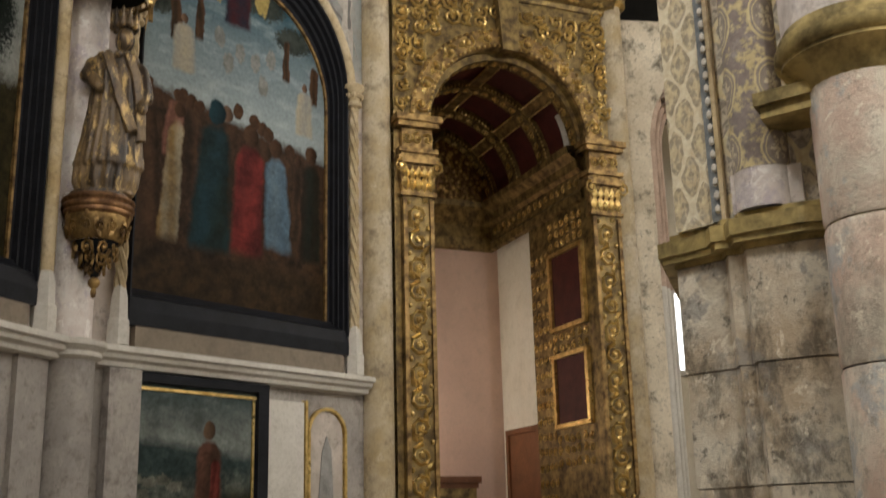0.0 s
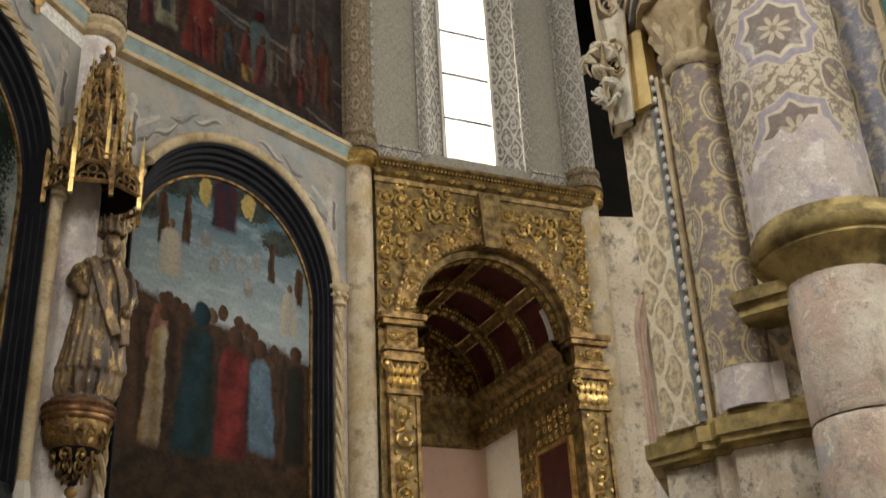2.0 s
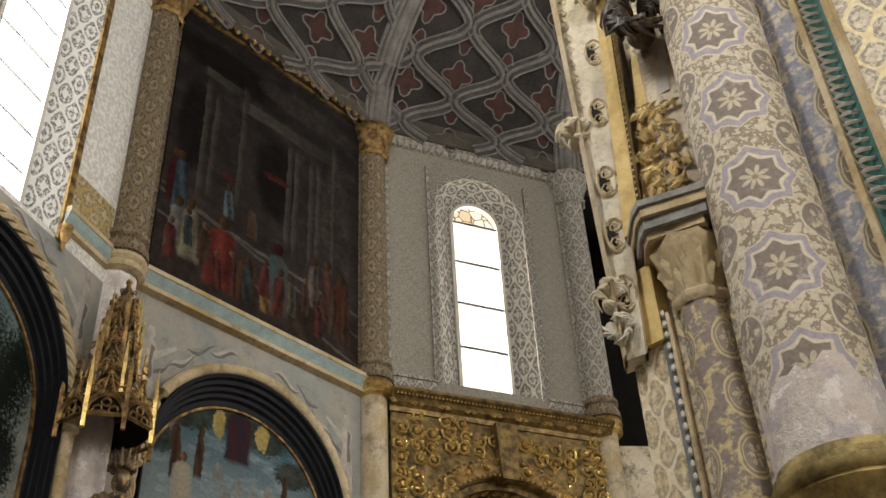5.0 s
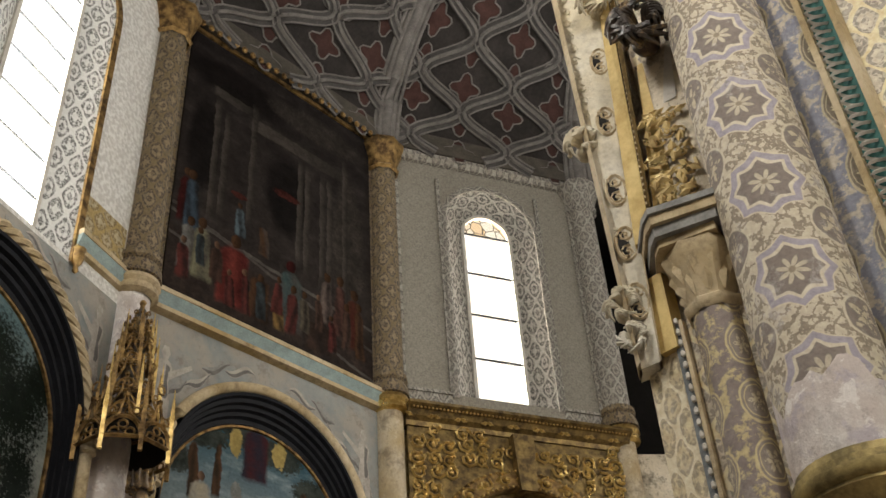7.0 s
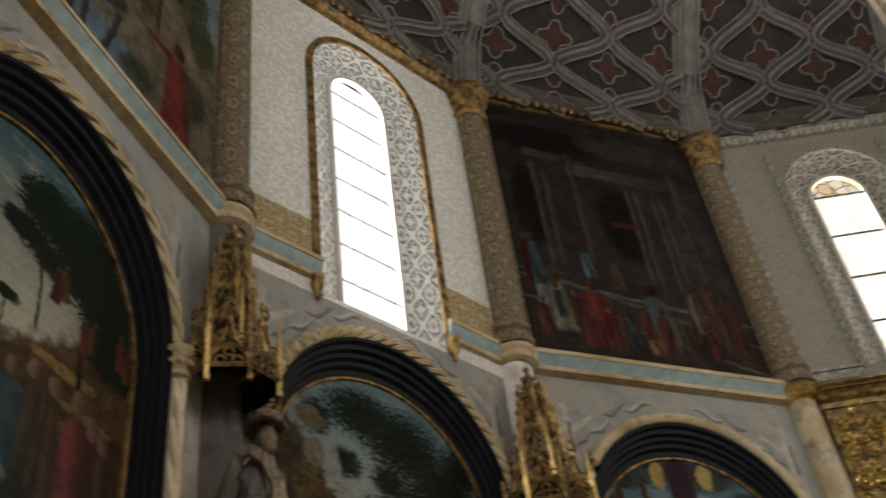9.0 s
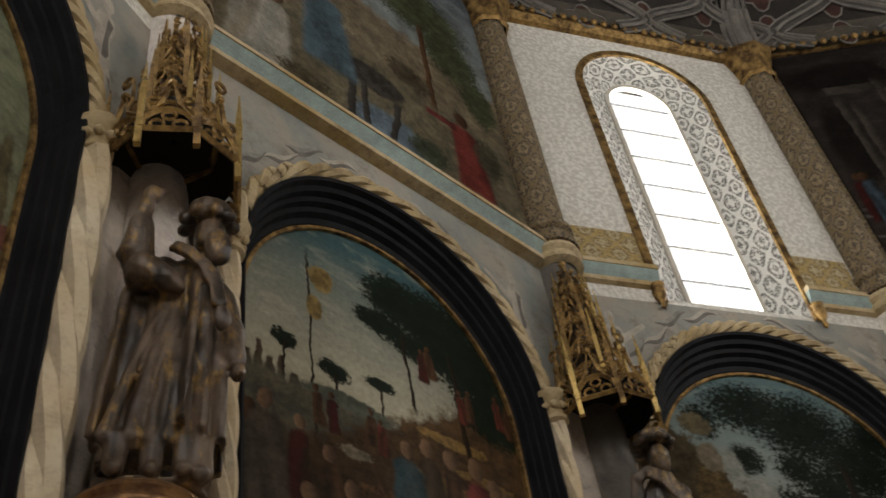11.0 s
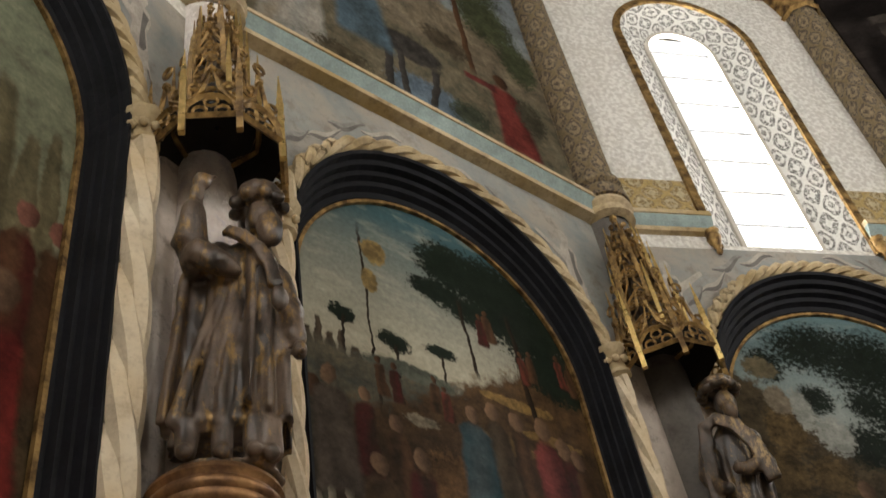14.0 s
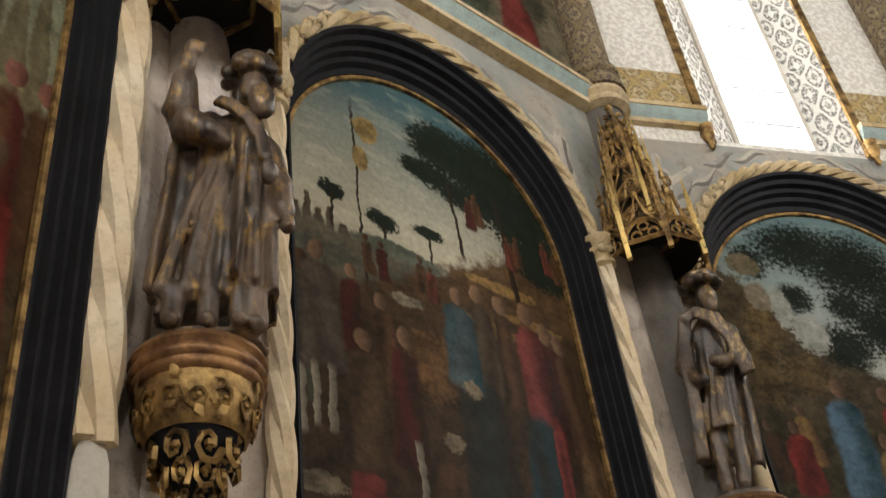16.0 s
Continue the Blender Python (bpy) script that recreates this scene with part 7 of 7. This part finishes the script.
# dark trees and rocks
P = Art("grove_oil_painting", horizon=5.9)
P.sky((0.38, 0.39, 0.35), (0.13, 0.20, 0.21), 5.4, 6.9)
P.ground((0.10, 0.075, 0.04), (0.03, 0.022, 0.012), 6.1, -0.9, 1.2, 0.6)
P.ground((0.07, 0.06, 0.025), UMBER, 5.15, 0.0, 0, 0.4)
for x, z, rx, rz in ((0.95, 5.9, 0.2, 0.25), (1.15, 5.5, 0.2, 0.2), (0.8, 5.5, 0.2, 0.3)):
    P.blob(x, z, rx, rz, (0.15, 0.10, 0.04), 1.6, 2.0, 0.3)
for x, z, rx, rz in ((1.5, 6.72, 0.48, 0.3), (1.95, 6.55, 0.55, 0.42), (1.0, 6.55, 0.2, 0.2), (2.35, 6.2, 0.5, 0.45), (1.3, 6.2, 0.2, 0.16), (1.6, 5.75, 0.3, 0.25), (2.0, 5.95, 0.35, 0.3), (2.6, 6.5, 0.3, 0.3), (1.75, 6.15, 0.24, 0.2), (2.2, 5.7, 0.34, 0.3), (2.55, 5.6, 0.24, 0.45)):
    P.blob(x, z, rx, rz, GREEN, 1.7, 1.6, 0.5)
P.blob(1.33, 5.85, 0.16, 0.2, (0.36, 0.37, 0.33), 1.4, 2.5, 0.6), P.blob(1.15, 6.1, 0.1, 0.22, (0.33, 0.34, 0.30), 1.2, 2.5, 0.6)
P.blob(0.98, 6.2, 0.11, 0.16, (0.24, 0.20, 0.14), 0.9, 2.5, 0.5), P.blob(0.95, 6.52, 0.16, 0.12, (0.17, 0.14, 0.08), 1.2, 2.5, 0.5)
P.bar(2.18, 4.8, 1.5, 0.06, UMBER)
for x, z, h, w, m, f, t in ((0.70, 4.6, 0.5, 0.2, BROWN, UMBER, TAN), (0.98, 4.72, 0.5, 0.2, OCHRE, BROWN, TAN), (0.87, 4.5, 0.6, 0.28, RED, DEEP_RED, TAN), (1.3, 4.45, 1.0, 0.42, BLUE, TEAL, TAN),
                            (1.75, 4.4, 1.0, 0.34, RED, UMBER, TAN), (1.55, 4.2, 0.8, 0.3, OCHRE, BROWN, TAN), (2.2, 4.2, 1.0, 0.4, TEAL, UMBER, BROWN), (1.1, 3.8, 0.7, 0.3, BROWN, UMBER, TAN), (1.8, 3.7, 0.8, 0.3, DEEP_RED, UMBER, TAN)):
    P.robe(x, z, h, w, m, f, t)
P.put(ALTAR[1], 0.72)

# crowded landscape under a pale sky
def crowd_painting(zone, slot):
    random.seed(21)
    P = Art("crowd_oil_painting", horizon=5.7, zone=zone)
    P.sky((0.36, 0.33, 0.25), (0.045, 0.09, 0.10), 5.6, 6.9)
    for x, w, h in ((0.72, 0.12, 0.3), (0.80, 0.08, 0.42), (0.88, 0.1, 0.3), (0.96, 0.07, 0.36), (1.06, 0.14, 0.26)):
        P.robe(x, 5.4, h, w, (0.08, 0.06, 0.04), UMBER, None, 0.0, 0.4)
    P.ground((0.12, 0.10, 0.065), (0.05, 0.055, 0.045), 5.62, 0.0, 0, 0.25)
    P.ground((0.105, 0.06, 0.025), (0.03, 0.018, 0.010), 5.72, 0.55, 1.95, 0.5)
    P.ground((0.10, 0.055, 0.025), UMBER, 5.0, 0.0, 0, 0.5)
    P.blob(2.3, 5.62, 0.34, 0.05, OCHRE, 0.8, 3.0), P.blob(2.55, 5.4, 0.3, 0.05, OCHRE, 0.8, 3.0), P.blob(2.1, 5.25, 0.3, 0.07, OCHRE, 1.0, 3.0)
    for x, z, rx, rz in ((1.95, 6.66, 0.34, 0.26), (2.3, 6.6, 0.5, 0.34), (2.6, 6.36, 0.5, 0.36), (1.78, 6.38, 0.26, 0.12), (2.2, 6.3, 0.46, 0.16), (2.75, 6.0, 0.4, 0.25), (1.35, 5.76, 0.13, 0.09), (0.98, 5.84, 0.11, 0.08), (1.72, 5.82, 0.14, 0.06), (2.75, 6.1, 0.2, 0.14)):
        P.blob(x, z, rx, rz, GREEN, 1.5, 2.6, 0.6)
    P.bar(1.98, 5.7, 0.7, 0.035, UMBER, -0.08), P.bar(2.42, 5.35, 1.1, 0.05, UMBER, -0.05)
    P.bar(1.185, 5.15, 1.6, 0.02, UMBER)
    for x, z in ((1.35, 5.45), (0.98, 5.55), (1.72, 5.5)):
        P.bar(x, z, 0.3, 0.025, UMBER)
    P.blob(1.28, 6.5, 0.10, 0.13, (0.27, 0.19, 0.075), 0.9, 3.0, 0.4), P.blob(1.22, 6.22, 0.07, 0.1, (0.27, 0.19, 0.075), 1.0, 3.0, 0.4)
    P.ground((0.055, 0.032, 0.016), UMBER, 5.3, 0.12, 1.4, 0.5, 3.0)
    P.blob(1.45, 5.56, 0.4, 0.07, (0.10, 0.11, 0.085), 1.0, 2.5, 0.5), P.blob(1.47, 5.22, 0.14, 0.05, (0.24, 0.20, 0.14), 1.2, 2.0, 0.4), P.blob(1.62, 4.82, 0.24, 0.26, (0.14, 0.075, 0.03), 1.0, 2.0, 0.4)
    P.bar(2.42, 5.35, 1.1, 0.035, UMBER, -0.05)
    for x, z in ((2.12, 6.02), (2.2, 6.08), (2.45, 5.82), (2.52, 5.86), (2.82, 5.92), (2.9, 5.88), (1.22, 5.3), (1.32, 5.28), (1.6, 5.3), (1.7, 5.26)):
        P.robe(x, z, 0.3, 0.11, random.choice((DEEP_RED, BROWN, (0.12, 0.03, 0.02))), UMBER, BROWN)
    SKIN = (0.20, 0.12, 0.07)
    for x, z, h, w, m, f, t in ((0.70, 4.3, 1.0, 0.28, UMBER, (0.05, 0.05, 0.035), BROWN), (1.05, 4.7, 0.62, 0.22, DEEP_RED, UMBER, SKIN), (0.87, 4.55, 0.86, 0.36, (0.085, 0.066, 0.05), (0.035, 0.026, 0.02), SKIN), (1.27, 4.5, 0.7, 0.22, UMBER, BROWN, TAN),
                                (2.09, 4.7, 0.85, 0.26, (0.07, 0.05, 0.03), UMBER, SKIN), (2.26, 4.7, 0.84, 0.26, UMBER, BROWN, SKIN), (2.62, 4.5, 0.95, 0.3, DEEP_RED, UMBER, SKIN), (2.8, 4.5, 0.9, 0.26, BROWN, UMBER, TAN), (2.46, 4.5, 1.06, 0.3, (0.2, 0.045, 0.04), DEEP_RED, SKIN),
                                (1.16, 4.05, 0.85, 0.34, (0.10, 0.06, 0.03), UMBER, SKIN), (1.39, 4.1, 0.92, 0.32, DEEP_RED, UMBER, SKIN), (1.97, 3.64, 1.45, 0.56, (0.018, 0.024, 0.022), UMBER, None), (1.86, 4.72, 0.74, 0.34, (0.06, 0.08, 0.085), TEAL, SKIN),
                                (2.36, 3.64, 1.3, 0.42, TEAL, UMBER, None), (2.56, 3.9, 1.0, 0.14, (0.18, 0.03, 0.025), DEEP_RED, None), (2.84, 3.8, 0.95, 0.3, (0.13, 0.075, 0.035), UMBER, None), (1.08, 3.64, 0.5, 0.34, (0.17, 0.035, 0.03), DEEP_RED, None), (1.6, 3.64, 0.7, 0.4, UMBER, BROWN, None)):
        P.robe(x, z, h, w, m, f, t)
    for x, z in ((0.81, 4.2), (0.91, 4.2), (0.72, 4.15), (1.45, 3.9)):
        P.bar(x, z, 0.42, 0.055, (0.23, 0.20, 0.15))
    for x, z, rx in ((0.78, 3.92, 0.2), (1.0, 3.76, 0.14), (1.9, 4.75, 0.08), (1.7, 4.35, 0.09)):
        P.blob(x, z, rx, 0.06, (0.19, 0.15, 0.10), 1.3, 2.0, 0.4)
    P.put(ALTAR[2], 0.95, slot)


# the upper and the lower strip of one canvas, each with the forms that reach into it
SEAM = 5.56
_cv = next(o for o in ALTAR[2].children if o.name.startswith("canvas"))
_arc = [p for p in arch_path(ARCH[2], 1.16, 5.95, SEAM)]
_mb = MB().fan(_arc[::-1], 0.25).fan([(ARCH[2] - 1.16, 3.62), (ARCH[2] + 1.16, 3.62), (ARCH[2] + 1.16, SEAM), (ARCH[2] - 1.16, SEAM)], 0.25)
_cv.data = mesh_of("canvas", _mb, FRAME)
_cv.data.materials.append(FRAME)
_cv.data.polygons[1].material_index = 1
crowd_painting((SEAM, 99.0), 0)
crowd_painting((-9.0, SEAM), 1)

# pale walled town
P = Art("town_oil_painting")
P.sky((0.24, 0.24, 0.16), (0.16, 0.18, 0.12), 5.0, 6.9)
for x, w, h in ((1.75, 0.4, 1.1), (2.0, 0.32, 1.3), (2.2, 0.2, 1.0), (2.33, 0.16, 1.15), (1.4, 0.4, 0.8)):
    P.robe(x, 5.0, h, w, (0.17, 0.15, 0.085), (0.09, 0.075, 0.04), None, 0.0, 0.42)
P.ground((0.10, 0.07, 0.035), UMBER, 5.1, 0, 0, 0.5)
for x, z, h, w, m, f, t in ((2.4, 4.3, 1.1, 0.24, BROWN, UMBER, ROSE), (2.2, 4.3, 1.1, 0.28, BROWN, DEEP_RED, ROSE), (2.3, 3.35, 1.6, 0.36, RED, DEEP_RED, TAN), (1.95, 3.35, 1.75, 0.44, RED, DEEP_RED, TAN), (1.5, 3.35, 1.5, 0.5, GREEN, UMBER, TAN)):
    P.robe(x, z, h, w, m, f, t)
P.put(ALTAR[3], 0.95)

# columned hall above the first painting
P = Art("hall_wall_painting", 0.7)
P.sky((0.04, 0.032, 0.028), (0.022, 0.018, 0.017), 8.2, 12.1)
for x, z, rx, rz, c in ((1.0, 11.6, 0.9, 0.3, DIM), (2.3, 11.7, 0.9, 0.25, (0.05, 0.042, 0.036)), (1.85, 10.3, 0.35, 0.7, DIM), (2.85, 10.0, 0.3, 1.2, (0.06, 0.05, 0.042)), (0.6, 10.4, 0.25, 0.8, DIM)):
    P.blob(x, z, rx, rz, c, 0.6, 2.0, 0.6)
P.bar(2.05, 11.05, 0.22, 1.7, DIM_STONE, -0.9 * 0), P.bar(1.0, 11.25, 0.16, 0.7, DIM_STONE)
for x, z0, z1 in ((0.76, 9.3, 11.25), (0.9, 9.4, 11.1), (1.3, 9.5, 11.5), (2.05, 9.3, 11.0), (2.17, 9.2, 11.0), (2.42, 9.1, 11.0), (2.54, 9.1, 11.0), (2.8, 9.0, 11.5)):
    P.bar(x, z0, z1 - z0, 0.10, DIM_STONE)
P.blob(1.85, 10.3, 0.22, 0.06, (0.085, 0.024, 0.018), 1.2), P.blob(1.15, 9.9, 0.13, 0.05, (0.085, 0.024, 0.018), 1.2)
P.ground((0.055, 0.038, 0.03), (0.025, 0.02, 0.018), 9.0, -0.1, 1.2, 0.3)
P.band(9.25, -0.1, 0.055, (0.11, 0.10, 0.088)), P.band(9.0, -0.24, 0.05, (0.10, 0.09, 0.08)), P.band(9.4, -0.24, 0.05, (0.09, 0.08, 0.07))
for x, z, h, w, m, f, t in ((0.42, 9.1, 0.8, 0.2, DEEP_RED, DIM, BROWN), (0.55, 9.05, 0.85, 0.26, (0.06, 0.09, 0.12), DIM, BROWN), (0.5, 8.5, 0.75, 0.26, GREY, DIM_STONE, BROWN), (0.74, 8.46, 0.85, 0.34, (0.24, 0.23, 0.14), DIM_STONE, BROWN), (1.12, 8.3, 1.0, 0.5, (0.19, 0.04, 0.03), DEEP_RED, BROWN),
                            (1.5, 8.3, 0.7, 0.4, BROWN, DIM, None), (1.98, 8.35, 1.0, 0.4, (0.06, 0.10, 0.10), DIM_STONE, DEEP_RED), (1.8, 8.3, 0.5, 0.2, OCHRE, DIM, None), (2.5, 8.7, 0.75, 0.26, (0.17, 0.13, 0.11), DIM, BROWN), (2.72, 8.6, 0.9, 0.28, (0.13, 0.06, 0.045), DIM, BROWN),
                            (2.9, 8.5, 0.9, 0.28, BROWN, DEEP_RED, BROWN), (3.04, 8.4, 0.85, 0.2, BROWN, DIM, BROWN), (2.4, 8.25, 0.5, 0.5, (0.05, 0.03, 0.022), DIM, None), (1.2, 9.3, 0.5, 0.2, STEEL, DIM, BROWN), (1.55, 9.2, 0.5, 0.2, BROWN, DIM_STONE, None)):
    P.robe(x, z, h, w, m, f, t)
for i in range(12):
    x = 0.5 + 0.21 * i
    P.robe(x, 8.35 + random.uniform(0, 0.35) - 0.05 * x, random.uniform(0.4, 0.7), random.uniform(0.14, 0.24), random.choice(((0.13, 0.035, 0.028), (0.05, 0.065, 0.07), (0.12, 0.10, 0.07), (0.09, 0.05, 0.035))), DIM, random.choice((BROWN, TAN)))
P.put(UPPER_PIC[0], 0.85)

# river landscape above the third painting
P = Art("river_wall_painting", 0.75)
P.sky((0.19, 0.21, 0.21), (0.10, 0.12, 0.14), 10.0, 12.1)
P.ground((0.20, 0.16, 0.105), (0.10, 0.085, 0.06), 10.4, -0.1, 1.2, 0.5)
P.ground((0.17, 0.14, 0.09), (0.085, 0.08, 0.055), 9.4, 0, 0, 0.5)
for x, z, rx, rz in ((2.55, 10.95, 0.75, 0.5), (2.95, 10.4, 0.4, 0.45), (3.25, 9.9, 0.25, 0.4), (0.9, 11.0, 0.5, 0.4)):
    P.blob(x, z, rx, rz, (0.065, 0.075, 0.038), 1.8, 3.0, 0.5)
P.bar(2.58, 9.2, 1.5, 0.08, BROWN)
P.blob(2.0, 8.45, 0.5, 0.25, (0.12, 0.16, 0.20), 1.0, 2.5, 0.7), P.blob(1.2, 9.6, 0.5, 0.2, (0.24, 0.2, 0.14), 1.4, 2.0)
P.blob(1.85, 9.05, 0.36, 0.2, (0.05, 0.045, 0.04), 0.6, 3.0)
for x, w, k in ((1.58, 0.09, 0.1), (1.72, 0.08, 0.0), (2.05, 0.09, 0.2)):
    P.bar(x, 8.3, 0.65, w, (0.05, 0.045, 0.04), k)
for x, z, h, w, m, f, t in ((0.5, 8.3, 1.2, 0.34, (0.22, 0.18, 0.13), GREY, TAN), (0.78, 8.25, 1.15, 0.5, (0.36, 0.33, 0.28), GREY, TAN), (1.38, 8.75, 1.35, 0.7, (0.085, 0.13, 0.165), (0.04, 0.055, 0.06), (0.2, 0.15, 0.1)), (2.95, 8.3, 1.15, 0.55, (0.17, 0.035, 0.028), DEEP_RED, BROWN)):
    P.robe(x, z, h, w, m, f, t)
P.bar(2.65, 9.12, 0.1, 0.4, (0.15, 0.035, 0.03))
for x, z, rx, rz, c in ((0.4, 9.8, 0.3, 0.25, (0.06, 0.07, 0.04)), (2.3, 9.5, 0.3, 0.2, (0.07, 0.055, 0.035)), (1.1, 8.4, 0.3, 0.15, (0.08, 0.065, 0.04)), (2.4, 8.5, 0.25, 0.2, (0.06, 0.07, 0.045)), (3.2, 9.0, 0.2, 0.3, (0.06, 0.055, 0.035))):
    P.blob(x, z, rx, rz, c, 1.8, 2.0, 0.5)
P.put(UPPER_PIC[2], 1.05)


# small sea piece below the ledge
P = Art("sea_panel_painting", 0.4)
P.sky((0.20, 0.22, 0.20), (0.05, 0.075, 0.075), 2.35, 2.8)
P.ground((0.05, 0.075, 0.07), (0.02, 0.03, 0.03), 2.36, -0.1, 1.2, 0.12)
P.ground((0.16, 0.17, 0.14), (0.03, 0.04, 0.035), 2.12, 0.1, 1.2, 0.25, 5.0)
P.ground((0.06, 0.06, 0.035), (0.012, 0.014, 0.010), 1.92, 0.15, 1.2, 0.2)
for x, z in ((0.62, 2.02), (0.76, 2.0), (0.9, 2.03), (1.02, 1.98), (0.7, 1.9)):
    P.blob(x, z, 0.09, 0.05, (0.20, 0.20, 0.16), 1.2, 3.0)
P.robe(1.36, 1.62, 0.9, 0.34, (0.13, 0.06, 0.04), (0.05, 0.03, 0.02), (0.16, 0.10, 0.06), 0.0)
P.robe(1.42, 1.62, 0.7, 0.14, (0.17, 0.04, 0.03), DEEP_RED, None, 0.02)
P.put(low, 1.0)


class Painter:
    """Lays hair-thin coloured shapes on plaster."""

    def __init__(s, canvas, y):
        s.c, s.y = canvas, y

    def shape(s, pts, m, d=0.0002):
        s.y -= d
        area = sum(a[0] * b[1] - b[0] * a[1] for a, b in zip(pts, pts[1:] + pts[:1]))
        part("painted_shape", MB().fan(pts if area > 0 else pts[::-1], s.y), m, s.c)


# ---- grey-painted scrolls and standing forms on the fresco round the arches ----
def fresco_forms(k, sides):
    M, L = bay_pose(k)
    uc = ARCH[k]
    deco = thing("fresco_ornament", "faded grey painted ribbons and scrolls on the plaster", "fresco", M, group="fresco ornaments", mb=MB().box(uc - 0.02, uc + 0.02, WY - 0.004, WY, 7.6, 7.64), material=GREY_WASH)
    p = Painter(deco, WY - 0.002)
    for s in (-1, 1):
        for i in range(5):
            a = 0.28 + i * 0.2
            r = 1.52 + 0.05 * math.sin(i * 2.1)
            cx, cz = uc + s * r * math.sin(a), 6.12 + r * math.cos(a)
            if cz > 7.8 or cx < 0.25 or cx > L - 0.25:
                continue
            dx, dz = s * math.cos(a), -math.sin(a)
            n = 8
            up = [(cx + dx * (q / n - 0.5) * 0.38, cz + dz * (q / n - 0.5) * 0.38 + 0.035 * math.sin(q * 0.8 + i)) for q in range(n + 1)]
            wd = [0.012 + 0.05 * math.sin(math.pi * q / n) for q in range(n + 1)]
            p.shape([(a_, b_ + w) for (a_, b_), w in zip(up, wd)] + [(a_, b_ - w * 0.7) for (a_, b_), w in list(zip(up, wd))[::-1]], GREY_WASH if i % 2 else PALE_WASH)
            p.shape([(a_, b_ + w * 0.2) for (a_, b_), w in zip(up, wd)] + [(a_, b_ - w * 0.6) for (a_, b_), w in list(zip(up, wd))[::-1]], SHADE_WASH)
        if s in sides:
            x = uc + s * 1.32
            body = [(0.05, 0.0), (0.085, 0.12), (0.06, 0.28), (0.09, 0.42), (0.07, 0.5), (0.03, 0.53), (0.055, 0.6), (0.03, 0.68)]
            p.shape([(x + a_, 6.85 + b_) for a_, b_ in body] + [(x - a_ * 0.9, 6.85 + b_) for a_, b_ in body[::-1]], PALE_WASH)
            p.shape([(x + 0.02, 6.87), (x + 0.07, 7.0), (x + 0.045, 7.15), (x + 0.07, 7.3), (x + 0.02, 7.33), (x + 0.01, 7.05)], SHADE_WASH)
            for q in (-0.05, 0.06):
                p.shape([(x + q - 0.03, 6.6), (x + q + 0.03, 6.6), (x + q * 0.8 + 0.045, 6.95), (x + q * 0.8 - 0.045, 6.95)], PALE_WASH)
            p.shape([(x - s * 0.05, 7.25), (x - s * 0.3, 7.42), (x - s * 0.32, 7.38), (x - s * 0.05, 7.15)], PALE_WASH)


fresco_forms(0, (-1, 1))
fresco_forms(1, (-1, 1))
fresco_forms(2, (1,))
fresco_forms(3, (1,))

# ---- cresting knobs along the gilded wall tops, and small brackets under the bright window ----
for _k in (0, 1, 2):
    M, L = bay_pose(_k)
    mb = MB()
    for i in range(int(L / 0.13)):
        mb.ball((0.2 + i * 0.13, -0.03, 12.2), (0.045, 0.035, 0.05), 6, 4)
    thing("cresting", "row of small dull gilt knobs along the wall top", "cresting", M, kind="stuff", mb=mb, material=OLD_GOLD, smooth=True)
M, L = bay_pose(1)
for _s in (-1, 1):
    u = WIN[1][0] + _s * (WIN[1][3] + 0.06)
    b = thing("small_bracket", "small carved gilt bracket beside the window foot", "bracket", M, group="window brackets")
    part("body", MB().lathe([(0.01, 7.6), (0.03, 7.63), (0.02, 7.67), (0.05, 7.73), (0.065, 7.79), (0.055, 7.84), (0.07, 7.87), (0.02, 7.89)], 10, (u, 0.06, 0)), OLD_GOLD, b, smooth=True)
